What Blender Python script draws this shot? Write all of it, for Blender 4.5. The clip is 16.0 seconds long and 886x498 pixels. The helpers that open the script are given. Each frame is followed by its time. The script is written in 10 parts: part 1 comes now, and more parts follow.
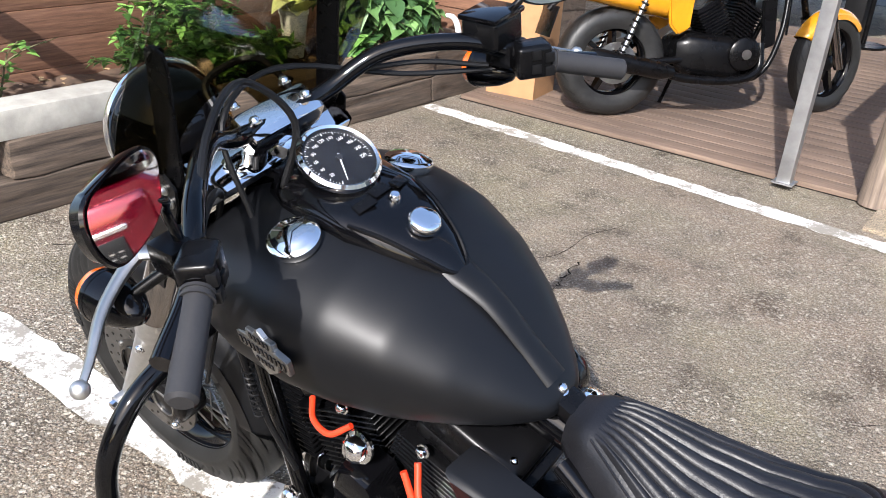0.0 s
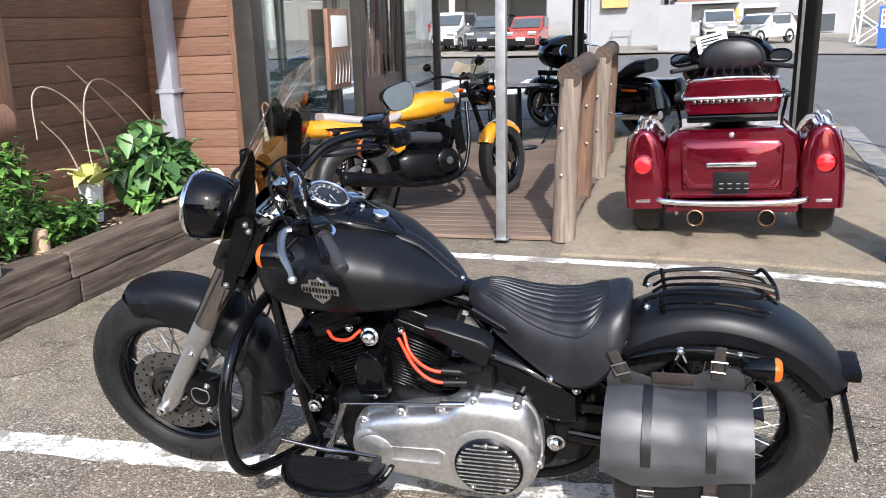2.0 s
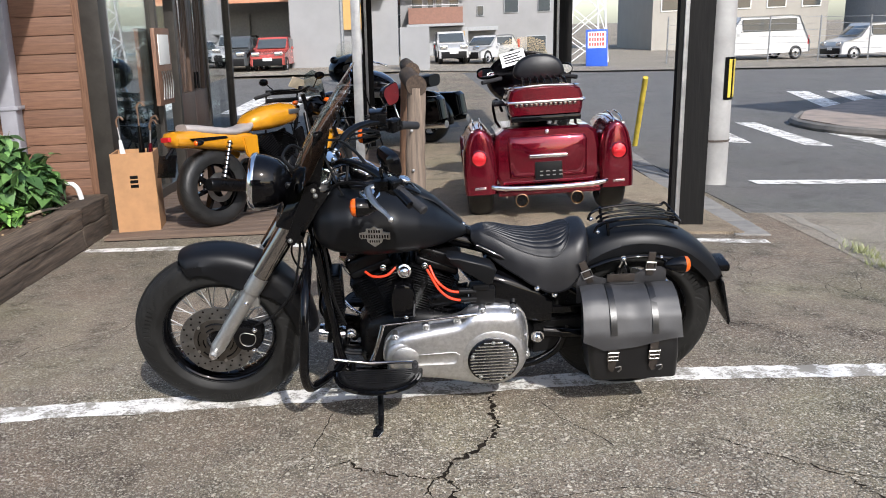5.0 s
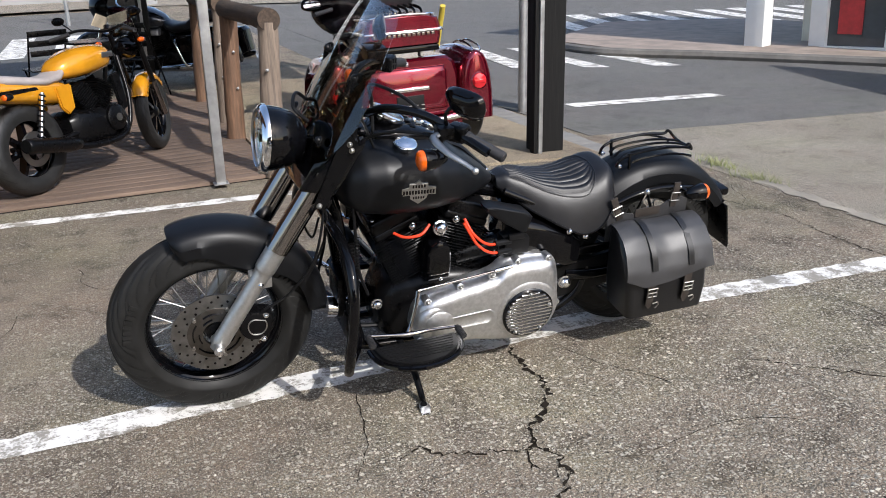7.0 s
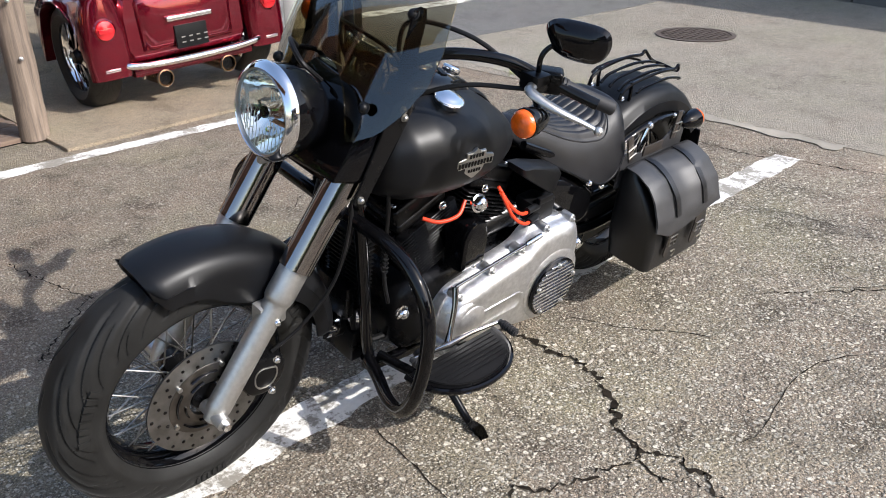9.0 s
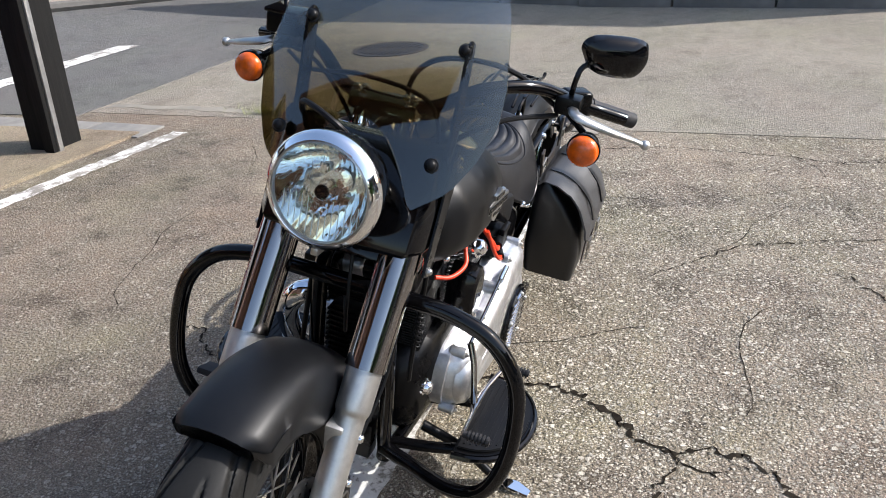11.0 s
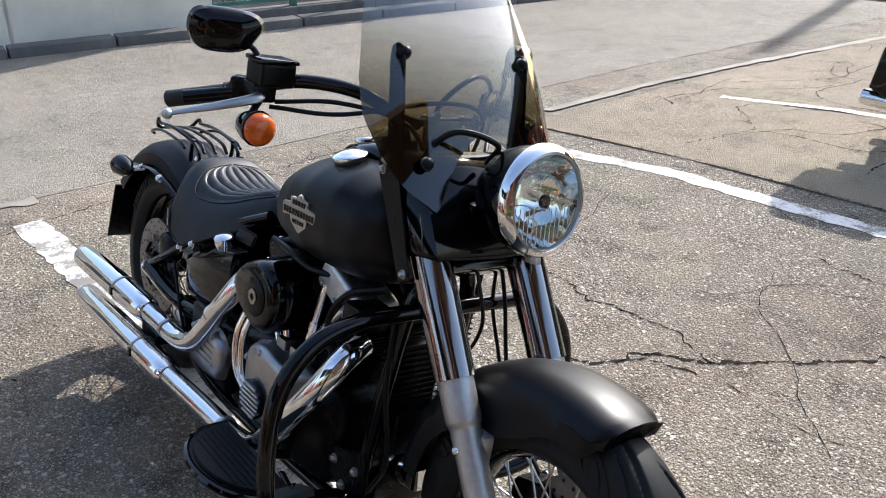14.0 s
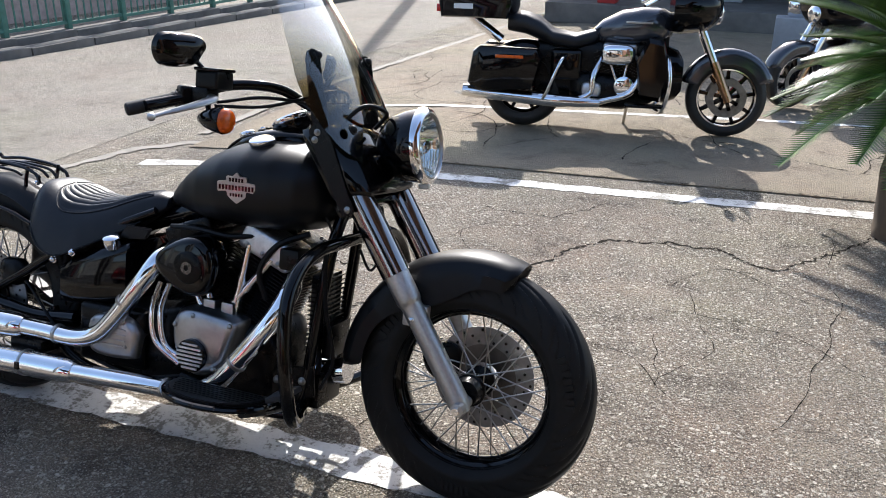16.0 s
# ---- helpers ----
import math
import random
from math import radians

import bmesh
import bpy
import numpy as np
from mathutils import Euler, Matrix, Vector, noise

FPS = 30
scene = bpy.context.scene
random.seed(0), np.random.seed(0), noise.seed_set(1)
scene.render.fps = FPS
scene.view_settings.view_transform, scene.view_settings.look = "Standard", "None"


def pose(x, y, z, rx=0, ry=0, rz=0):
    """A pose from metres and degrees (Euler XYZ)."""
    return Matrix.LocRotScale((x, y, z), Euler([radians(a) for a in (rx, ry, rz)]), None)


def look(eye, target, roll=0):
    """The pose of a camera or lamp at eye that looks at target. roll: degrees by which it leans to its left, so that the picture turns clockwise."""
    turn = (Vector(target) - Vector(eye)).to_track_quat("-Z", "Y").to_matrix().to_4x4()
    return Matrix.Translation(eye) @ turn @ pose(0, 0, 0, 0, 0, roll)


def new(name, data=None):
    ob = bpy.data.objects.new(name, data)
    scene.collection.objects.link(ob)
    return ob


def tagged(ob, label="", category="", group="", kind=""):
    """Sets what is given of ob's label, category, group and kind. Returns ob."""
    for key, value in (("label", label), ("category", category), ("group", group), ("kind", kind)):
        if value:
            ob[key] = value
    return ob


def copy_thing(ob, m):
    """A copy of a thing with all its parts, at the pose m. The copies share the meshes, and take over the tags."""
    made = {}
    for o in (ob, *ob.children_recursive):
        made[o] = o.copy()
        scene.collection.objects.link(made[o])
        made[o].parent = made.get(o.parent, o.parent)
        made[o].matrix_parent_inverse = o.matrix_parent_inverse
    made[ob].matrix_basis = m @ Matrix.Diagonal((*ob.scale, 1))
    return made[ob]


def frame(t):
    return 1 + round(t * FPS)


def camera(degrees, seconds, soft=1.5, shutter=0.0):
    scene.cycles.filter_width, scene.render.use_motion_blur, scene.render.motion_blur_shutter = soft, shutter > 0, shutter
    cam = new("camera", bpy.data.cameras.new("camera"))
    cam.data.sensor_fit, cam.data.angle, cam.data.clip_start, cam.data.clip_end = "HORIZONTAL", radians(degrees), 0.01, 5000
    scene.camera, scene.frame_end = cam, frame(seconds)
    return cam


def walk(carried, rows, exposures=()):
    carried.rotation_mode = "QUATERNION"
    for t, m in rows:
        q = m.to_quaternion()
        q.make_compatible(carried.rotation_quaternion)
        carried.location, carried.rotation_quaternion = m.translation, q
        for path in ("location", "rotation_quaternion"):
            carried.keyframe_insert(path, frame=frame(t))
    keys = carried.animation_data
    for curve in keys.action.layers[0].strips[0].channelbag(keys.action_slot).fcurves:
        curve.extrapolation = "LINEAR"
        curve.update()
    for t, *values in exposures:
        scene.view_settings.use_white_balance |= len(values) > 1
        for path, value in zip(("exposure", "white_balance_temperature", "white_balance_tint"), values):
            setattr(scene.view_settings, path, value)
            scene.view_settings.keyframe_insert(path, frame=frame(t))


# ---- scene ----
cam = camera(54.5, 16.0, 0.95)
PATH = [
    (0, (0.589, -0.965, 1.377), (-0.471, 0.509, 0.536), 4.0),
    (0.5, (0.634, -1.309, 1.397), (-0.209, 0.367, 0.705), 1.7),
    (0.8, (0.646, -1.507, 1.403), (-0.079, 0.242, 0.756), 0.9),
    (1, (0.674, -1.655, 1.411), (0.001, 0.132, 0.817), -0.9),
    (1.5, (0.747, -2.003, 1.413), (0.166, -0.167, 0.873), -2.0),
    (2, (0.743, -2.318, 1.414), (0.215, -0.454, 0.916), -2.3),
    (2.5, (0.734, -2.611, 1.43), (0.254, -0.725, 0.968), -2.0),
    (3, (0.685, -2.878, 1.425), (0.268, -0.972, 0.987), -1.7),
    (3.5, (0.621, -3.137, 1.429), (0.285, -1.212, 1.002), -1.4),
    (4, (0.473, -3.287, 1.422), (0.24, -1.347, 0.998), -1.5),
    (4.5, (0.258, -3.351, 1.419), (0.148, -1.403, 0.979), -1.7),
    (4.7, (0.139, -3.331, 1.421), (0.103, -1.383, 0.967), -1.9),
    (6.8, (-0.952, -2.861, 1.448), (-0.343, -1.061, 0.824), -2.9),
    (7, (-1.021, -2.754, 1.445), (-0.356, -0.982, 0.799), -2.8),
    (7.5, (-1.132, -2.482, 1.431), (-0.338, -0.79, 0.719), -2.6),
    (8, (-1.188, -2.189, 1.411), (-0.255, -0.6, 0.632), -2.2),
    (8.5, (-1.346, -1.88, 1.412), (-0.26, -0.421, 0.581), -1.9),
    (9, (-1.532, -1.625, 1.439), (-0.295, -0.312, 0.575), -2.2),
    (9.2, (-1.596, -1.519, 1.43), (-0.302, -0.263, 0.564), -2.5),
    (11.3, (-1.81, -0.649, 1.465), (-0.077, -0.134, 0.608), -4.6),
    (11.5, (-1.824, -0.536, 1.468), (-0.064, -0.125, 0.611), -4.5),
    (12, (-1.856, -0.27, 1.463), (-0.052, -0.152, 0.608), -4.2),
    (12.5, (-1.815, 0.003, 1.458), (-0.017, -0.185, 0.602), -3.5),
    (13, (-1.773, 0.281, 1.488), (-0.043, -0.231, 0.626), -2.5),
    (13.5, (-1.694, 0.616, 1.493), (-0.089, -0.215, 0.638), -1.2),
    (14, (-1.629, 0.901, 1.515), (-0.202, -0.222, 0.676), -0.3),
    (14.5, (-1.515, 1.229, 1.535), (-0.278, -0.113, 0.716), 0.1),
    (15, (-1.435, 1.509, 1.565), (-0.387, 0.006, 0.763), -0.0),
    (15.5, (-1.476, 1.76, 1.565), (-0.603, 0.14, 0.783), -0.1),
    (16, (-1.452, 1.956, 1.572), (-0.797, 0.228, 0.809), 0.7),
]
walk(cam, [(t, look(e, g, r)) for t, e, g, r in PATH], [(0, 1.52, 6480, 12), (0.5, 1.43, 6320, 12), (1.5, 1.38, 6260, 12), (3, 1.04, 6500, 11), (4.5, 0.8, 6500, 11), (7, 0.77, 6500, 11), (8, 1.0, 6500, 11), (9, 1.08, 6560, 11), (13, 1.16, 6600, 11), (14, 1.21, 6500, 11), (15, 1.28, 6500, 11), (16, 1.17, 6500, 11)])
LEAN, CONTACT_Y = 12.5, 0.09


# ---- world and light ----
SUN_AZ = (0.325, -0.9457)          # where the sun stands, on the plan
SUN_EL = 36.5
world = bpy.data.worlds.new("sky")
scene.world = world
world.use_nodes = True
wn = world.node_tree
sky = wn.nodes.new("ShaderNodeTexSky")
sky.sky_type = "NISHITA"
sky.sun_disc = False
sky.sun_elevation = radians(SUN_EL)
sky.sun_rotation = math.atan2(SUN_AZ[0], SUN_AZ[1])
sky.air_density, sky.dust_density, sky.ozone_density = 1.0, 1.6, 1.3
wn.links.new(sky.outputs[0], wn.nodes["Background"].inputs[0])
wn.nodes["Background"].inputs[1].default_value = 0.15
sun = new("sun", bpy.data.lights.new("sun", "SUN"))
sun.data.energy, sun.data.angle, sun.data.color = 3.1, radians(0.6), (1.0, 0.985, 0.965)
ce = math.cos(radians(SUN_EL))
sun.matrix_world = look((SUN_AZ[0] * ce * 20, SUN_AZ[1] * ce * 20, math.sin(radians(SUN_EL)) * 20), (0, 0, 0))


# ---- materials ----
def nodes_of(name):
    m = bpy.data.materials.new(name)
    m.use_nodes = True
    nt = m.node_tree
    return m, nt, nt.nodes["Principled BSDF"]


def add(nt, kind, operation="", data_type="", blend_type=""):
    n = nt.nodes.new(kind)
    if operation:
        n.operation = operation
    if data_type:
        n.data_type = data_type
    if blend_type:
        n.blend_type = blend_type
    return n


def noise_tex(nt, scale, detail=4, rough=0.6, coord="Object", stretch=None):
    tc = add(nt, "ShaderNodeTexCoord")
    src = tc.outputs[coord]
    if stretch:
        mp = add(nt, "ShaderNodeMapping")
        mp.inputs["Scale"].default_value = stretch
        nt.links.new(src, mp.inputs[0])
        src = mp.outputs[0]
    n = add(nt, "ShaderNodeTexNoise")
    n.inputs["Scale"].default_value = scale
    n.inputs["Detail"].default_value = detail
    n.inputs["Roughness"].default_value = rough
    nt.links.new(src, n.inputs["Vector"])
    return n


def ramp(nt, src, stops):
    r = add(nt, "ShaderNodeValToRGB")
    while len(r.color_ramp.elements) < len(stops):
        r.color_ramp.elements.new(0.5)
    for e, (p, c) in zip(r.color_ramp.elements, stops):
        e.position = p
        e.color = (*c, 1) if len(c) == 3 else c
    nt.links.new(src, r.inputs[0])
    return r


def bump_to(nt, bsdf, src, strength, dist=0.002, prev=None):
    b = add(nt, "ShaderNodeBump")
    b.inputs["Strength"].default_value = strength
    b.inputs["Distance"].default_value = dist
    nt.links.new(src, b.inputs["Height"])
    if prev:
        nt.links.new(prev.outputs[0], b.inputs["Normal"])
    nt.links.new(b.outputs[0], bsdf.inputs["Normal"])
    return b


def mix_col(nt, fac, a, b, blend="MIX"):
    m = add(nt, "ShaderNodeMix", data_type="RGBA", blend_type=blend)
    for sock, v in ((0, fac), (6, a), (7, b)):
        if isinstance(v, (int, float)):
            m.inputs[sock].default_value = v
        elif isinstance(v, tuple):
            m.inputs[sock].default_value = (*v, 1)
        else:
            nt.links.new(v, m.inputs[sock])
    return m.outputs[2]


def math_node(nt, op, a, b=None, c=None):
    m = add(nt, "ShaderNodeMath", operation=op)
    for i, v in enumerate((a, b, c)):
        if v is None:
            continue
        if isinstance(v, (int, float)):
            m.inputs[i].default_value = v
        else:
            nt.links.new(v, m.inputs[i])
    return m.outputs[0]


def plain(name, col, rough=0.5, metal=0.0, var=0.25, scale=9.0, bump=0.15, fine=180.0, coat=0.0, dirt=0.08, spec=0.5):
    """A surface with variation at two scales in colour and gloss, and fine relief."""
    m, nt, b = nodes_of(name)
    n1 = noise_tex(nt, scale, 5)
    n2 = noise_tex(nt, fine, 3)
    lo = tuple(c * (1 - var) for c in col)
    hi = tuple(min(1, c * (1 + var)) for c in col)
    c1 = ramp(nt, n1.outputs["Fac"], [(0.3, lo), (0.7, hi)])
    c2 = mix_col(nt, math_node(nt, "MULTIPLY", n2.outputs["Fac"], dirt), c1.outputs[0], (0.22, 0.2, 0.17))
    nt.links.new(c2, b.inputs["Base Color"])
    b.inputs["Metallic"].default_value = metal
    b.inputs["Specular IOR Level"].default_value = spec
    r = add(nt, "ShaderNodeMapRange")
    r.inputs["To Min"].default_value = max(0.02, rough * 0.75)
    r.inputs["To Max"].default_value = min(1, rough * 1.3)
    nt.links.new(n1.outputs["Fac"], r.inputs["Value"])
    nt.links.new(r.outputs[0], b.inputs["Roughness"])
    b.inputs["Coat Weight"].default_value = coat
    b.inputs["Coat Roughness"].default_value = 0.05
    if bump:
        bump_to(nt, b, n2.outputs["Fac"], bump, 0.001)
    return m


def glassy(name, col=(1, 1, 1), clear=0.8, rough=0.02, f0=0.04):
    """Thin clear sheet: see-through and mirror-like by the angle of sight."""
    m, nt, b = nodes_of(name)
    nt.nodes.remove(b)
    out = nt.nodes["Material Output"]
    tr, gl, mx, lw = add(nt, "ShaderNodeBsdfTransparent"), add(nt, "ShaderNodeBsdfGlossy"), add(nt, "ShaderNodeMixShader"), add(nt, "ShaderNodeLayerWeight")
    tr.inputs[0].default_value = (*[c * clear for c in col], 1)
    gl.inputs["Roughness"].default_value = rough
    gl.inputs[0].default_value = (0.95, 0.97, 1.0, 1)
    lw.inputs[0].default_value = 0.5
    nt.links.new(math_node(nt, "MULTIPLY_ADD", math_node(nt, "POWER", lw.outputs["Facing"], 5.0), 1 - f0, f0), mx.inputs[0])
    nt.links.new(tr.outputs[0], mx.inputs[1])
    nt.links.new(gl.outputs[0], mx.inputs[2])
    nt.links.new(mx.outputs[0], out.inputs[0])
    return m, nt, tr


def wood_mat(name, dark, light, rough=0.7, axis=0, vary=0.35, scale=6.0):
    """Weathered boards: grain along one axis, tone by board."""
    m, nt, b = nodes_of(name)
    st = [14, 14, 14]
    st[axis] = 0.7
    g = noise_tex(nt, scale, 8, 0.65, stretch=st)
    f = noise_tex(nt, 60, 4, 0.7, stretch=[s / 5 for s in st])
    big = noise_tex(nt, 1.6, 3)
    c = ramp(nt, g.outputs["Fac"], [(0.28, dark), (0.55, tuple((a + d) / 2 for a, d in zip(dark, light))), (0.75, light)])
    oi = add(nt, "ShaderNodeObjectInfo")
    tone = math_node(nt, "MULTIPLY_ADD", oi.outputs["Random"], vary, 1 - vary / 2)
    tone = math_node(nt, "MULTIPLY", tone, math_node(nt, "MULTIPLY_ADD", big.outputs["Fac"], 0.5, 0.75))
    hsv = add(nt, "ShaderNodeHueSaturation")
    nt.links.new(tone, hsv.inputs["Value"])
    nt.links.new(c.outputs[0], hsv.inputs["Color"])
    nt.links.new(hsv.outputs[0], b.inputs["Base Color"])
    b.inputs["Roughness"].default_value = rough
    bb = bump_to(nt, b, g.outputs["Fac"], 0.5, 0.003)
    bump_to(nt, b, f.outputs["Fac"], 0.3, 0.0015, bb)
    return m


def asphalt_mat(name, base=(0.2, 0.168, 0.13), chips=(0.8, 0.73, 0.6), dark=(0.016, 0.014, 0.012), size=105.0, rough_amount=1.0, share=0.5, sandy=None, mottle=1.0):
    """Weathered asphalt: a coarse dark-jointed matrix with pale stones of mixed size standing out of it."""
    m, nt, b = nodes_of(name)
    tc = add(nt, "ShaderNodeTexCoord")
    wob = noise_tex(nt, size * 0.8, 2, 0.5)
    vadd = add(nt, "ShaderNodeVectorMath", operation="MULTIPLY_ADD")
    vadd.inputs[1].default_value = (1.0 / size,) * 3
    nt.links.new(wob.outputs["Color"], vadd.inputs[0])
    nt.links.new(tc.outputs["Object"], vadd.inputs[2])
    layers = []
    for scale in (size * 1.5, size * 0.85, size * 0.5):
        vo = add(nt, "ShaderNodeTexVoronoi")
        vo.inputs["Scale"].default_value = scale
        nt.links.new(vadd.outputs[0], vo.inputs["Vector"])
        sep = add(nt, "ShaderNodeSeparateColor")
        nt.links.new(vo.outputs["Color"], sep.inputs[0])
        layers.append((vo, sep))
    big, mid, fine, grain = noise_tex(nt, 0.55, 5, 0.62), noise_tex(nt, 4.5, 6, 0.68), noise_tex(nt, 75, 4, 0.7), noise_tex(nt, 230, 3, 0.65)
    hue = noise_tex(nt, 0.9, 4, 0.6, stretch=(1, 1.3, 1))
    blotch = ramp(nt, big.outputs["Fac"], [(0.32, tuple(c * 0.75 for c in base)), (0.5, base), (0.7, tuple(c * 1.3 for c in base))])
    tint = ramp(nt, hue.outputs["Fac"], [(0.3, (1.07, 0.97, 0.95)), (0.5, (1, 1, 1)), (0.68, (0.96, 1.02, 0.9))])
    stain = ramp(nt, mid.outputs["Fac"], [(0.34, (0.5, 0.48, 0.45)), (0.47, (1, 1, 1)), (0.72, (1.22, 1.2, 1.14))])
    c = mix_col(nt, mottle, mix_col(nt, 1 - mottle, blotch.outputs[0], base), stain.outputs[0], "MULTIPLY")
    c = mix_col(nt, mottle, c, tint.outputs[0], "MULTIPLY")
    gr = ramp(nt, grain.outputs["Fac"], [(0.34, (0.25, 0.24, 0.22)), (0.5, (1, 1, 1)), (0.66, (2.0, 1.92, 1.8))])
    c = mix_col(nt, 0.85 * min(1.0, rough_amount + 0.2), c, mix_col(nt, 1.0, c, gr.outputs[0], "MULTIPLY"))
    # some stretches are worn open, others filled smooth with sand
    bare = noise_tex(nt, 0.8, 4, 0.6)
    wear = ramp(nt, bare.outputs["Fac"], [(0.36, (0.5, 0.5, 0.5)), (0.6, (1, 1, 1))])
    wear = math_node(nt, "MULTIPLY", wear.outputs[0], rough_amount)
    if sandy:
        # towards the deck the joints are filled with sand
        place = add(nt, "ShaderNodeSeparateXYZ")
        nt.links.new(tc.outputs["Object"], place.inputs[0])
        fill = add(nt, "ShaderNodeMapRange")
        fill.inputs["From Min"].default_value, fill.inputs["From Max"].default_value = sandy
        fill.inputs["To Min"].default_value, fill.inputs["To Max"].default_value = 1.0, 0.5
        nt.links.new(math_node(nt, "MULTIPLY_ADD", big.outputs["Fac"], 1.2, place.outputs[1]), fill.inputs["Value"])
        wear = math_node(nt, "MULTIPLY", wear, fill.outputs[0])
    height = None
    for k, (vo, sep) in enumerate(layers):
        keep = math_node(nt, "GREATER_THAN", sep.outputs[0], 1 - share * (1.1, 0.75, 0.32)[k])
        inside = ramp(nt, vo.outputs["Distance"], [(0.36, (1, 1, 1)), (0.46, (0, 0, 0))])
        mask = math_node(nt, "MULTIPLY", keep, inside.outputs[0])
        tone = mix_col(nt, sep.outputs[1], tuple(v * 0.42 for v in chips), chips)
        c = mix_col(nt, math_node(nt, "MULTIPLY", mask, math_node(nt, "MULTIPLY", wear, 0.85)), c, tone)
        height = mask if height is None else math_node(nt, "MAXIMUM", height, mask)
    pit = ramp(nt, fine.outputs["Fac"], [(0.36, (1, 1, 1)), (0.47, (0, 0, 0))])
    open_ = math_node(nt, "MULTIPLY", pit.outputs[0], math_node(nt, "SUBTRACT", 1.0, math_node(nt, "MULTIPLY", height, 0.8)))
    c = mix_col(nt, math_node(nt, "MULTIPLY", open_, math_node(nt, "MULTIPLY", wear, 0.9)), c, dark)
    nt.links.new(c, b.inputs["Base Color"])
    b.inputs["Roughness"].default_value = 0.85
    b.inputs["Specular IOR Level"].default_value = 0.3
    b0 = bump_to(nt, b, math_node(nt, "SUBTRACT", 1.0, layers[1][0].outputs["Distance"]), 0.9 * rough_amount, 0.009)
    b1 = bump_to(nt, b, height, 0.9 * rough_amount, 0.005, b0)
    b2 = bump_to(nt, b, grain.outputs["Fac"], 0.7 * rough_amount, 0.004, b1)
    bump_to(nt, b, fine.outputs["Fac"], 0.8 * rough_amount + 0.05, 0.009, b2)
    return m


def line_mat(name, base=(0.24, 0.22, 0.185)):
    """White road paint, worn through in places to the ground below."""
    m, nt, b = nodes_of(name)
    worn, fine = noise_tex(nt, 7, 7, 0.72), noise_tex(nt, 90, 3, 0.7)
    s = math_node(nt, "MULTIPLY_ADD", fine.outputs["Fac"], 0.35, math_node(nt, "MULTIPLY", worn.outputs["Fac"], 0.8))
    k = ramp(nt, s, [(0.515, (1, 1, 1)), (0.58, (0, 0, 0))])
    paint = ramp(nt, worn.outputs["Fac"], [(0.35, (0.42, 0.39, 0.35)), (0.5, (0.68, 0.66, 0.62)), (0.7, (0.8, 0.78, 0.74))])
    nt.links.new(mix_col(nt, k.outputs[0], paint.outputs[0], base), b.inputs["Base Color"])
    b.inputs["Roughness"].default_value = 0.7
    bump_to(nt, b, fine.outputs["Fac"], 0.5, 0.003)
    return m


def tyre_mat(name):
    """Rubber with slanted tread grooves round the crown."""
    m, nt, b = nodes_of(name)
    tc, sp = add(nt, "ShaderNodeTexCoord"), add(nt, "ShaderNodeSeparateXYZ")
    nt.links.new(tc.outputs["Object"], sp.inputs[0])
    ang = math_node(nt, "ARCTAN2", sp.outputs[0], sp.outputs[2])
    ay = math_node(nt, "ABSOLUTE", sp.outputs[1])
    side = math_node(nt, "MULTIPLY", math_node(nt, "SIGN", sp.outputs[1]), 0.5)
    u = math_node(nt, "MULTIPLY_ADD", ang, 20 / (2 * math.pi), math_node(nt, "MULTIPLY_ADD", ay, 26.0, side))
    fr = math_node(nt, "FRACT", u)
    g = math_node(nt, "LESS_THAN", fr, 0.17)
    rad2 = math_node(nt, "MULTIPLY_ADD", sp.outputs[0], sp.outputs[0], math_node(nt, "MULTIPLY", sp.outputs[2], sp.outputs[2]))
    crown = math_node(nt, "GREATER_THAN", rad2, 0.29 ** 2)
    mid = math_node(nt, "GREATER_THAN", ay, 0.012)
    ring = math_node(nt, "LESS_THAN", math_node(nt, "ABSOLUTE", math_node(nt, "SUBTRACT", ay, 0.012)), 0.0025)
    groove = math_node(nt, "MAXIMUM", math_node(nt, "MULTIPLY", math_node(nt, "MULTIPLY", g, crown), mid), math_node(nt, "MULTIPLY", ring, crown))
    n = noise_tex(nt, 22, 5, 0.7)
    col = ramp(nt, n.outputs["Fac"], [(0.3, (0.006, 0.006, 0.0059)), (0.7, (0.018, 0.0176, 0.017))])
    nt.links.new(mix_col(nt, groove, col.outputs[0], (0.002, 0.002, 0.002)), b.inputs["Base Color"])
    b.inputs["Roughness"].default_value = 0.5
    b.inputs["Specular IOR Level"].default_value = 0.45
    b1 = bump_to(nt, b, math_node(nt, "SUBTRACT", 1.0, groove), 1.0, 0.004)
    bump_to(nt, b, n.outputs["Fac"], 0.15, 0.001, b1)
    return m


M_ASPH = asphalt_mat("asphalt", sandy=(0.6, 1.6))
M_ROAD = asphalt_mat("road_asphalt", (0.125, 0.122, 0.117), (0.3, 0.295, 0.285), rough_amount=0.6, mottle=0.5)
M_LANE = asphalt_mat("lane_asphalt", (0.26, 0.233, 0.193), (0.58, 0.52, 0.44), (0.055, 0.05, 0.042), 115.0, 0.85, mottle=0.55)
M_CONC = asphalt_mat("concrete_ground", (0.285, 0.235, 0.172), (0.55, 0.46, 0.34), (0.14, 0.11, 0.08), 150.0, 0.75, mottle=0.7)
M_LINE = line_mat("line_paint")
M_CRACK = plain("crack_dirt", (0.02, 0.016, 0.012), 1.0, var=0.7, scale=30, bump=0.6, fine=90, dirt=0.0, spec=0.05)
M_MATTE = plain("matte_black_paint", (0.0034, 0.0037, 0.0046), 0.41, var=0.12, scale=5, bump=0.03, fine=420, dirt=0.002, spec=0.27)
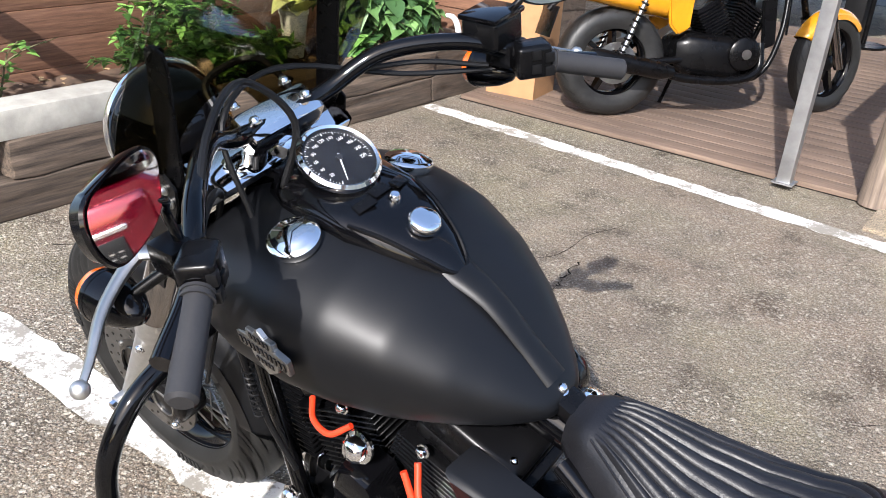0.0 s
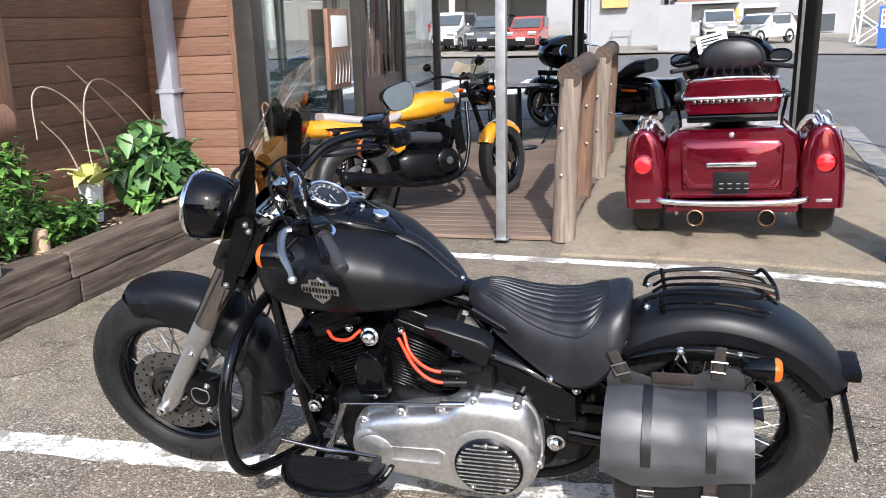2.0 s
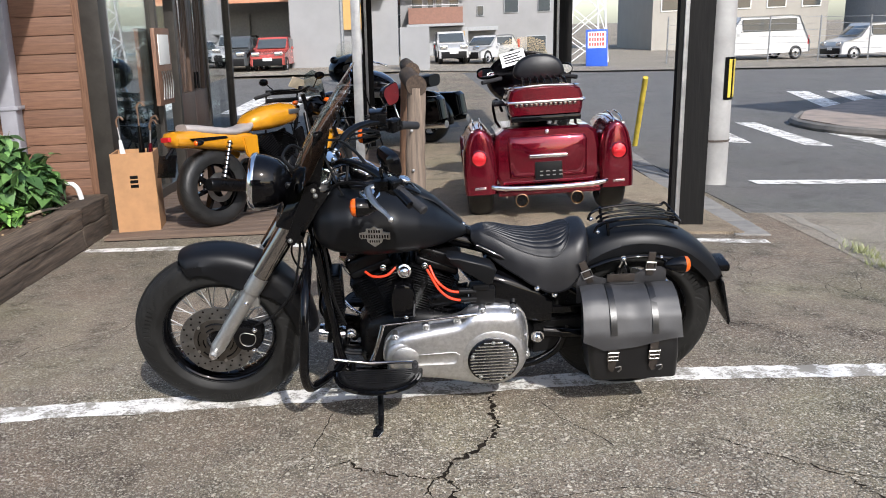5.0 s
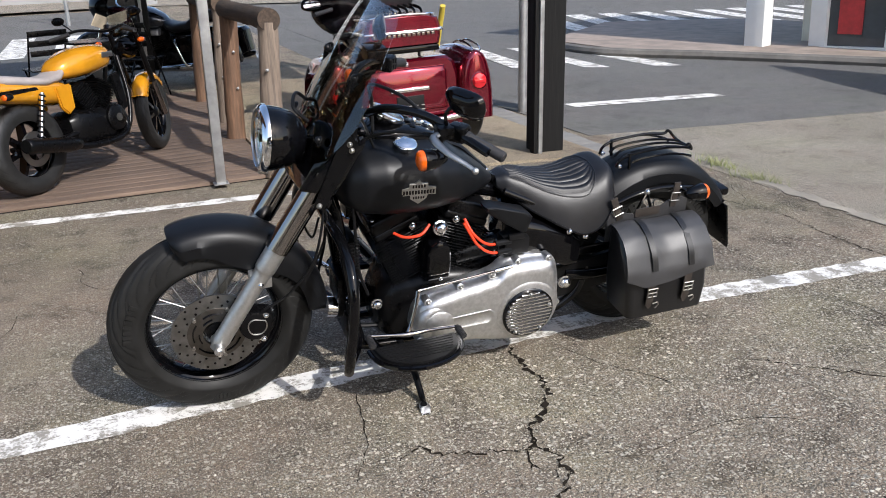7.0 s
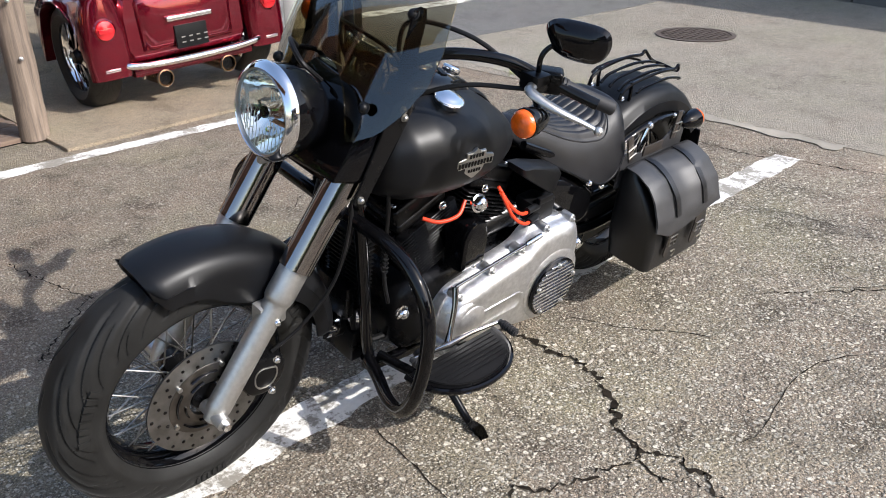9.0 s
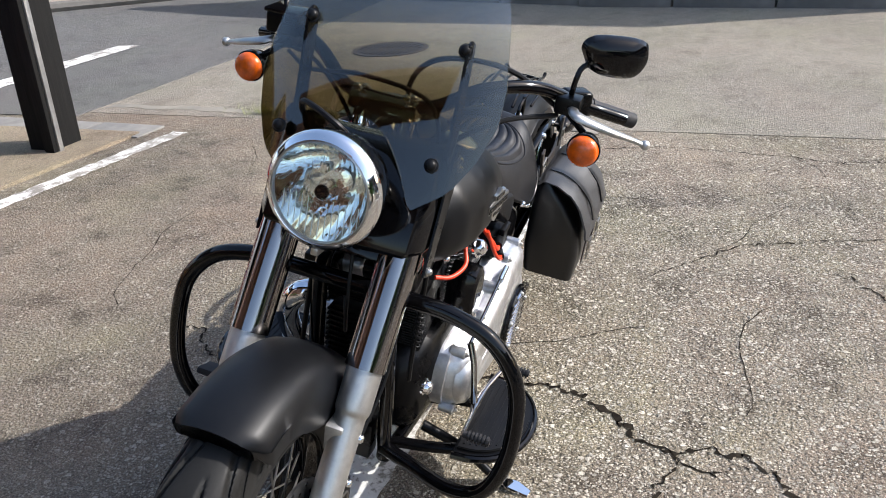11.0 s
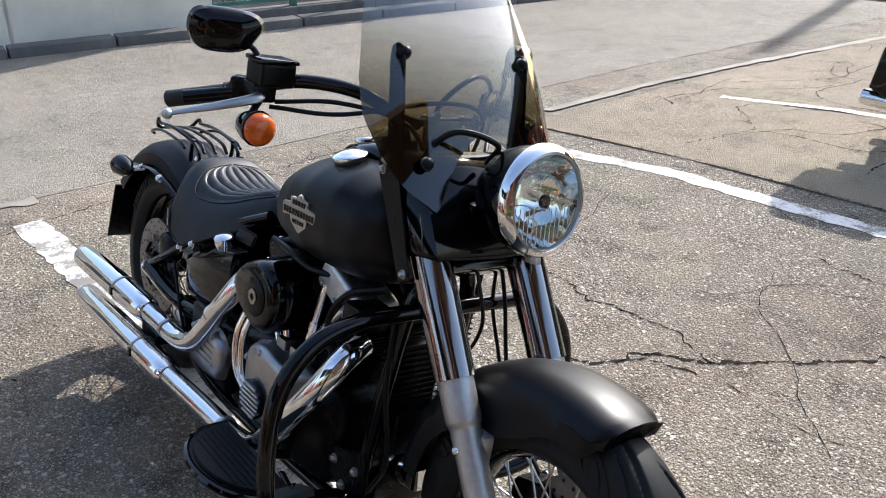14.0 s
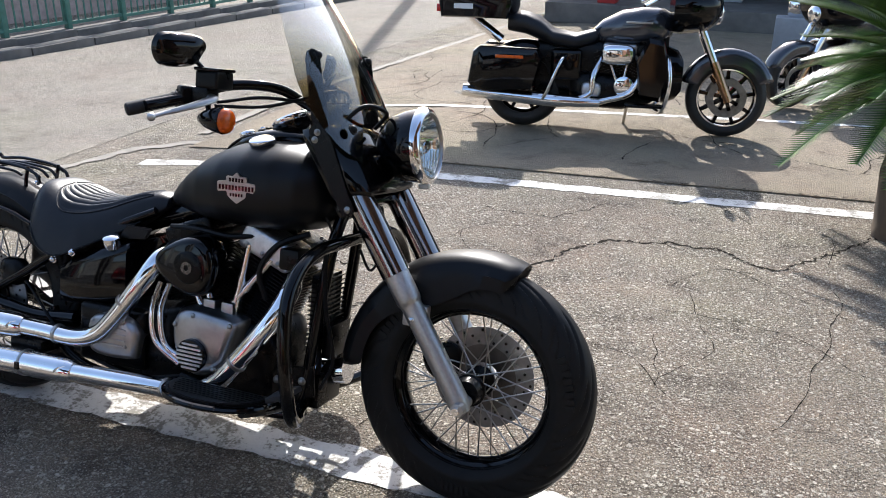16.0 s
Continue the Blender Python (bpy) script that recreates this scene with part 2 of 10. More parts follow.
M_GLOSS = plain("gloss_black", (0.002, 0.002, 0.0025), 0.07, var=0.2, bump=0.02, coat=0.25, dirt=0.001, spec=0.2)
M_SATIN = plain("satin_black_metal", (0.0028, 0.0028, 0.0032), 0.27, var=0.25, bump=0.1, dirt=0.002, spec=0.18)
M_PLASTIC = plain("black_plastic", (0.005, 0.005, 0.0055), 0.42, var=0.2, bump=0.2, dirt=0.004, spec=0.2)
M_GRIP = plain("grip_rubber", (0.016, 0.016, 0.018), 0.6, var=0.2, bump=0.3, dirt=0.04, spec=0.35)
M_CHROME = plain("chrome", (0.86, 0.86, 0.87), 0.06, 1.0, var=0.04, bump=0.02, dirt=0.02)
M_DCHROME = plain("dark_chrome", (0.32, 0.3, 0.29), 0.1, 1.0, var=0.08, bump=0.02, dirt=0.02)
M_ALU = plain("cast_aluminium", (0.68, 0.68, 0.69), 0.42, 1.0, var=0.14, scale=70, bump=0.25, fine=380, dirt=0.12)
M_CAST = plain("dull_cast_metal", (0.4, 0.4, 0.41), 0.33, 1.0, var=0.2, scale=16, bump=0.3, fine=220, dirt=0.12)
M_SLIDER = plain("satin_aluminium", (0.58, 0.575, 0.56), 0.45, 1.0, var=0.1, scale=90, bump=0.25, fine=420, dirt=0.1)
M_STEEL = plain("brushed_steel", (0.45, 0.44, 0.42), 0.35, 1.0, var=0.15, bump=0.2, dirt=0.1)
M_CARRIER = plain("dull_bronze_metal", (0.13, 0.12, 0.11), 0.4, 1.0, var=0.25, scale=30, bump=0.2, dirt=0.1)
M_DISC = plain("disc_steel", (0.24, 0.24, 0.24), 0.36, 1.0, var=0.25, scale=30, bump=0.15, dirt=0.1)
M_LEATHER = plain("black_leather", (0.007, 0.007, 0.0085), 0.4, var=0.35, scale=16, bump=0.5, fine=230, dirt=0.004, spec=0.37)
M_BAG = plain("bag_leather", (0.006, 0.006, 0.0068), 0.33, var=0.3, scale=7, bump=0.3, fine=220, dirt=0.01)
# Base paler than bag_leather: part of the sheen sits in the colour.
M_FLAP = plain("sheen_leather", (0.02, 0.02, 0.022), 0.5, var=0.4, scale=11, bump=0.3, fine=190, dirt=0.04, spec=0.65)
M_STRAP = plain("dark_strap_leather", (0.022, 0.016, 0.013), 0.45, var=0.35, scale=20, bump=0.3)
M_BRASS = plain("tarnished_nickel", (0.3, 0.285, 0.26), 0.33, 1.0, var=0.3, bump=0.2)
M_ORANGE = plain("orange_cable", (0.7, 0.045, 0.012), 0.4, var=0.1, bump=0.05, dirt=0.02)
M_AMBER = plain("amber_lens", (0.62, 0.095, 0.004), 0.14, var=0.3, scale=60, bump=0.5, fine=300, coat=0.4, dirt=0.01)
M_REDLENS = plain("red_lens", (0.5, 0.01, 0.016), 0.15, var=0.15, bump=0.2, coat=0.8, dirt=0.02)
M_TYRE = tyre_mat("tyre_rubber")
M_RUBBER = plain("worn_rubber", (0.0115, 0.0115, 0.0112), 0.52, var=0.35, scale=16, bump=0.25, fine=150, dirt=0.02, spec=0.2)
M_BOWL = plain("lamp_bowl", (0.93, 0.95, 0.92), 0.05, 1.0, var=0.04, scale=25, bump=0.0, dirt=0.0)
bw_nt = M_BOWL.node_tree
bw_tc, bw_sp = add(bw_nt, "ShaderNodeTexCoord"), add(bw_nt, "ShaderNodeSeparateXYZ")
bw_nt.links.new(bw_tc.outputs["Object"], bw_sp.inputs[0])
bw_w = math_node(bw_nt, "SINE", math_node(bw_nt, "MULTIPLY", bw_sp.outputs[1], 620.0))
bump_to(bw_nt, bw_nt.nodes["Principled BSDF"], bw_w, 0.03, 0.002)
M_FLUTE = plain("moulded_glass_rib", (0.8, 0.86, 0.84), 0.15, var=0.05, bump=0.0, dirt=0.0)
M_MIRROR = plain("mirror_glass", (0.9, 0.92, 0.93), 0.02, 1.0, var=0.01, bump=0.0, dirt=0.0)
M_DIAL = plain("dial_black", (0.012, 0.013, 0.016), 0.3, var=0.1, bump=0.0)
M_INK = plain("white_print", (0.7, 0.7, 0.68), 0.5, var=0.05, bump=0.0)
M_RED = plain("candy_red", (0.17, 0.0015, 0.014), 0.17, 0.75, var=0.12, bump=0.02, coat=1.0, dirt=0.02)
M_YELLOW = plain("amber_yellow_paint", (0.62, 0.27, 0.012), 0.2, 0.25, var=0.12, bump=0.02, coat=0.9, dirt=0.02)
M_WHITE = plain("white_paint", (0.72, 0.72, 0.7), 0.5, var=0.06, scale=3, bump=0.1)
M_GREYSEAT = plain("grey_vinyl", (0.3, 0.27, 0.26), 0.5, var=0.2, bump=0.3)

M_LAMPGLASS, lg_nt, lg_tr = glassy("lamp_glass", (0.95, 0.97, 0.955), 0.95)
M_SPEEDOGLASS, _, _ = glassy("dial_glass", (1, 1, 1), 0.97, 0.02, 0.015)
M_PANE, _, _ = glassy("window_pane", (0.8, 0.87, 0.87), 0.8, 0.02, 0.3)
M_CLEARPANE, _, _ = glassy("clear_pane", (0.9, 0.95, 0.95), 0.95, 0.02, 0.04)
# smoked screen: dark brown at its foot, clear at the rim
M_SCREEN, sc_nt, sc_tr = glassy("smoked_screen", (1, 1, 1), 1.0, 0.03, 0.07)
sc_tc, sc_sp = add(sc_nt, "ShaderNodeTexCoord"), add(sc_nt, "ShaderNodeSeparateXYZ")
sc_nt.links.new(sc_tc.outputs["Object"], sc_sp.inputs[0])
sc_mr = add(sc_nt, "ShaderNodeMapRange")
sc_mr.inputs["From Min"].default_value, sc_mr.inputs["From Max"].default_value = 0.98, 1.30
sc_nt.links.new(sc_sp.outputs[2], sc_mr.inputs["Value"])
sc_r = ramp(sc_nt, sc_mr.outputs[0], [(0.0, (0.3, 0.26, 0.16)), (0.35, (0.44, 0.4, 0.29)), (0.6, (0.7, 0.69, 0.6)), (0.8, (0.91, 0.91, 0.88)), (1.0, (0.97, 0.97, 0.96))])
sc_nt.links.new(sc_r.outputs[0], sc_tr.inputs[0])


# ---- mesh helpers ----
def mesh_from(name, bm, material, smooth=True, angle=40):
    me = bpy.data.meshes.new(name)
    bmesh.ops.recalc_face_normals(bm, faces=bm.faces)
    lim = radians(angle)
    for f in bm.faces:
        f.smooth = smooth
    if smooth:
        for e in bm.edges:
            if len(e.link_faces) == 2 and e.calc_face_angle(0) > lim:
                e.smooth = False
    bm.to_mesh(me)
    bm.free()
    for mt in (material if isinstance(material, (list, tuple)) else (material,)):
        me.materials.append(mt)
    return me


def part(name, bm, material, parent=None, label="", at=None, smooth=True, angle=40):
    """Links a bmesh as ONE mesh object under a thing or a part."""
    ob = new(name, mesh_from(name, bm, material, smooth, angle))
    if parent:
        ob.parent = parent
    if at is not None:
        ob.matrix_local = at
    if label:
        tagged(ob, label)
    return ob


def again(name, me, parent, at, label=""):
    """One more object on a mesh that stands already."""
    ob = new(name, me)
    if parent:
        ob.parent = parent
    ob.matrix_local = at
    if label:
        tagged(ob, label)
    return ob


def thing(name, at, label, category, group="", kind=""):
    ob = new(name)
    ob.matrix_world = at
    return tagged(ob, label, category, group, kind)


def V(*a):
    return Vector(a)


def box(x0, x1, y0, y1, z0, z1, bev=0.0, seg=2, bm=None):
    own = bm is None
    tmp = bmesh.new()
    bmesh.ops.create_cube(tmp, size=1)
    for v in tmp.verts:
        v.co = V((x0 + x1) / 2 + v.co.x * (x1 - x0), (y0 + y1) / 2 + v.co.y * (y1 - y0), (z0 + z1) / 2 + v.co.z * (z1 - z0))
    if bev:
        bmesh.ops.bevel(tmp, geom=tmp.edges[:], offset=bev, segments=seg, affect="EDGES", profile=0.6)
    if own:
        return tmp
    join(bm, tmp)
    return bm


def join(bm, other):
    me = bpy.data.meshes.new("tmp")
    other.to_mesh(me)
    other.free()
    bm.from_mesh(me)
    bpy.data.meshes.remove(me)
    return bm


def moved(bm, m):
    bmesh.ops.transform(bm, matrix=m, verts=bm.verts[:])
    return bm


def smooth_path(pts, n):
    """Catmull-Rom through the points, n steps a span."""
    p = [Vector(q) for q in pts]
    p = [p[0] * 2 - p[1]] + p + [p[-1] * 2 - p[-2]]
    out = []
    for i in range(1, len(p) - 2):
        for k in range(n):
            t = k / n
            a, b, c, d = p[i - 1], p[i], p[i + 1], p[i + 2]
            out.append(0.5 * ((2 * b) + (c - a) * t + (2 * a - 5 * b + 4 * c - d) * t * t + (3 * b - a - 3 * c + d) * t ** 3))
    out.append(p[-2])
    return out


def rings_to(bm, rings, closed=False, cap=True):
    vs = [[bm.verts.new(q) for q in r] for r in rings]
    n = len(vs[0])
    for i in range(len(vs) - (0 if closed else 1)):
        a, b = vs[i], vs[(i + 1) % len(vs)]
        for k in range(n):
            bm.faces.new((a[k], a[(k + 1) % n], b[(k + 1) % n], b[k]))
    if cap and not closed:
        bm.faces.new(vs[0][::-1])
        bm.faces.new(vs[-1])
    return bm


def loft(rings, closed=False, cap=True):
    return rings_to(bmesh.new(), rings, closed, cap)


def tube(pts, r, seg=10, steps=6, bm=None, closed=False, curve=True, flat=1.0):
    """A round bar along a path; r may be a list, one a point of the path."""
    path = smooth_path(pts, steps) if curve and len(pts) > 2 else [Vector(q) for q in pts]
    n = len(path)
    if isinstance(r, (list, tuple)):
        rs = [float(np.interp(i / (n - 1) * (len(r) - 1), range(len(r)), r)) for i in range(n)]
    else:
        rs = [r] * n
    rings, side = [], None
    for i, q in enumerate(path):
        d = (path[min(i + 1, n - 1)] - path[max(i - 1, 0)]).normalized()
        if side is None:
            side = d.cross(V(0, 0, 1) if abs(d.z) < 0.9 else V(1, 0, 0)).normalized()
        side = (side - d * side.dot(d)).normalized()
        up = d.cross(side)
        rings.append([q + rs[i] * (math.cos(a) * side + flat * math.sin(a) * up) for a in (2 * math.pi * k / seg for k in range(seg))])
    b = bm if bm is not None else bmesh.new()
    return rings_to(b, rings, closed)


def lathe(profile, seg=40, axis="y", bm=None, closed=False, caps=True):
    """Turns (radius, along) pairs about an axis through the origin."""
    rings = []
    for k in range(seg):
        a = 2 * math.pi * k / seg
        c, s = math.cos(a), math.sin(a)
        rings.append([{"y": V(r * c, h, r * s), "z": V(r * c, r * s, h), "x": V(h, r * c, r * s)}[axis] for r, h in profile])
    b = bm if bm is not None else bmesh.new()
    vs = [[b.verts.new(q) for q in r] for r in rings]
    m = len(profile)
    for k in range(seg):
        p, q = vs[k], vs[(k + 1) % seg]
        for i in range(m if closed else m - 1):
            j = (i + 1) % m
            b.faces.new((p[i], p[j], q[j], q[i]))
    if not closed and caps:
        for idx, rev in ((0, False), (m - 1, True)):
            if profile[idx][0] > 1e-5:
                f = [vs[k][idx] for k in range(seg)]
                b.faces.new(f[::-1] if rev else f)
    bmesh.ops.remove_doubles(b, verts=b.verts[:], dist=1e-6)
    return b


def rod(a, b, r, seg=8, r2=None, bm=None):
    return tube([a, b], [r, r if r2 is None else r2], seg, bm=bm, curve=False)


def cylinder(r, h0, h1, seg=24, axis="z", bev=0.0):
    if bev:
        return lathe([(r - bev, h0), (r, h0 + bev), (r, h1 - bev), (r - bev, h1)], seg, axis)
    return lathe([(r, h0), (r, h1)], seg, axis)


def plate(outline, thick, axis="y", bev=0.002, at=0.0):
    """A flat plate from an outline in two axes, pushed along the third."""
    b = bmesh.new()

    def put(u, w, d):
        return V(u, d, w) if axis == "y" else (V(d, u, w) if axis == "x" else V(u, w, d))

    lo = [b.verts.new(put(u, w, at - thick / 2)) for u, w in outline]
    hi = [b.verts.new(put(u, w, at + thick / 2)) for u, w in outline]
    b.faces.new(lo)
    b.faces.new(hi[::-1])
    n = len(outline)
    for i in range(n):
        b.faces.new((lo[i], hi[i], hi[(i + 1) % n], lo[(i + 1) % n]))
    if bev:
        bmesh.ops.recalc_face_normals(b, faces=b.faces)
        bmesh.ops.bevel(b, geom=[e for e in b.edges if len(e.link_faces) == 2 and e.calc_face_angle(0) > 0.6], offset=bev, segments=2, affect="EDGES")
    return b


def blob(cx, cy, cz, rx, ry, rz, seg=20, power=1.0):
    """A rounded body; a power under 1 squares it off."""
    f = lambda t: math.copysign(abs(t) ** power, t)
    rings = []
    for i in range(1, seg // 2):
        a = math.pi * i / (seg // 2) - math.pi / 2
        rings.append([V(cx + rx * f(math.sin(a)), cy + ry * f(math.cos(a)) * f(math.cos(t)), cz + rz * f(math.cos(a)) * f(math.sin(t)))
                      for t in (2 * math.pi * k / seg for k in range(seg))])
    return loft(rings)


def oval(x, w, zt, zb, n=36, e=0.75, cy=0.0):
    zc, h = (zt + zb) / 2, (zt - zb) / 2
    f = lambda t: math.copysign(abs(t) ** e, t)
    return [V(x, cy + w * f(math.cos(a)), zc + h * f(math.sin(a))) for a in (2 * math.pi * k / n for k in range(n))]


def bars_of_print(parent, name, cells, mat, to_world, depth=0.0006):
    """Unreadable writing as plain bars: cells of (u0, u1, w0, w1) set out by to_world(u, w)."""
    b = bmesh.new()
    for u0, u1, w0, w1 in cells:
        b.faces.new([b.verts.new(to_world(u, w)) for u, w in ((u0, w0), (u1, w0), (u1, w1), (u0, w1))])
    return part(name, b, mat, parent, smooth=False)


# ---- the matte black cruiser on its side stand ----
def treaded_tyre(rr, r_tyre, hw, seg=560, n=72):
    """A road tyre with long grooves sweeping from the crown to the shoulder, staggered left and right."""
    pitch = 2 * math.pi / 13
    grooves = ((0.0, 0.08, 0.88, 0.95, 0.0052), (0.45, 0.34, 0.9, 0.9, 0.0044), (0.75, 0.62, 0.92, 0.8, 0.0032))
    verts, faces = [], []
    for i in range(seg):
        a = 2 * math.pi * i / seg
        ca, sa = math.cos(a), math.sin(a)
        for k in range(n + 1):
            b = math.pi * (k / n - 0.5)
            y = hw * math.copysign(abs(math.sin(b)) ** 0.8, b) * (0.66 if k in (0, n) else 1.0)
            r = rr + 0.002 + (r_tyre - rr - 0.002) * abs(math.cos(b)) ** 0.55
            arc = abs(b) / (math.pi / 2)
            cut = 0.0
            for shift, lo, hi, sweep, wd in grooves:
                if lo < arc < hi:
                    c = (a + sweep * (1 - arc) ** 1.5 - (shift + (0.5 if y > 0 else 0.0)) * pitch) % pitch
                    slope = 1.5 * sweep * (1 - arc) ** 0.5 * r / (1.9 * hw)
                    off = min(c, pitch - c) * r / math.sqrt(1 + slope * slope)
                    fade = min(1.0, (arc - lo) / 0.06, (hi - arc) / 0.06)
                    if off < wd * 1.5:
                        cut = max(cut, fade * min(1.0, (wd * 1.5 - off) / (wd * 0.8)))
            r -= 0.0075 * cut
            # moulded rings on the sidewall
            flank = 0.0016 * (math.exp(-((arc - 0.945) / 0.006) ** 2) + math.exp(-((arc - 0.985) / 0.006) ** 2))
            verts.append((r * ca, y * (1 - 0.02 * cut * arc) + math.copysign(flank, y), r * sa))
    m = n + 1
    for i in range(seg):
        j = (i + 1) % seg
        for k in range(n):
            faces.append((i * m + k, i * m + k + 1, j * m + k + 1, j * m + k))
    me = bpy.data.meshes.new("tmp")
    me.from_pydata(verts, [], faces)
    b = bmesh.new()
    b.from_mesh(me)
    bpy.data.meshes.remove(me)
    return b


def spoked_wheel(bike, name, centre, r_tyre, w_tyre, r_rim, disc_sides, drum=0.045):
    at = Matrix.Translation(centre)
    hw, rr = w_tyre / 2, r_rim
    rim = part(name, lathe([(rr + 0.004, -hw * 0.72), (rr + 0.012, -hw * 0.66), (rr - 0.004, -hw * 0.5), (rr - 0.016, -hw * 0.28), (rr - 0.018, 0), (rr - 0.016, hw * 0.28),
                            (rr - 0.004, hw * 0.5), (rr + 0.012, hw * 0.66), (rr + 0.004, hw * 0.72), (rr + 0.0, hw * 0.5), (rr - 0.008, 0), (rr + 0.0, -hw * 0.5)], 64, closed=True),
               M_GLOSS, bike, "gloss black laced rim", at)
    part("tyre", treaded_tyre(rr, r_tyre, hw), M_RUBBER, rim, "worn black tyre with curved tread grooves", angle=50)
    # raised sidewall lettering, not readable
    for s in (-1, 1):
        b = bmesh.new()
        for a0, n, wd in ((0.4, 8, 0.045), (2.6, 8, 0.045), (4.6, 6, 0.03)):
            for i in range(n):
                a = a0 + i * (wd + 0.022)
                r0, r1 = rr + (r_tyre - rr) * 0.42, rr + (r_tyre - rr) * 0.62
                q = [V(r * math.cos(t), s * (hw * 0.978 + 0.0022), r * math.sin(t)) for r, t in ((r0, a), (r0, a + wd), (r1, a + wd), (r1, a))]
                q2 = [p - V(0, s * 0.012, 0) for p in q]
                rings_to(b, [q2, q])
        tagged(part("sidewall_lettering", b, M_RUBBER, rim), "raised black lettering bars on the tyre", kind="stuff")
    part("hub", lathe([(0.018, -hw - 0.01), (0.034, -hw - 0.008), (0.04, -hw * 0.75), (drum, -hw * 0.7), (drum, -hw * 0.55), (0.027, -hw * 0.4), (0.027, hw * 0.4), (drum, hw * 0.55),
                       (drum, hw * 0.7), (0.04, hw * 0.75), (0.034, hw + 0.008), (0.018, hw + 0.01)], 28), M_SATIN, rim, "black wheel hub")
    spoke = None
    for k in range(40):
        side = 1 if k % 2 else -1
        a = 2 * math.pi * k / 40
        off = (1 if (k // 2) % 2 else -1) * 0.75
        p = V(drum * math.cos(a + off), side * hw * 0.6, drum * math.sin(a + off))
        q = V((rr - 0.014) * math.cos(a), side * hw * 0.12, (rr - 0.014) * math.sin(a))
        if k < 4:
            ob = part("spoke", rod(p, q, 0.0021, 6), M_STEEL, rim)
            spoke = (spoke or []) + [ob.data]
        else:
            again("spoke", spoke[k % 4], rim, Matrix.Rotation(-2 * math.pi * (k - k % 4) / 40, 4, "Y"))
    for s in disc_sides:
        y = s * (hw + 0.012)
        b = lathe([(0.147, y - 0.0025), (0.147, y + 0.0025), (0.093, y + 0.0025), (0.093, y - 0.0025)], 64, closed=True)
        disc = part("brake_disc", b, M_DISC, rim, "drilled steel brake disc")
        b = lathe([(0.096, y - 0.004 * s), (0.096, y + 0.0035 * s), (0.09, y + 0.005 * s), (0.046, y + 0.006 * s), (0.044, y - 0.004 * s)], 48, closed=True)
        part("disc_carrier", b, M_CARRIER, disc, "dull metal disc carrier with curved slots")
        for k in range(5):
            a = 2 * math.pi * k / 5
            for r_, da, ln in ((0.078, 0.0, 0.85), (0.058, 0.5, 0.6)):
                pts = [V(r_ * math.cos(a + da + q), y + 0.0065 * s, r_ * math.sin(a + da + q)) for q in (0, ln / 3, ln * 2 / 3, ln)]
                part("carrier_slot", tube(pts, 0.006, 8, 4, flat=0.4), M_GLOSS, disc)
            part("disc_bolt", rod(V(0.092 * math.cos(a - 0.12), y, 0.092 * math.sin(a - 0.12)), V(0.092 * math.cos(a - 0.12), y + 0.009 * s, 0.092 * math.sin(a - 0.12)), 0.006, 10), M_STEEL, disc)
        b = bmesh.new()
        for ring, n in ((0.105, 15), (0.122, 15), (0.137, 15)):
            for k in range(n):
                a = 2 * math.pi * (k + ring * 40) / n
                join(b, moved(cylinder(0.0042, -0.0035, 0.0035, 8, "y"), Matrix.Translation((ring * math.cos(a), y, ring * math.sin(a)))))
        tagged(part("disc_holes", b, M_GLOSS, rim), "drilled holes of the brake disc", kind="stuff")
    return rim


def fender_mesh(centre, radius, width, a0, a1, skirt, n=56, thick=0.004, flare=0.0):
    """A mudguard swept round a wheel; skirt(t) is how far its sides reach down."""
    rings = []
    for i in range(n + 1):
        t = i / n
        a = radians(a0 + (a1 - a0) * t)
        end = min(t, 1 - t)
        close = min(1.0, (end / 0.035) ** 0.5) if end < 0.035 else 1.0
        d = skirt(t) * (0.35 + 0.65 * close)
        w = width * (0.8 + 0.2 * close)
        sec = [(-w, -d), (-w, -d * 0.55), (-w * 0.97, -0.045), (-w * 0.88, -0.024), (-w * 0.68, -0.009), (-w * 0.36, -0.002), (0, 0)]
        sec = sec + [(-y, r) for y, r in sec[-2::-1]]
        inn = [(y * (1 - thick / width), r - (thick if abs(y) < w * 0.98 else 0)) for y, r in sec][::-1]
        ring = []
        for y, r in sec + inn:
            rr = radius + r + flare * max(0, t - 0.75) ** 2
            ring.append(V(centre[0] + rr * math.cos(a), centre[1] + y, centre[2] + rr * math.sin(a)))
        rings.append(ring)
    return loft(rings)


def dome_bolt(parent, p, r, axis, mat=None, name="bolt"):
    prof = [(r * 1.3, 0), (r * 1.3, r * 0.3), (r, r * 0.4), (r * 0.95, r * 1.0), (r * 0.6, r * 1.35), (0.0001, r * 1.45)]
    q = Vector(axis).normalized().to_track_quat("Z", "Y").to_matrix().to_4x4()
    return part(name, lathe(prof, 14, "z"), mat or M_CHROME, parent, at=Matrix.Translation(p) @ q)


bike = thing("motorcycle", pose(0, CONTACT_Y, 0, LEAN, 0, 0), "matte black cruiser motorcycle with smoked screen leaning on its stand", "motorcycle")
FW, RW = V(-0.815, 0, 0.335), V(0.825, 0, 0.335)
spoked_wheel(bike, "front_wheel", FW, 0.335, 0.138, 0.218, (-1,))
spoked_wheel(bike, "rear_wheel", RW, 0.335, 0.15, 0.218, (1,))

# front mudguard
part("front_fender", fender_mesh((-0.806, 0, 0.332), 0.378, 0.088, 109, 2, lambda t: 0.078 + 0.05 * max(0, math.sin(math.pi * min(1, t * 1.25))) ** 2 * (1 if t > 0.25 else t * 4)),
     M_MATTE, bike, "matte black front fender")

# forks: axis from the axle up to the head
FD = V(0.55, 0, 0.835)
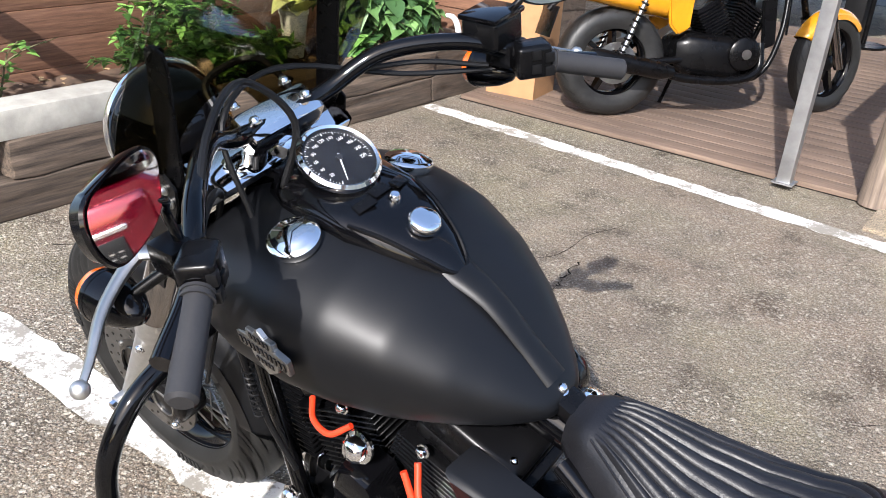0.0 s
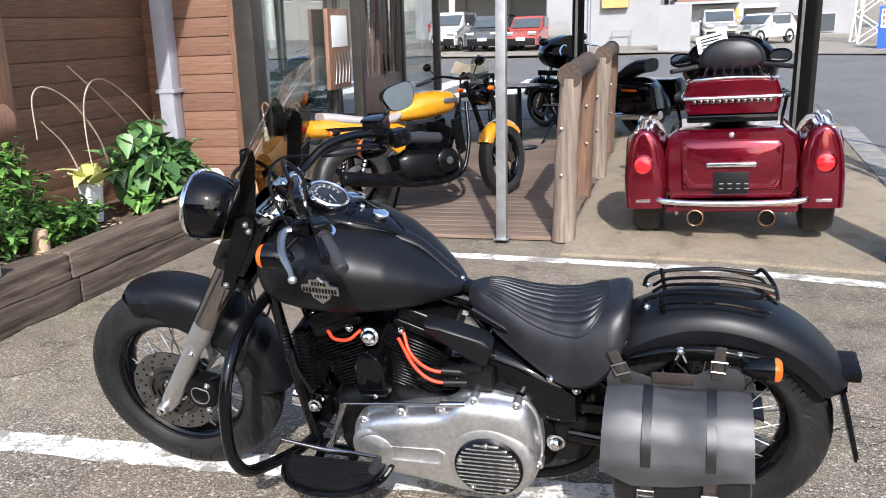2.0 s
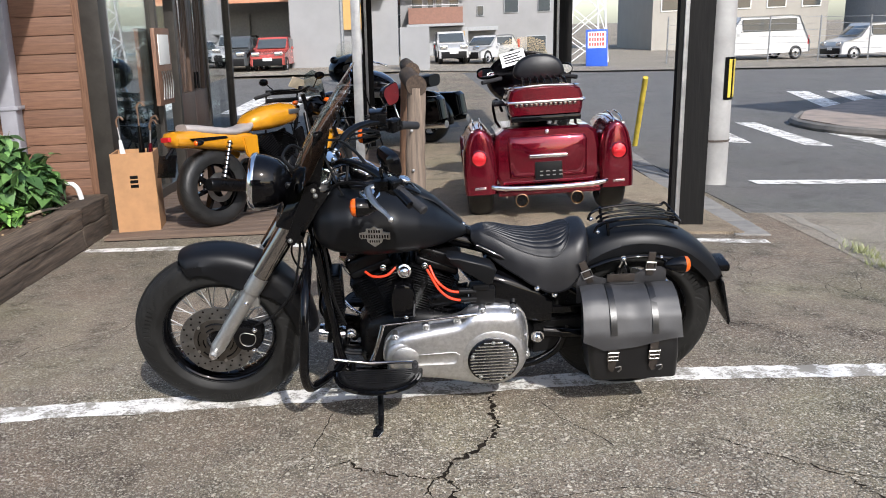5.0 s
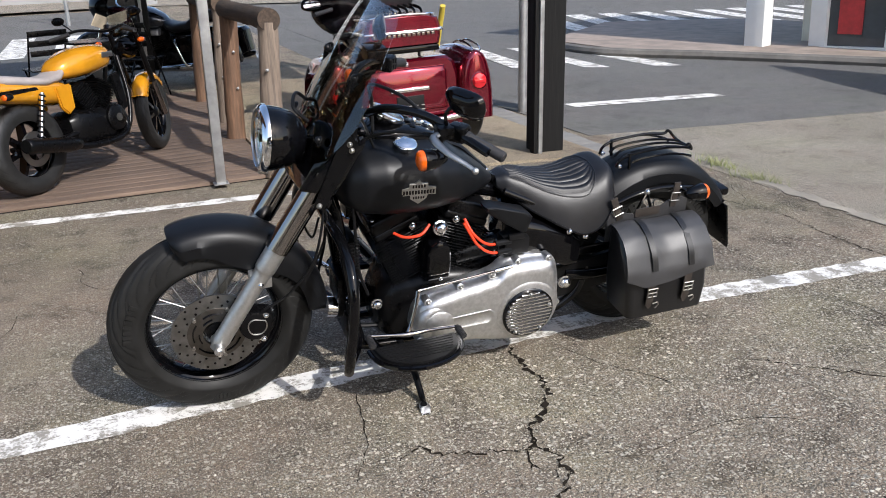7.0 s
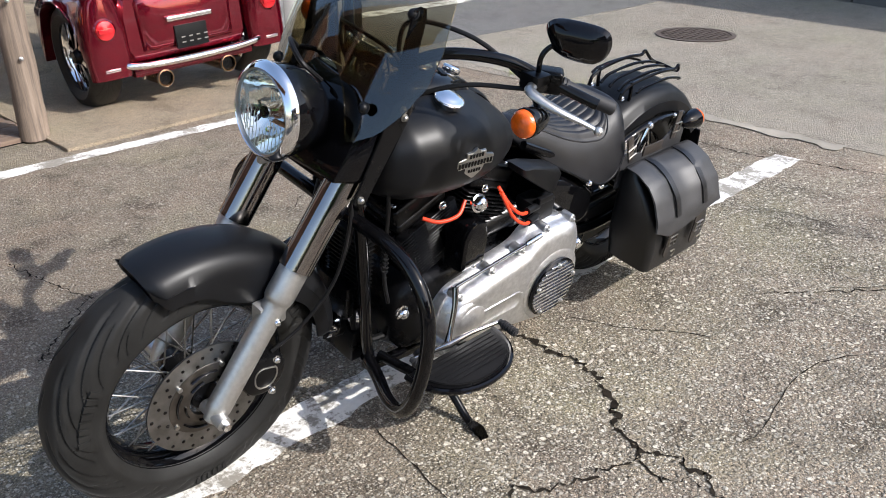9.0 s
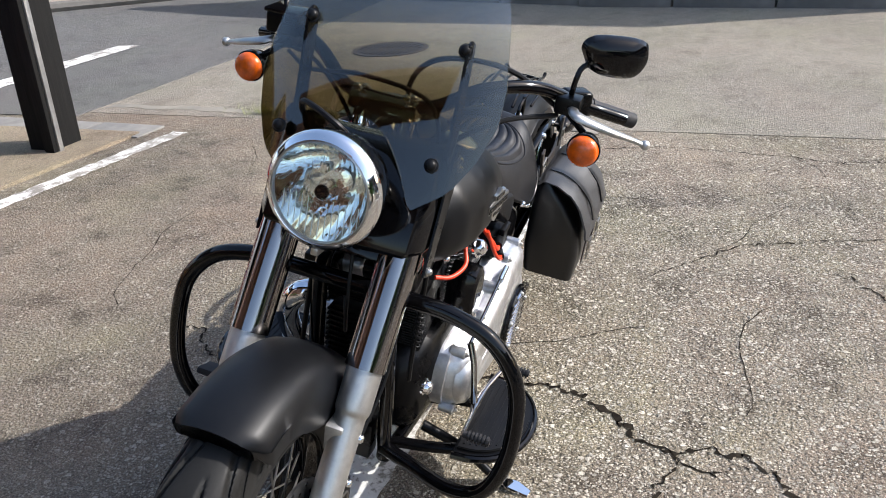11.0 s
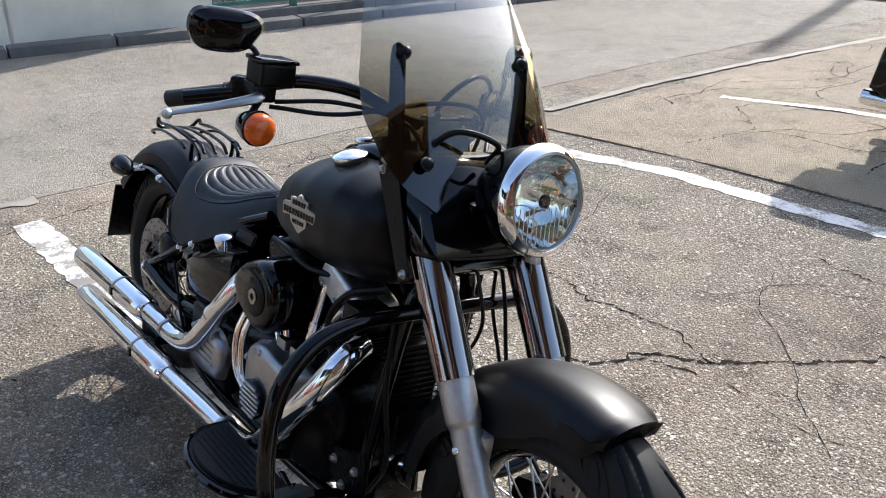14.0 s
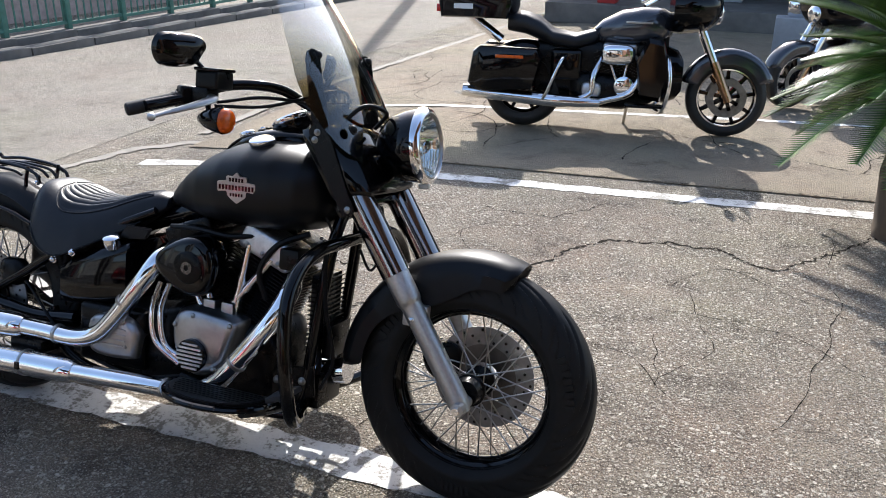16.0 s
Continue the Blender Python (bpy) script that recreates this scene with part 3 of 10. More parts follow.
F0 = V(-0.822, 0, 0.31)


def on_fork(z, y, out=0.0):
    k = (z - F0.z) / FD.z
    return V(F0.x + FD.x * k - out * 0.835, y, z + out * 0.55)


for s in (-1, 1):
    y = 0.121 * s
    b = tube([on_fork(0.30, y), on_fork(0.33, y), on_fork(0.36, y), on_fork(0.5, y), on_fork(0.56, y), on_fork(0.575, y), on_fork(0.648, y)],
             [0.02, 0.029, 0.0285, 0.0285, 0.029, 0.034, 0.034], 24, 3)
    leg = part("fork_leg", b, M_SLIDER, bike, "satin aluminium fork slider")
    part("axle_cap", rod(V(-0.822, y - 0.035 * s, 0.318), V(-0.822, y + 0.045 * s, 0.318), 0.017, 16), M_SLIDER, leg)
    part("axle_nut", rod(V(-0.822, y + 0.03 * s, 0.318), V(-0.822, y + 0.058 * s, 0.318), 0.011, 6), M_CHROME, leg)
    part("fork_cover", tube([on_fork(0.636, y), on_fork(0.85, y)], 0.039, 28, curve=False), M_DCHROME, bike, "dark chrome fork cover")
    part("upper_tube", tube([on_fork(0.85, y), on_fork(0.975, y)], 0.036, 20, curve=False), M_GLOSS, bike)
    part("tube_cap", tube([on_fork(0.975, y), on_fork(0.985, y)], [0.028, 0.02], 16, curve=False), M_CHROME, bike)
    # fender bracket to the leg
    part("fender_bracket", box(-0.7, -0.63, y - 0.02 - 0.016 * s, y + 0.012 - 0.02 * s, 0.5, 0.56, 0.006), M_SLIDER, bike)
    dome_bolt(bike, V(-0.672, y * 0.99 + 0.026 * s, 0.53), 0.008, (0, s, 0))

# front caliper
cal_o = [(q.x, q.y) for q in smooth_path([V(u, w, 0) for u, w in ((0.05, 0.04), (-0.012, 0.058), (-0.05, 0.04), (-0.056, -0.012), (-0.03, -0.05), (0.024, -0.052), (0.056, -0.012), (0.05, 0.04), (-0.012, 0.058), (-0.05, 0.04))], 4)[4:-8]]
cal = part("brake_caliper", loft([[V(-0.69 + u * k, -d, 0.362 + w * k) for u, w in cal_o] for d, k in ((0.066, 0.9), (0.07, 1.0), (0.118, 1.0), (0.127, 0.93), (0.131, 0.8))]), M_SATIN, bike, "black front brake caliper", angle=35)
part("caliper_trim", tube([V(-0.69 + u * 0.52, -0.1325, 0.362 + w * 0.52) for u, w in cal_o + cal_o[:1]], 0.0022, 6, curve=False), M_STEEL, cal, "bright line round the caliper face")
dome_bolt(cal, V(-0.66, -0.128, 0.40), 0.008, (0, -1, 0))
dome_bolt(cal, V(-0.672, -0.128, 0.31), 0.008, (0, -1, 0))

# head: lower and upper clamps, wide black cowl behind the lamp
part("lower_clamp", moved(box(-0.04, 0.04, -0.155, 0.155, -0.02, 0.02, 0.012), Matrix.Translation(on_fork(0.80, 0) + V(0.03, 0, 0)) @ Matrix.Rotation(radians(33), 4, "Y")), M_GLOSS, bike)
part("upper_clamp", moved(box(-0.034, 0.034, -0.15, 0.15, -0.013, 0.013, 0.012), Matrix.Translation(on_fork(0.975, 0) + V(0.03, 0, 0)) @ Matrix.Rotation(radians(33), 4, "Y")), M_CHROME, bike, "chrome top clamp")
part("steering_stem", tube([on_fork(0.78, 0) + V(0.06, 0, 0), on_fork(0.97, 0) + V(0.06, 0, 0)], 0.034, 20, curve=False), M_GLOSS, bike)
part("stem_nut", tube([on_fork(0.985, 0) + V(0.055, 0, 0), on_fork(1.0, 0) + V(0.055, 0, 0)], [0.024, 0.017], 6, curve=False), M_CHROME, bike)
cowl_rings = []
for z, w, fwd in ((0.835, 0.160, 0.050), (0.845, 0.166, 0.058), (0.90, 0.166, 0.062), (0.985, 0.158, 0.056), (1.005, 0.14, 0.04)):
    c = on_fork(z, 0)
    ring = [V(c.x + 0.045, -w, z - 0.02), V(c.x - fwd * 0.4, -w, z), V(c.x - fwd, -w * 0.86, z), V(c.x - fwd - 0.012, 0, z), V(c.x - fwd, w * 0.86, z), V(c.x - fwd * 0.4, w, z), V(c.x + 0.045, w, z - 0.02)]
    ring += [q + V(0.006, -0.004 * (1 if q.y > 0 else -1 if q.y < 0 else 0), 0) for q in ring[::-1]]
    cowl_rings.append(ring)
part("head_cowl", loft(cowl_rings), M_GLOSS, bike, "gloss black cowl between the forks")
for s in (-1, 1):
    y = 0.172 * s
    strap = part("screen_bracket", plate([(-0.497, 0.79), (-0.465, 0.775), (-0.36, 0.955), (-0.352, 0.99), (-0.372, 1.01), (-0.405, 1.0)], 0.005, "y", 0.0012, y), M_SATIN, bike, "flat black screen bracket")
    for px, pz in ((-0.478, 0.795), (-0.378, 0.985), (-0.372, 0.965)):
        dome_bolt(strap, V(px, y + 0.0025 * s, pz), 0.007, (0, s, 0), M_STEEL)
    # curved arm up to the screen
    part("screen_arm", plate([(-0.358, 1.19), (-0.34, 1.196), (-0.322, 1.188), (-0.32, 1.165), (-0.352, 1.0), (-0.37, 0.972), (-0.398, 0.975), (-0.4, 1.0)], 0.006, "y", 0.0015, 0.156 * s), M_SATIN, bike, "flat black screen strut")
    n = V(-0.85, 0, 0.52)
    for zz, xx in ((1.178, -0.349), (0.998, -0.463)):
        dome_bolt(bike, V(xx, 0.15 * s, zz), 0.0105, n, M_PLASTIC, "screen_knob")

# headlamp, tipped a little upward
HL = pose(-0.555, -0.012, 0.962, 0, 7, 0)
shell = part("headlamp", lathe([(0.0001, 0.085), (0.03, 0.08), (0.062, 0.062), (0.086, 0.03), (0.096, -0.005), (0.1, -0.03), (0.1, -0.047), (0.092, -0.047)], 48, "x", caps=False), M_GLOSS, bike, "round headlamp with gloss black shell", HL)
part("trim_ring", lathe([(0.1, -0.044), (0.105, -0.047), (0.105, -0.054), (0.1, -0.064), (0.091, -0.07), (0.088, -0.066), (0.09, -0.05), (0.094, -0.044)], 56, "x", closed=True), M_CHROME, shell, "chrome headlamp ring")
part("reflector", lathe([(0.089, -0.058), (0.078, -0.03), (0.06, -0.004), (0.036, 0.014), (0.0001, 0.02)], 48, "x", caps=False), M_BOWL, shell, "bright bowl of the headlamp")
part("inner_ring", lathe([(0.091, -0.066), (0.087, -0.07), (0.085, -0.064), (0.089, -0.058)], 48, "x", closed=True), M_STEEL, shell)
b = bmesh.new()
for i in range(-6, 7):
    y = i * 0.0115
    h = math.sqrt(max(0, 0.083 ** 2 - y * y))
    rod(V(-0.057, y, -h), V(-0.057, y, -0.012 if abs(i) > 1 else -0.04), 0.0009, 6, bm=b)
tagged(part("lens_flutes", b, M_FLUTE, shell), "fine moulded ribs of the lamp glass", kind="stuff")
part("bulb_cap", lathe([(0.0001, -0.058), (0.013, -0.056), (0.018, -0.045), (0.019, -0.02), (0.024, 0.0), (0.024, 0.016)], 20, "x"), M_CHROME, shell)
part("bulb_shade", lathe([(0.0001, -0.0615), (0.0125, -0.061), (0.013, -0.054)], 20, "x"), M_GLOSS, shell)
part("side_bulb", moved(blob(0, 0, 0, 0.012, 0.009, 0.009, 12), Matrix.Translation((-0.035, 0.004, -0.043))), M_CHROME, shell)
lens = part("lens", lathe([(0.0001, -0.078), (0.03, -0.0765), (0.06, -0.072), (0.087, -0.064)], 48, "x", caps=False), M_LAMPGLASS, shell, "clear headlamp glass")
lens.visible_shadow = False
part("ring_clip", box(-0.06, -0.03, -0.007, 0.007, -0.117, -0.103, 0.003), M_STEEL, shell)
part("lamp_mount", box(-0.50, -0.44, -0.05, 0.05, 0.88, 0.93, 0.01), M_GLOSS, bike)

# smoked screen: bowed sheet, wide at the shoulders, cut out round the lamp
nu, nv = 28, 30
b = bmesh.new()
grid = []
for j in range(nv + 1):
    t = j / nv
    z = 0.915 + t * 0.445
    x0 = -0.497 + (z - 0.935) * 0.617 - 0.02 * math.sin(t * math.pi)
    half = float(np.interp(z, [0.915, 0.95, 1.0, 1.06, 1.12, 1.22, 1.30, 1.345, 1.36], [0.13, 0.185, 0.216, 0.236, 0.234, 0.21, 0.182, 0.156, 0.118]))
    row = []
    for i in range(nu + 1):
        s = i / nu * 2 - 1
        y = half * s
        # the foot is cut away round the lamp
        cut = max(0.0, 1.0 - (y / 0.125) ** 2)
        zz = z + (max(0, 1.055 - z)) * cut * 0.95
        xx = -0.497 + (zz - 0.935) * 0.617 - 0.02 * math.sin((zz - 0.935) / 0.425 * math.pi) + 0.95 * y * y + 1.3 * max(0.0, abs(y) - 0.15) ** 2
        row.append(b.verts.new((xx, y, zz)))
    grid.append(row)
for j in range(nv):
    for i in range(nu):
        b.faces.new((grid[j][i], grid[j][i + 1], grid[j + 1][i + 1], grid[j + 1][i]))
ext = bmesh.ops.extrude_face_region(b, geom=b.faces[:])
bmesh.ops.translate(b, verts=[v for v in ext["geom"] if isinstance(v, bmesh.types.BMVert)], vec=V(0.0035, 0, 0.002))
part("windscreen", b, M_SCREEN, bike, "smoked screen, dark at its foot and clear above")

# fuel tank
secs = [(-0.407, 0.07, 0.85, 0.79), (-0.40, 0.125, 0.888, 0.757), (-0.378, 0.168, 0.918, 0.728), (-0.33, 0.2, 0.942, 0.706), (-0.26, 0.215, 0.951, 0.693), (-0.17, 0.218, 0.945, 0.688),
        (-0.09, 0.206, 0.926, 0.688), (-0.01, 0.178, 0.89, 0.692), (0.06, 0.138, 0.842, 0.7), (0.115, 0.095, 0.795, 0.708), (0.152, 0.058, 0.76, 0.716), (0.17, 0.03, 0.742, 0.722)]
xs = [q[0] for q in secs]
rings = []
for k in range(49):
    u = k / 48
    x = -0.407 + 0.577 * (u ** 1.0 if 0.1 < u < 0.95 else u)
    rings.append(oval(x, *[float(np.interp(x, xs, [q[i] for q in secs])) for i in (1, 2, 3)], n=56, e=0.78))
tank = part("fuel_tank", loft(rings), M_MATTE, bike, "matte black fuel tank", angle=70)
sub = tank.modifiers.new("soft", "SUBSURF")
sub.levels = sub.render_levels = 1
part("tank_seam", tube([V(-0.02, 0, 0.89), V(0.05, 0, 0.856), V(0.11, 0, 0.80), V(0.15, 0, 0.762)], [0.03, 0.022, 0.02, 0.022], 12, 5, flat=0.35), M_MATTE, tank)

# tank badges: shield outlines with bars for the lettering
for s in (-1, 1):
    shield = [(-0.056, 0.014), (-0.03, 0.018), (-0.03, 0.03), (-0.012, 0.03), (0, 0.041), (0.012, 0.03), (0.03, 0.03), (0.03, 0.018), (0.056, 0.014), (0.056, -0.013), (0.03, -0.01), (0.026, -0.024), (0, -0.043), (-0.026, -0.024), (-0.03, -0.01), (-0.056, -0.013)]
    at = Matrix.Translation((-0.172, 0.217 * s, 0.818)) @ Matrix.Rotation(radians(-4 * s), 4, "X") @ Matrix.Rotation(radians(6 * s), 4, "Z")
    badge = part("badge", plate([(u, w) for u, w in shield], 0.009, "y", 0.0015), M_STEEL, tank, "bright metal shield badge", at)
    b = bmesh.new()
    for i in range(-5, 6):
        join(b, box(i * 0.0095 - 0.0026, i * 0.0095 + 0.0026, s * 0.0035, s * 0.0062, -0.006, 0.007, 0.0))
    for i in range(-2, 3):
        join(b, box(i * 0.009 - 0.0025, i * 0.009 + 0.0025, s * 0.0035, s * 0.0062, 0.0165, 0.0265, 0.0))
        join(b, box(i * 0.008 - 0.0022, i * 0.008 + 0.0022, s * 0.0035, s * 0.0062, -0.023, -0.0145, 0.0))
    tagged(part("badge_print", b, M_GLOSS, badge, smooth=False), "dark bars of unreadable badge print", kind="stuff")

# filler caps
for s in (-1, 1):
    n = V(0.08, 0.26 * s, 1).normalized()
    q = n.to_track_quat("Z", "Y").to_matrix().to_4x4()
    part("filler_cap", lathe([(0.043, -0.012), (0.046, -0.004), (0.046, 0.004), (0.042, 0.008), (0.036, 0.009), (0.028, 0.013), (0.014, 0.0165), (0.0001, 0.0175)], 40, "z"), M_CHROME, tank,
         "polished filler cap", Matrix.Translation((-0.184, 0.122 * s, 0.942)) @ q @ Matrix.Scale(0.82, 4))

# dash console with speedometer
rings = []
for x, w, zt in ((-0.315, 0.03, 0.95), (-0.30, 0.058, 0.965), (-0.25, 0.08, 0.975), (-0.19, 0.086, 0.976), (-0.13, 0.082, 0.965), (-0.08, 0.066, 0.947), (-0.03, 0.042, 0.92), (0.0, 0.022, 0.893), (0.012, 0.008, 0.882)):
    rings.append(oval(x, w, zt, zt - 0.075, 28, 0.62))
dash = part("dash_console", loft(rings), M_GLOSS, tank, "gloss black teardrop dash console", angle=50)
part("dash_trim", tube([V(-0.13, -0.072, 0.952), V(-0.08, -0.056, 0.938), V(-0.03, -0.036, 0.912), V(0.0, -0.014, 0.888), V(0.0, 0.014, 0.888), V(-0.03, 0.036, 0.912), V(-0.08, 0.056, 0.938), V(-0.13, 0.072, 0.952)], 0.0035, 8, 5), M_SATIN, dash)
SP = pose(-0.204, 0, 1.0, 0, 27, 0) @ Matrix.Scale(0.85, 4)
speedo = part("speedometer", lathe([(0.05, -0.05), (0.064, -0.03), (0.068, -0.01), (0.07, 0.0), (0.068, 0.0), (0.03, -0.03)], 48, "z"), M_GLOSS, tank, "round speedometer with chrome rim", SP)
part("chrome_rim", lathe([(0.068, -0.012), (0.072, -0.006), (0.072, 0.004), (0.067, 0.009), (0.0625, 0.006), (0.0625, 0.0), (0.066, -0.006)], 56, "z", closed=True), M_CHROME, speedo)
part("dial", lathe([(0.0001, 0.0), (0.063, 0.0)], 40, "z"), M_DIAL, speedo)
b = bmesh.new()
for k in range(49):
    a = radians(-40 - k * 260 / 48)
    r0, r1, wd = (0.052, 0.058, 0.0007) if k % 4 == 0 else (0.055, 0.058, 0.0004)
    d, e = V(math.cos(a), math.sin(a), 0), V(-math.sin(a), math.cos(a), 0) * wd
    b.faces.new([b.verts.new(q + V(0, 0, 0.0012)) for q in (d * r0 - e, d * r1 - e, d * r1 + e, d * r0 + e)])
part("dial_marks", b, M_INK, speedo, smooth=False)


def lettering(text, size, mat, parent, at, name="lettering"):
    cu = bpy.data.curves.new(name, "FONT")
    cu.body, cu.size, cu.align_x, cu.align_y, cu.extrude = text, size, "CENTER", "CENTER", size * 0.01
    ob = new("tmp_text", cu)
    me = bpy.data.meshes.new_from_object(ob)
    bpy.data.objects.remove(ob)
    me.materials.clear()
    me.materials.append(mat)
    return again(name, me, parent, at)


for k, txt in enumerate(("20", "40", "60", "80", "100", "120", "140", "160", "180", "200", "220")):
    a = radians(-62 - k * 236 / 10)
    lettering(txt, 0.0088, M_INK, speedo, Matrix.Translation((0.043 * math.cos(a), 0.043 * math.sin(a), 0.0014)) @ Matrix.Rotation(radians(90), 4, "Z"), "dial_number")
b = bmesh.new()
d = V(math.cos(radians(-30)), math.sin(radians(-30)), 0)
e = V(-d.y, d.x, 0)
b.faces.new([b.verts.new(q + V(0, 0, 0.003)) for q in (-d * 0.008 - e * 0.0016, d * 0.05 - e * 0.0005, d * 0.05 + e * 0.0005, -d * 0.008 + e * 0.0016)])
part("needle", b, M_INK, speedo, smooth=False)
part("needle_hub", lathe([(0.0001, 0.005), (0.006, 0.004), (0.006, 0.001)], 16, "z"), M_DIAL, speedo)
g = part("dial_glass", lathe([(0.0001, 0.0075), (0.04, 0.007), (0.0635, 0.005)], 40, "z", caps=False), M_SPEEDOGLASS, speedo)
g.visible_shadow = False
part("ignition_knob", moved(lathe([(0.021, 0), (0.0235, 0.003), (0.0235, 0.012), (0.0215, 0.015), (0.018, 0.0165), (0.01, 0.0175), (0.0001, 0.018)], 32, "z"), pose(-0.06, 0, 0.936, 0, 22, 0)), M_CHROME, dash, "chrome ignition knob")
part("key_stud", moved(lathe([(0.009, 0), (0.009, 0.01), (0.006, 0.014), (0.0001, 0.015)], 16, "z"), pose(-0.112, 0.004, 0.956, 0, 15, 0)), M_CHROME, dash)
for i, (yy, ww) in enumerate(((-0.036, 0.016), (0.0, 0.016), (0.036, 0.016))):
    part("warning_lamp", moved(box(-0.009, 0.009, -ww, ww, 0, 0.0035, 0.0015), pose(-0.135 + abs(yy) * 0.15, yy, 0.967 - abs(yy) * 0.07, yy * -250, 14, yy * 300)), M_SATIN, dash)
# rear tank mount
part("tank_mount", moved(box(-0.045, 0.035, -0.022, 0.022, -0.012, 0.012, 0.008), pose(0.17, 0, 0.728, 0, 28, 0)), M_SATIN, bike)
dome_bolt(bike, V(0.158, 0, 0.745), 0.008, (0.4, 0, 1))

# handlebar
hb = [V(-0.04, -0.425, 1.02), V(-0.09, -0.34, 1.045), V(-0.17, -0.26, 1.085), V(-0.255, -0.17, 1.085), V(-0.305, -0.09, 1.045), V(-0.315, 0, 1.035)]
hb = hb + [V(q.x, -q.y, q.z) for q in hb[-2::-1]]
bar = part("handlebar", tube(hb, 0.0135, 14, 8), M_GLOSS, bike, "gloss black swept handlebar")
part("bar_clamp", moved(box(-0.028, 0.028, -0.07, 0.07, -0.02, 0.022, 0.01), pose(-0.322, 0, 1.03, 0, 30, 0)), M_CHROME, bike, "chrome riser clamp")
for s in (-1, 1):
    part("riser", tube([on_fork(0.98, 0.045 * s) + V(0.045, 0, 0), V(-0.318, 0.045 * s, 1.03)], 0.019, 16, curve=False), M_CHROME, bike)
    for dx in (-0.02, 0.022):
        dome_bolt(bike, V(-0.33 + dx, 0.05 * s, 1.056 - dx * 0.3), 0.008, (-0.3, 0, 1))
    g0, g1 = V(0.005, 0.442 * s, 1.006), V(-0.075, 0.345 * s, 1.042)
    gd = (g1 - g0).normalized()
    grip = part("grip", tube([g0, g0 + gd * 0.004, g0 + gd * 0.02, g1 - gd * 0.01, g1], [0.012, 0.0165, 0.0165, 0.0165, 0.0185], 24, curve=False), M_GRIP, bike, "ribbed black rubber grip")
    for k in range(3):
        c = g1 - gd * (0.012 - k * 0.008)
        part("grip_ring", tube([c, c + gd * 0.004], 0.0195, 20, curve=False), M_GRIP, grip)
    sw = part("switch_housing", moved(box(-0.022, 0.022, -0.028, 0.028, -0.026, 0.026, 0.009, 3), Matrix.Translation(g1 + gd * 0.028) @ Matrix.Rotation(math.atan2(gd.y, gd.x) + math.pi / 2, 4, "Z")), M_SATIN, bike, "black switch housing")
    for k, (du, dw) in enumerate(((-0.012, 0.01), (0.01, 0.01), (-0.012, -0.012), (0.01, -0.012))):
        p = g1 + gd * (0.028 + du) + V(0.021, 0.014 * s * -0.2, dw)
        part("switch_button", moved(box(-0.006, 0.006, -0.0075, 0.0075, -0.008, 0.008, 0.002), Matrix.Translation(p) @ Matrix.Rotation(math.atan2(gd.y, gd.x) + math.pi / 2, 4, "Z")), M_PLASTIC, sw)
    pc = V(-0.128, 0.318 * s, 1.055)
    perch = part("lever_perch", box(pc.x - 0.03, pc.x + 0.018, pc.y - 0.026, pc.y + 0.026, pc.z - 0.018, pc.z + 0.02, 0.008), M_SATIN, bike)
    if s > 0:
        part("brake_reservoir", box(pc.x - 0.055, pc.x + 0.01, pc.y - 0.05, pc.y + 0.024, pc.z + 0.016, pc.z + 0.062, 0.008, 3), M_SATIN, bike, "square black brake reservoir")
        part("reservoir_lid", box(pc.x - 0.058, pc.x + 0.013, pc.y - 0.053, pc.y + 0.027, pc.z + 0.06, pc.z + 0.069, 0.004), M_GLOSS, bike)
    lev = [V(pc.x - 0.028, pc.y + 0.012 * s, pc.z), V(pc.x - 0.05, pc.y + 0.03 * s, pc.z - 0.006), V(pc.x - 0.03, pc.y + 0.09 * s, pc.z - 0.026), V(pc.x + 0.008, pc.y + 0.14 * s, pc.z - 0.046), V(pc.x + 0.024, pc.y + 0.165 * s, pc.z - 0.056)]
    lever = part("hand_lever", tube(lev, [0.011, 0.013, 0.0105, 0.007, 0.006], 10, 6, flat=0.6), M_STEEL, bike, "satin alloy hand lever")
    part("lever_ball", blob(lev[-1].x, lev[-1].y, lev[-1].z, 0.0105, 0.0105, 0.0105, 14), M_SLIDER, lever)
    # mirror
    mc = V(-0.097, 0.38 * s, 1.158)
    part("mirror_stem", tube([V(pc.x, pc.y, pc.z + 0.015), V(pc.x - 0.005, pc.y + 0.004 * s, pc.z + 0.055), V(mc.x - 0.02, mc.y - 0.05 * s, mc.z - 0.025), V(mc.x - 0.012, mc.y - 0.012 * s, mc.z - 0.006)], 0.0058, 10, 6), M_GLOSS, bike)
    outline = [(-0.07, 0.012), (-0.064, 0.032), (-0.04, 0.042), (0.01, 0.044), (0.05, 0.04), (0.066, 0.026), (0.07, 0.0), (0.06, -0.026), (0.036, -0.04), (-0.02, -0.038), (-0.056, -0.02)]
    outline = [(q.x, q.y) for q in smooth_path([V(u, w, 0) for u, w in outline[-1:] + outline + outline[:1]], 4)[4:-5]]
    turn = Matrix.Translation(mc) @ Matrix.Rotation(radians(26.7 if s < 0 else -25), 4, "Z") @ Matrix.Rotation(radians(-7.6), 4, "Y")
    rings = []
    for dx, k in ((-0.03, 0.35), (-0.026, 0.66), (-0.014, 0.92), (0.0, 1.0), (0.004, 0.98)):
        rings.append([V(dx, u * k * s, w * k) for u, w in outline])
    mir = part("mirror", loft(rings), M_GLOSS, bike, "black teardrop mirror", turn, angle=30)
    b = bmesh.new()
    b.faces.new([b.verts.new(V(0.0055, u * 0.93 * s, w * 0.92)) for u, w in outline])
    part("mirror_glass", b, M_MIRROR, mir)
    # front indicator
    ic = V(-0.205, 0.366 * s - 0.01, 1.0)
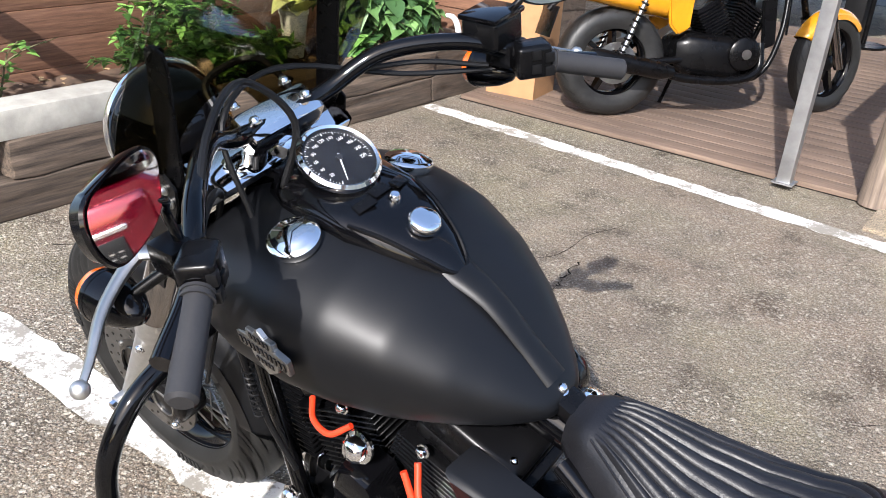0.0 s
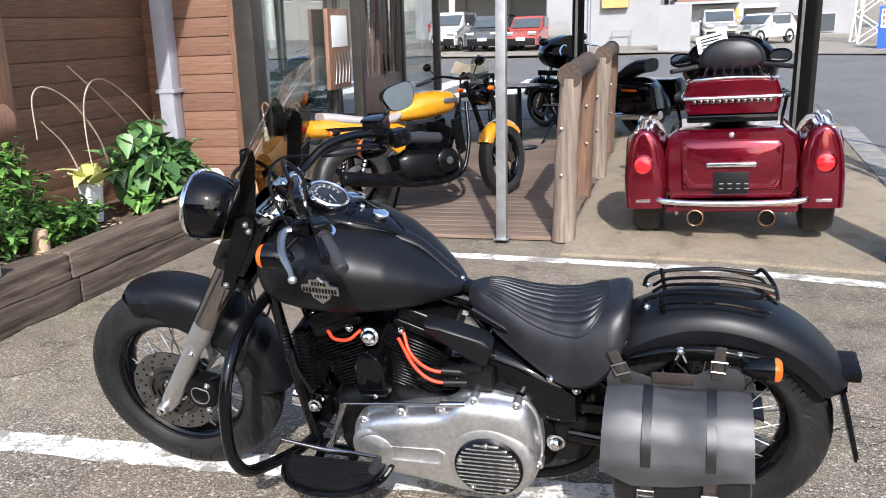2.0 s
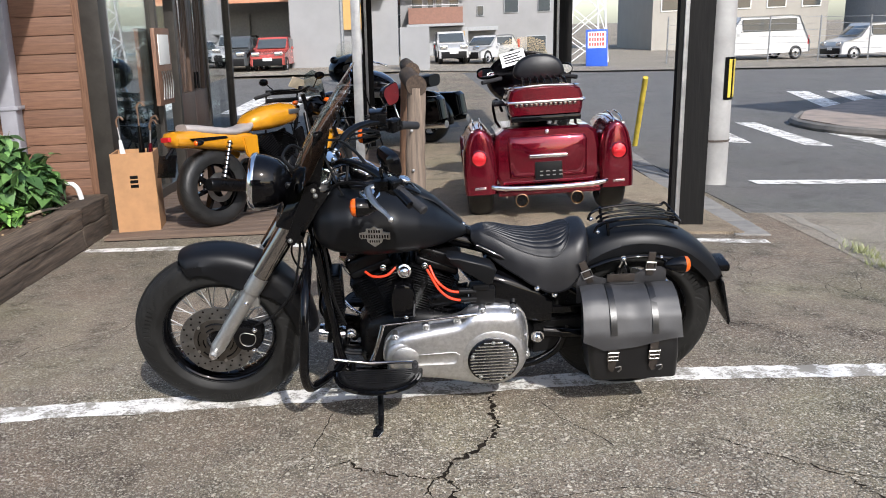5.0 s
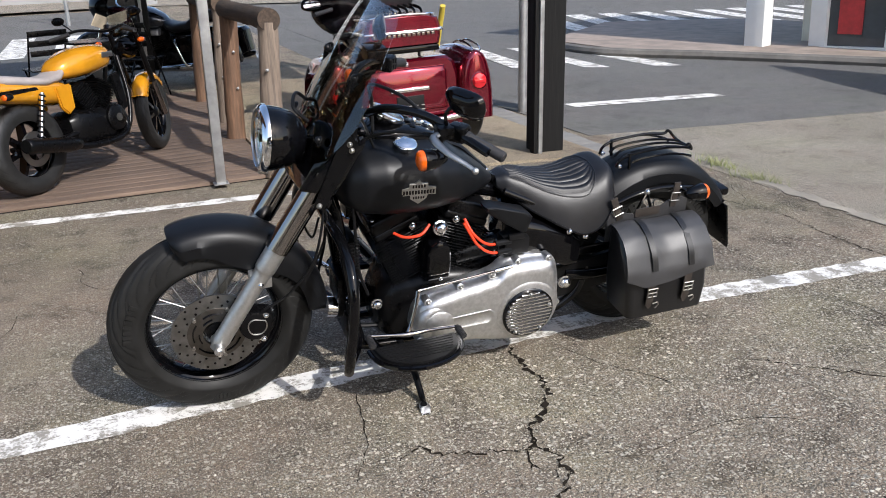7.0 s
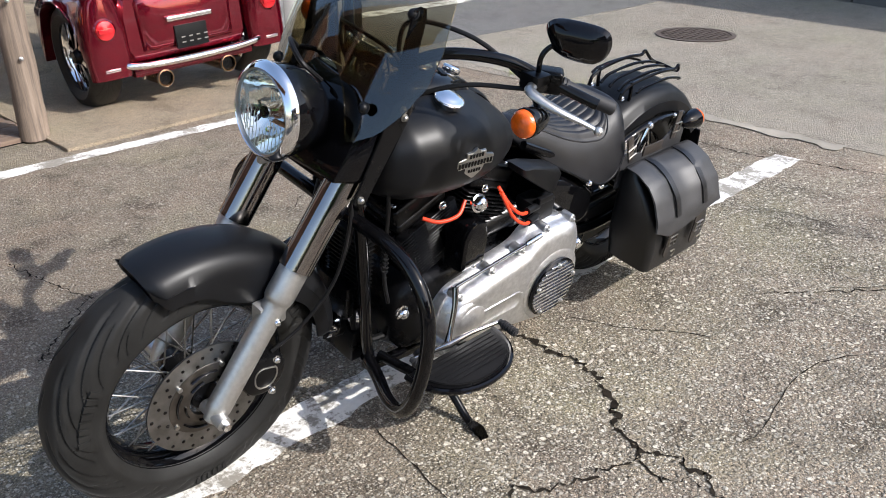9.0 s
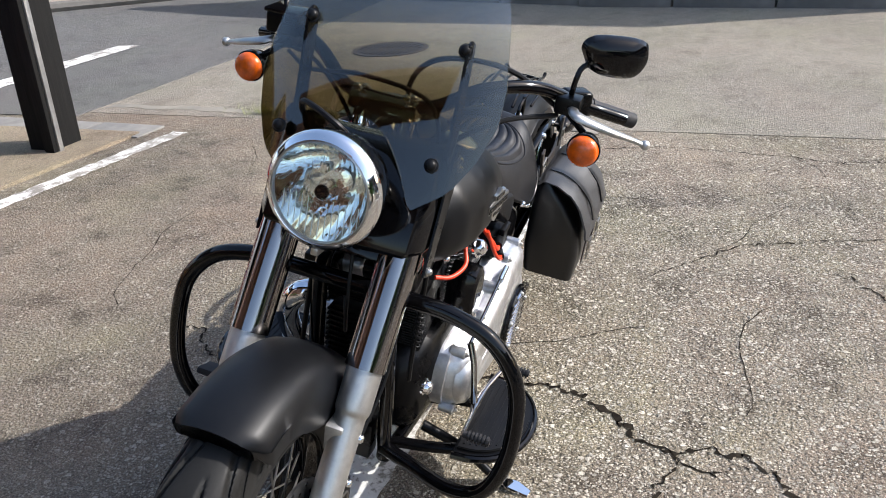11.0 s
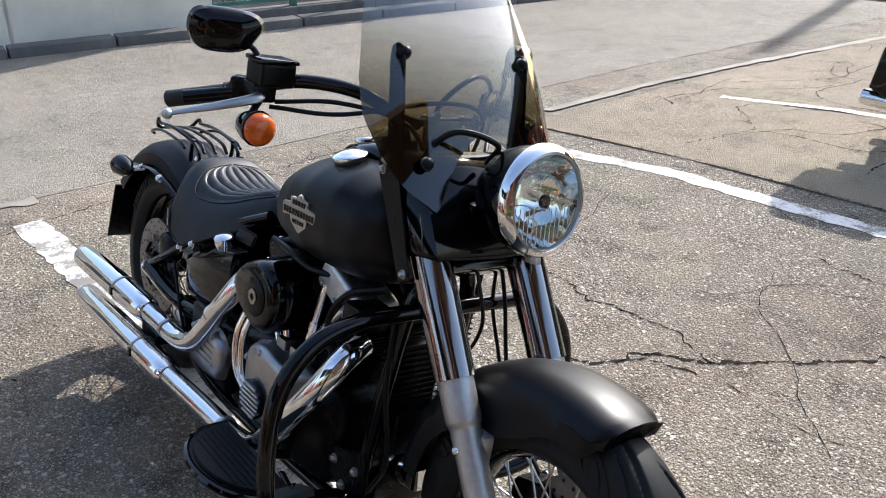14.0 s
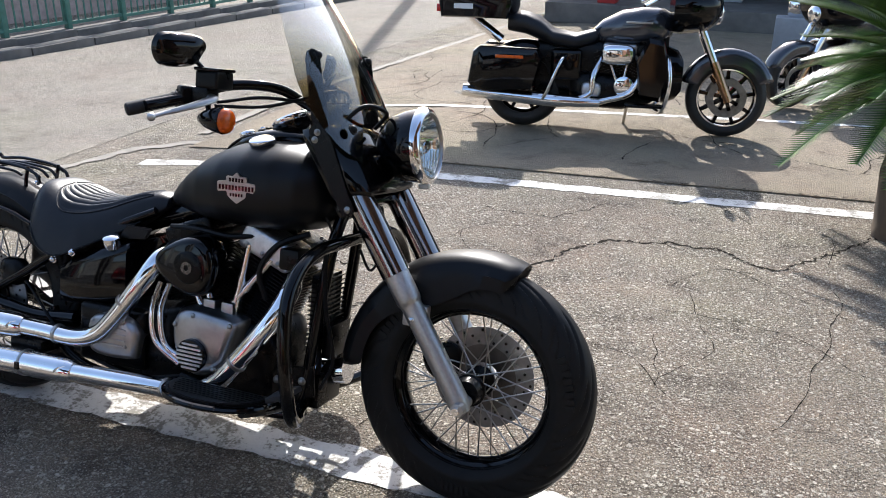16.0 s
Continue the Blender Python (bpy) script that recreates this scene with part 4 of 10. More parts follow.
    part("indicator_stalk", rod(V(pc.x - 0.01, pc.y - 0.004 * s, pc.z - 0.012), ic + V(0.03, 0, 0.01), 0.007, 10), M_SATIN, bike)
    body = part("indicator", moved(lathe([(0.0001, 0.062), (0.012, 0.056), (0.024, 0.034), (0.0315, 0.006), (0.033, -0.012), (0.031, -0.014)], 28, "x"), Matrix.Translation(ic)), M_GLOSS, bike, "bullet indicator with amber lens")
    part("amber_lens", moved(lathe([(0.031, -0.012), (0.030, -0.024), (0.024, -0.031), (0.012, -0.035), (0.0001, -0.036)], 28, "x"), Matrix.Translation(ic)), M_AMBER, body)
    part("lens_ring", moved(lathe([(0.033, -0.014), (0.034, -0.010), (0.033, -0.006), (0.031, -0.01)], 28, "x", closed=True), Matrix.Translation(ic)), M_GLOSS, body)

# cables and hoses about the head
for pts, r, mt in (([V(-0.13, -0.3, 1.04), V(-0.21, -0.2, 1.12), V(-0.28, -0.08, 1.13), V(-0.26, -0.02, 1.05), V(-0.27, -0.06, 0.95)], 0.0055, M_PLASTIC),
                   ([V(-0.15, 0.29, 1.04), V(-0.24, 0.2, 1.06), V(-0.33, 0.1, 1.04), V(-0.34, 0.05, 0.95), V(-0.38, 0.05, 0.8)], 0.0045, M_PLASTIC),
                   ([V(-0.15, 0.30, 1.03), V(-0.25, 0.2, 1.04), V(-0.35, 0.04, 1.09), V(-0.33, -0.09, 1.06), V(-0.28, -0.11, 0.93)], 0.0045, M_PLASTIC),
                   ([V(-0.14, -0.3, 1.03), V(-0.24, -0.2, 1.02), V(-0.33, -0.12, 0.96), V(-0.37, -0.13, 0.84), V(-0.36, -0.14, 0.72), V(-0.345, -0.13, 0.52), V(-0.31, -0.12, 0.4)], 0.0055, M_PLASTIC),
                   ([V(-0.45, -0.1, 0.79), V(-0.46, -0.125, 0.7), V(-0.5, -0.13, 0.56), V(-0.58, -0.12, 0.46), V(-0.66, -0.11, 0.41)], 0.0045, M_PLASTIC),
                   ([V(-0.45, -0.09, 0.79), V(-0.44, -0.11, 0.69), V(-0.47, -0.12, 0.6), V(-0.52, -0.12, 0.5)], 0.004, M_PLASTIC),
                   ([V(-0.47, -0.02, 0.78), V(-0.5, -0.03, 0.68), V(-0.47, -0.02, 0.6), V(-0.44, 0, 0.66)], 0.004, M_PLASTIC),
                   ([V(-0.46, 0.0, 1.0), V(-0.5, 0.02, 1.045), V(-0.47, 0.1, 1.06), V(-0.42, 0.12, 1.0), V(-0.43, 0.1, 0.94)], 0.006, M_PLASTIC),
                   ([V(-0.30, 0.06, 0.98), V(-0.35, 0.12, 0.9), V(-0.37, 0.12, 0.8), V(-0.4, 0.1, 0.72)], 0.004, M_PLASTIC)):
    part("cable", tube(pts, r, 8, 6), mt, bike)
spring = [V(-0.352 + 0.009 * math.cos(k * 0.9), -0.137 + 0.009 * math.sin(k * 0.9), 0.64 - k * 0.0018) for k in range(64)]
part("cable_spring", tube(spring, 0.0022, 5, 1), M_PLASTIC, bike)

# frame
for s in (-1, 1):
    part("down_tube", tube([V(-0.415, 0.03 * s, 0.80), V(-0.395, 0.075 * s, 0.68), V(-0.36, 0.088 * s, 0.4), V(-0.335, 0.09 * s, 0.22), V(-0.27, 0.095 * s, 0.165), V(0.3, 0.11 * s, 0.16), V(0.5, 0.11 * s, 0.22), V(0.56, 0.1 * s, 0.34)], 0.017, 12, 6), M_GLOSS, bike, "gloss black frame tube")
    part("swing_arm", tube([V(0.46, 0.105 * s, 0.32), V(0.62, 0.115 * s, 0.31), V(0.825, 0.115 * s, 0.335)], [0.026, 0.022, 0.024], 12, 4), M_GLOSS, bike)
    part("upper_stay", tube([V(0.825, 0.115 * s, 0.34), V(0.66, 0.115 * s, 0.44), V(0.5, 0.11 * s, 0.545), V(0.33, 0.1 * s, 0.63), V(0.2, 0.07 * s, 0.69)], 0.014, 12, 6), M_GLOSS, bike)
    part("axle_plate", box(0.785, 0.87, 0.112 * s - 0.007, 0.112 * s + 0.007, 0.3, 0.37, 0.006), M_GLOSS, bike)
    dome_bolt(bike, V(0.825, 0.12 * s, 0.335), 0.014, (0, s, 0))
    # fender strut with bolts
    st = part("fender_strut", tube([V(0.63, 0.118 * s, 0.60), V(0.72, 0.124 * s, 0.632), V(0.83, 0.126 * s, 0.642), V(0.97, 0.122 * s, 0.622)], [0.012, 0.013, 0.012, 0.01], 10, 5, flat=0.5), M_GLOSS, bike)
    dome_bolt(st, V(0.755, 0.13 * s, 0.635), 0.010, (0, s, 0))
    dome_bolt(st, V(0.90, 0.13 * s, 0.633), 0.007, (0, s, 0))
    dome_bolt(bike, V(0.425, 0.165 * s, 0.545), 0.009, (0, s, 0))
    dome_bolt(bike, V(0.492, 0.168 * s, 0.515), 0.009, (0, s, 0))
    # rear indicators, bullet bodies with amber lenses behind
    ic = V(0.965, 0.165 * s, 0.617)
    part("indicator_stalk", rod(V(0.9, 0.12 * s, 0.628), ic + V(-0.03, 0, 0), 0.008, 10), M_CHROME if s > 0 else M_GLOSS, bike)
    body = part("indicator", moved(lathe([(0.0001, -0.066), (0.012, -0.06), (0.024, -0.036), (0.0315, -0.006), (0.033, 0.012), (0.031, 0.014)], 28, "x"), Matrix.Translation(ic)), M_GLOSS, bike, "bullet indicator with amber lens")
    part("amber_lens", moved(lathe([(0.031, 0.012), (0.030, 0.024), (0.024, 0.031), (0.0001, 0.036)], 28, "x"), Matrix.Translation(ic)), M_AMBER, body)
part("backbone", tube([V(-0.36, 0, 0.88), V(-0.2, 0, 0.8), V(0.1, 0, 0.7), V(0.35, 0, 0.6), V(0.5, 0, 0.4)], 0.03, 14, 6), M_GLOSS, bike)
part("head_tube", tube([V(-0.43, 0, 0.78), V(-0.335, 0, 0.96)], 0.04, 18, curve=False), M_GLOSS, bike)

# seat: dished saddle, wide behind, with a tuck-and-roll insert
sx = [0.185, 0.22, 0.28, 0.35, 0.42, 0.48, 0.54, 0.585, 0.612, 0.625]
sw_ = [0.045, 0.072, 0.105, 0.14, 0.168, 0.18, 0.18, 0.165, 0.14, 0.11]
st_ = [0.732, 0.742, 0.73, 0.706, 0.694, 0.699, 0.716, 0.733, 0.738, 0.73]
sb_ = [0.70, 0.672, 0.63, 0.59, 0.552, 0.53, 0.545, 0.59, 0.63, 0.66]


def seat_at(x):
    return [float(np.interp(x, sx, q)) for q in (sw_, st_, sb_)]


def seat_z(x, s):
    _, zt, zb = seat_at(x)
    return zt - (zt - zb) * (0.16 * s * s + 0.84 * abs(s) ** 5)


rings = []
for k in range(41):
    x = 0.185 + 0.44 * k / 40
    w, zt, zb = seat_at(x)
    ring = []
    for i in range(41):
        s = -1 + 2 * i / 40
        bulge = 1 + 0.04 * (1 - abs(2 * abs(s) - 1))
        ring.append(V(x, w * s * (1.0 if abs(s) < 0.7 else 1.0), seat_z(x, s)))
    ring += [V(x, w * 0.9, zb - 0.006), V(x, -w * 0.9, zb - 0.006)]
    rings.append(ring)
seat = part("seat", loft(rings), M_LEATHER, bike, "black leather solo seat", angle=60)
b = bmesh.new()
nr, NX, NY = 9, 48, 140
vs = []
for k in range(NX + 1):
    u = k / NX
    x = 0.222 + 0.345 * u
    w, zt, zb = seat_at(x)
    lim = (0.038 + 0.092 * math.sin(min(1.0, u * 1.12) * math.pi / 2)) * (math.sqrt(max(0.0, 1 - ((u - 0.8) / 0.2) ** 2)) if u > 0.8 else 1.0)
    row = []
    for i in range(NY + 1):
        s = -1 + 2 * i / NY
        y = max(0.004, lim) * s
        rib = abs(math.sin((s * 0.5 + 0.5) * nr * math.pi)) ** 0.5
        edge = min(1.0, (1 - abs(s)) * 9, u * 12, (1 - u) * 14)
        row.append(b.verts.new(V(x, y, seat_z(x, max(-1, min(1, y / w))) - 0.002 + 0.0075 * rib * edge)))
    vs.append(row)
for k in range(NX):
    for i in range(NY):
        b.faces.new((vs[k][i], vs[k][i + 1], vs[k + 1][i + 1], vs[k + 1][i]))
part("ribbed_insert", b, M_LEATHER, seat, "tuck-and-roll seat insert", angle=80)
for s in (-1, 1):
    pts = []
    for u in (0.02, 0.2, 0.4, 0.6, 0.8, 0.9, 0.97, 1.0):
        x = 0.222 + 0.345 * u
        w = seat_at(x)[0]
        lim = (0.038 + 0.092 * math.sin(min(1.0, u * 1.12) * math.pi / 2)) * (math.sqrt(max(0.0, 1 - ((u - 0.8) / 0.2) ** 2)) if u > 0.8 else 1.0) + 0.004
        pts.append(V(x, s * lim, seat_z(x, min(1, lim / w)) + 0.001))
    part("piping", tube(pts, 0.0022, 6, 5), M_LEATHER, seat)
    pts = [V(x, s * seat_at(x)[0] * 0.99, seat_at(x)[2]) for x in (0.2, 0.28, 0.35, 0.42, 0.48, 0.54, 0.585, 0.62)]
    part("seat_edging", tube(pts, 0.004, 8, 5), M_SATIN, seat)

# rear mudguard, tail lamp plate, rack
part("rear_fender", fender_mesh((0.825, 0, 0.335), 0.392, 0.108, 132, 27, lambda t: 0.09 - 0.02 * t, flare=0.1), M_MATTE, bike, "matte black rear fender")
part("fender_panel", loft([[V(0.62 + dx, y, z + math.sqrt(max(0, 0.398 ** 2 - (0.62 + dx - 0.825) ** 2)) + 0.335 - 0.3345) for y, z in ((-0.05, 0.0), (0.05, 0.0), (0.05, 0.008), (-0.05, 0.008))] for dx in (0, 0.06, 0.12, 0.18, 0.24, 0.3, 0.36)]), M_MATTE, bike)
rack = [V(0.655, -0.06, 0.715), V(0.67, -0.062, 0.745), V(0.73, -0.064, 0.763), V(0.85, -0.066, 0.77), V(0.935, -0.066, 0.762), V(0.955, -0.066, 0.772), V(0.985, -0.05, 0.74), V(0.99, 0, 0.738)]
rack = rack + [V(q.x, -q.y, q.z) for q in rack[-2::-1]]
rk = part("luggage_rack", tube(rack, 0.0055, 8, 5), M_GLOSS, bike, "black wire luggage rack on the fender")
for y in (-0.035, 0.0, 0.035):
    part("rack_rail", tube([V(0.68, y, 0.73), V(0.72, y, 0.752), V(0.84, y, 0.76), V(0.93, y, 0.751), V(0.985, y, 0.738)], 0.0048, 8, 5), M_GLOSS, rk)
for s in (-1, 1):
    part("rack_foot", tube([V(0.70, 0.062 * s, 0.766), V(0.705, 0.064 * s, 0.735), V(0.71, 0.062 * s, 0.70)], 0.006, 8, 3), M_GLOSS, rk)
    part("rack_wire", tube([V(0.70, 0.088 * s, 0.74), V(0.74, 0.09 * s, 0.752), V(0.86, 0.09 * s, 0.755), V(0.95, 0.086 * s, 0.735), V(0.97, 0.07 * s, 0.722)], 0.0045, 8, 5), M_GLOSS, rk)
    dome_bolt(rk, V(0.668, 0.06 * s, 0.715), 0.008, (-0.5, 0, 1))
part("plate_holder", box(1.12, 1.205, -0.055, 0.055, 0.515, 0.545, 0.008), M_SATIN, bike)
npl = part("number_plate", moved(box(-0.004, 0.004, -0.115, 0.115, -0.11, 0.09, 0.003), pose(1.178, 0, 0.415, 0, -14, 0)), M_SATIN, bike, "dark back of the number plate")
part("plate_frame", moved(box(0.004, 0.009, -0.11, 0.11, -0.105, 0.085, 0.002), pose(1.178, 0, 0.415, 0, -14, 0)), M_PLASTIC, npl)

# engine: crankcase, finned cylinders, rocker boxes
part("crankcase", loft([oval(x, w, zt, zb, 24, 0.5) for x, w, zt, zb in ((-0.26, 0.09, 0.36, 0.2), (-0.22, 0.13, 0.42, 0.17), (-0.06, 0.15, 0.46, 0.155), (0.1, 0.15, 0.44, 0.155), (0.2, 0.14, 0.42, 0.165), (0.4, 0.13, 0.44, 0.18), (0.44, 0.09, 0.4, 0.22))]), M_SATIN, bike, "black V-twin crankcase", angle=50)
CRANK = V(-0.075, 0, 0.32)
for sgn, nm in ((-1, "front_cylinder"), (1, "rear_cylinder")):
    tilt = Matrix.Translation(CRANK) @ Matrix.Rotation(radians(22.5 * sgn), 4, "Y")
    cyl = part(nm, moved(lathe([(0.06, 0.12), (0.06, 0.315)], 28, "z"), tilt), M_SATIN, bike, "black finned cylinder")
    fin = [mesh_from("fin", box(-hw, hw, -hw - 0.014, hw + 0.014, 0, 0.0036, 0.0015, 1), M_SATIN) for hw in (0.092, 0.1)]
    for k in range(17):
        again("fin", fin[0 if k < 11 else 1], cyl, tilt @ Matrix.Translation((0, 0, 0.135 + k * 0.0105)))
    part("cylinder_head", moved(box(-0.085, 0.085, -0.1, 0.1, 0.312, 0.345, 0.014, 3), tilt), M_SATIN, cyl)
    rb = part("rocker_box", moved(box(-0.082, 0.082, -0.098, 0.104, 0.335, 0.39, 0.016, 3), tilt), M_SATIN, cyl, "black rocker box")
    if sgn < 0:
        part("rocker_cover", moved(box(-0.086, 0.086, 0.02, 0.124, 0.315, 0.394, 0.016, 3), tilt), M_ALU, cyl, "cast aluminium rocker cover")
        for du in (-0.055, 0.0, 0.055):
            dome_bolt(cyl, tilt @ V(du, 0.124, 0.335), 0.006, tilt.to_3x3() @ V(0, 1, 0), M_STEEL)
    for sx_ in (-0.06, 0.06):
        for sy_ in (-0.075, 0.075):
            dome_bolt(rb, (tilt @ V(sx_, sy_, 0.385)), 0.007, tilt.to_3x3() @ V(0, 0, 1))
    # pushrod tubes on the right
    for k in (0, 1):
        p, q = tilt @ V(0.04 * (1 if k else -1) - 0.01 * sgn, 0.118, 0.335), V(CRANK.x + sgn * (0.02 + 0.03 * k), 0.135, 0.44)
        pr = part("pushrod_tube", rod(p, q, 0.0105, 12), M_CHROME, cyl, "chrome pushrod tube")
        part("pushrod_collar", rod(q + (p - q) * 0.45, q + (p - q) * 0.55, 0.0135, 12), M_CHROME, pr)
    dome_bolt(cyl, tilt @ V(-0.05 * sgn, -0.118, 0.325), 0.009, (0, -1, 0.2))

# orange plug leads and coil on the left
part("coil_pack", box(0.17, 0.265, -0.172, -0.1, 0.49, 0.555, 0.008), M_PLASTIC, bike, "black ignition coil")
part("coil_pack_ribs", box(0.18, 0.24, -0.18, -0.165, 0.555, 0.575, 0.004), M_PLASTIC, bike)
part("coil_cover", moved(loft([[V(u * k, d, w * k) for u, w in ((-0.1, 0.03), (-0.06, 0.036), (0.075, 0.034), (0.1, 0.018), (0.1, -0.038), (0.08, -0.046), (0.0, -0.02), (-0.08, 0.008))] for d, k in ((0.03, 0.95), (-0.022, 1.0), (-0.03, 0.96), (-0.034, 0.86))]), pose(0.17, -0.14, 0.64, 0, 17, 0)), M_MATTE, bike, "satin black side cover")
for pts in ([V(0.185, -0.165, 0.545), V(0.10, -0.185, 0.56), V(0.045, -0.18, 0.605), V(0.02, -0.15, 0.655)],
            [V(0.185, -0.168, 0.515), V(0.11, -0.195, 0.53), V(0.055, -0.19, 0.57), V(0.01, -0.17, 0.65)],
            [V(-0.105, -0.15, 0.655), V(-0.14, -0.165, 0.63), V(-0.19, -0.15, 0.62), V(-0.22, -0.12, 0.625)]):
    part("plug_lead", tube(pts, 0.0052, 10, 6), M_ORANGE, bike, "bright orange plug lead")
for p, q in ((V(0.19, -0.166, 0.546), V(0.125, -0.18, 0.556)), (V(0.19, -0.169, 0.514), V(0.13, -0.19, 0.524))):
    part("lead_boot", rod(p, q, 0.0105, 12), M_PLASTIC, bike)
horn = part("horn_cover", loft([[V(-0.082 + u * k, -0.155 - d, 0.53 + w * k) for u, w in ((-0.042, -0.075), (0.042, -0.075), (0.046, -0.02), (0.044, 0.03), (0.03, 0.062), (0.0, 0.074), (-0.03, 0.062), (-0.044, 0.03), (-0.046, -0.02))] for d, k in ((-0.03, 1.0), (0.02, 1.0), (0.034, 0.94), (0.04, 0.8))]), M_GLOSS, bike, "gloss black horn cover", angle=35)
dome_bolt(horn, V(-0.074, -0.165, 0.645), 0.02, (0, -1, 0.3))
dome_bolt(horn, V(-0.075, -0.185, 0.462), 0.008, (0, -1, 0))

part("oil_cooler", box(-0.365, -0.325, -0.062, 0.062, 0.36, 0.58, 0.012, 2), M_SATIN, bike, "black oil cooler between the down tubes")
part("regulator", box(-0.375, -0.33, -0.07, 0.07, 0.19, 0.29, 0.008, 2), M_SATIN, bike, "black finned regulator")
# primary chain case and ribbed clutch cover
prim = [(-0.165, 0.30), (-0.15, 0.35), (-0.11, 0.385), (0.0, 0.412), (0.12, 0.432), (0.165, 0.462), (0.21, 0.475), (0.33, 0.468), (0.368, 0.44), (0.385, 0.38), (0.388, 0.29), (0.37, 0.22), (0.33, 0.165), (0.28, 0.14), (0.2, 0.148), (0.05, 0.18), (-0.08, 0.2), (-0.14, 0.225), (-0.165, 0.265)]
cx, cz = 0.12, 0.31
sm = [(q.x, q.z) for q in smooth_path([V(u, 0, w) for u, w in prim + prim[:1]], 4)[:-1]]
case = part("primary_case", loft([[V(cx + (u - cx) * k, -d, cz + (w - cz) * k) for u, w in sm] for d, k in ((0.13, 1.02), (0.166, 1.02), (0.168, 1.0), (0.186, 0.99), (0.2, 0.966), (0.21, 0.93), (0.217, 0.88), (0.2215, 0.81), (0.224, 0.72))]), M_ALU, bike, "brushed aluminium primary case", angle=60)
part("case_bulge", lathe([(0.138, 0.18), (0.136, 0.198), (0.131, 0.211), (0.123, 0.221), (0.11, 0.2275), (0.0001, 0.2295)], 48, "y"), M_ALU, case, at=Matrix.Translation((0.25, 0, 0.283)) @ Matrix.Rotation(math.pi, 4, "Z"))
part("case_nose", lathe([(0.078, 0.19), (0.076, 0.208), (0.07, 0.219), (0.058, 0.2245), (0.054, 0.2235), (0.05, 0.2265), (0.0001, 0.229)], 36, "y"), M_ALU, case, at=Matrix.Translation((-0.085, 0, 0.293)) @ Matrix.Rotation(math.pi, 4, "Z"))
part("case_panel", loft([[V(0.035 + u * k, -d, 0.292 + w * k) for u, w in ((-0.075, -0.03), (0.07, -0.032), (0.085, -0.02), (0.088, 0.012), (0.07, 0.024), (-0.075, 0.02), (-0.09, 0.008), (-0.09, -0.018))] for d, k in ((0.215, 1.0), (0.2258, 0.99), (0.2262, 0.94), (0.2244, 0.9))]), M_ALU, case)
for u, w in ((-0.125, 0.378), (-0.005, 0.418), (0.115, 0.44), (0.215, 0.478), (0.335, 0.47), (0.388, 0.27), (-0.15, 0.22)):
    part("case_lug", moved(cylinder(0.014, -0.2, -0.16, 14, "y", 0.002), Matrix.Translation((cx + (u - cx) * 0.985, 0, cz + (w - cz) * 0.985))), M_ALU, case)
    dome_bolt(case, V(cx + (u - cx) * 0.985, -0.2, cz + (w - cz) * 0.985), 0.006, (0, -1, 0), M_STEEL)
dc = V(0.25, -0.2305, 0.278)
derby = part("clutch_cover", moved(lathe([(0.098, 0.0), (0.098, 0.008), (0.094, 0.012), (0.0001, 0.012)], 48, "y"), Matrix.Translation(dc) @ Matrix.Rotation(math.pi, 4, "Z")), M_GLOSS, case, "round black clutch cover with bright ribs")
for k in range(-6, 7):
    z = k * 0.0138
    h = math.sqrt(0.09 ** 2 - z * z)
    part("rib", box(dc.x - h, dc.x + h, dc.y - 0.017, dc.y - 0.011, dc.z + z - 0.0027, dc.z + z + 0.0027, 0.0012), M_CHROME, derby)
for k in range(5):
    a = radians(90 + 72 * k)
    dome_bolt(derby, dc + V(0.083 * math.cos(a), -0.013, 0.083 * math.sin(a)), 0.0065, (0, -1, 0), M_STEEL)
part("starter", rod(V(0.02, -0.07, 0.47), V(0.17, -0.09, 0.5), 0.04, 18), M_SATIN, bike)
part("starter_end", rod(V(0.15, -0.1, 0.487), V(0.215, -0.1, 0.487), 0.03, 18), M_ALU, bike)
# shift linkage: rod, arms, heel and toe pegs
part("shift_rod", rod(V(-0.165, -0.215, 0.445), V(0.18, -0.2, 0.462), 0.0045, 10), M_DCHROME, bike, "chrome shift rod")
part("shift_rod_end", rod(V(0.12, -0.203, 0.459), V(0.19, -0.2, 0.463), 0.009, 10), M_CHROME, bike)
part("shift_arm", tube([V(-0.165, -0.215, 0.445), V(-0.18, -0.235, 0.4), V(-0.2, -0.25, 0.345), V(-0.215, -0.26, 0.315)], [0.009, 0.0075, 0.007, 0.01], 10, 4), M_DCHROME, bike)
part("shift_lever", tube([V(-0.36, -0.275, 0.345), V(-0.27, -0.27, 0.325), V(-0.215, -0.265, 0.312), V(-0.14, -0.27, 0.316), V(-0.05, -0.29, 0.325)], [0.0055, 0.0062, 0.011, 0.0062, 0.0055], 10, 5), M_DCHROME, bike, "chrome heel and toe shifter")
for p in (V(-0.36, -0.275, 0.345), V(-0.05, -0.29, 0.325)):
    b = rod(p, p + V(0, -0.062, 0), 0.0085, 12)
    for k in range(6):
        rod(p + V(0, -0.012 - k * 0.0085, 0), p + V(0, -0.016 - k * 0.0085, 0), 0.0125, 12, bm=b)
    part("shift_peg", b, M_GRIP, bike, "ribbed black rubber shift peg")

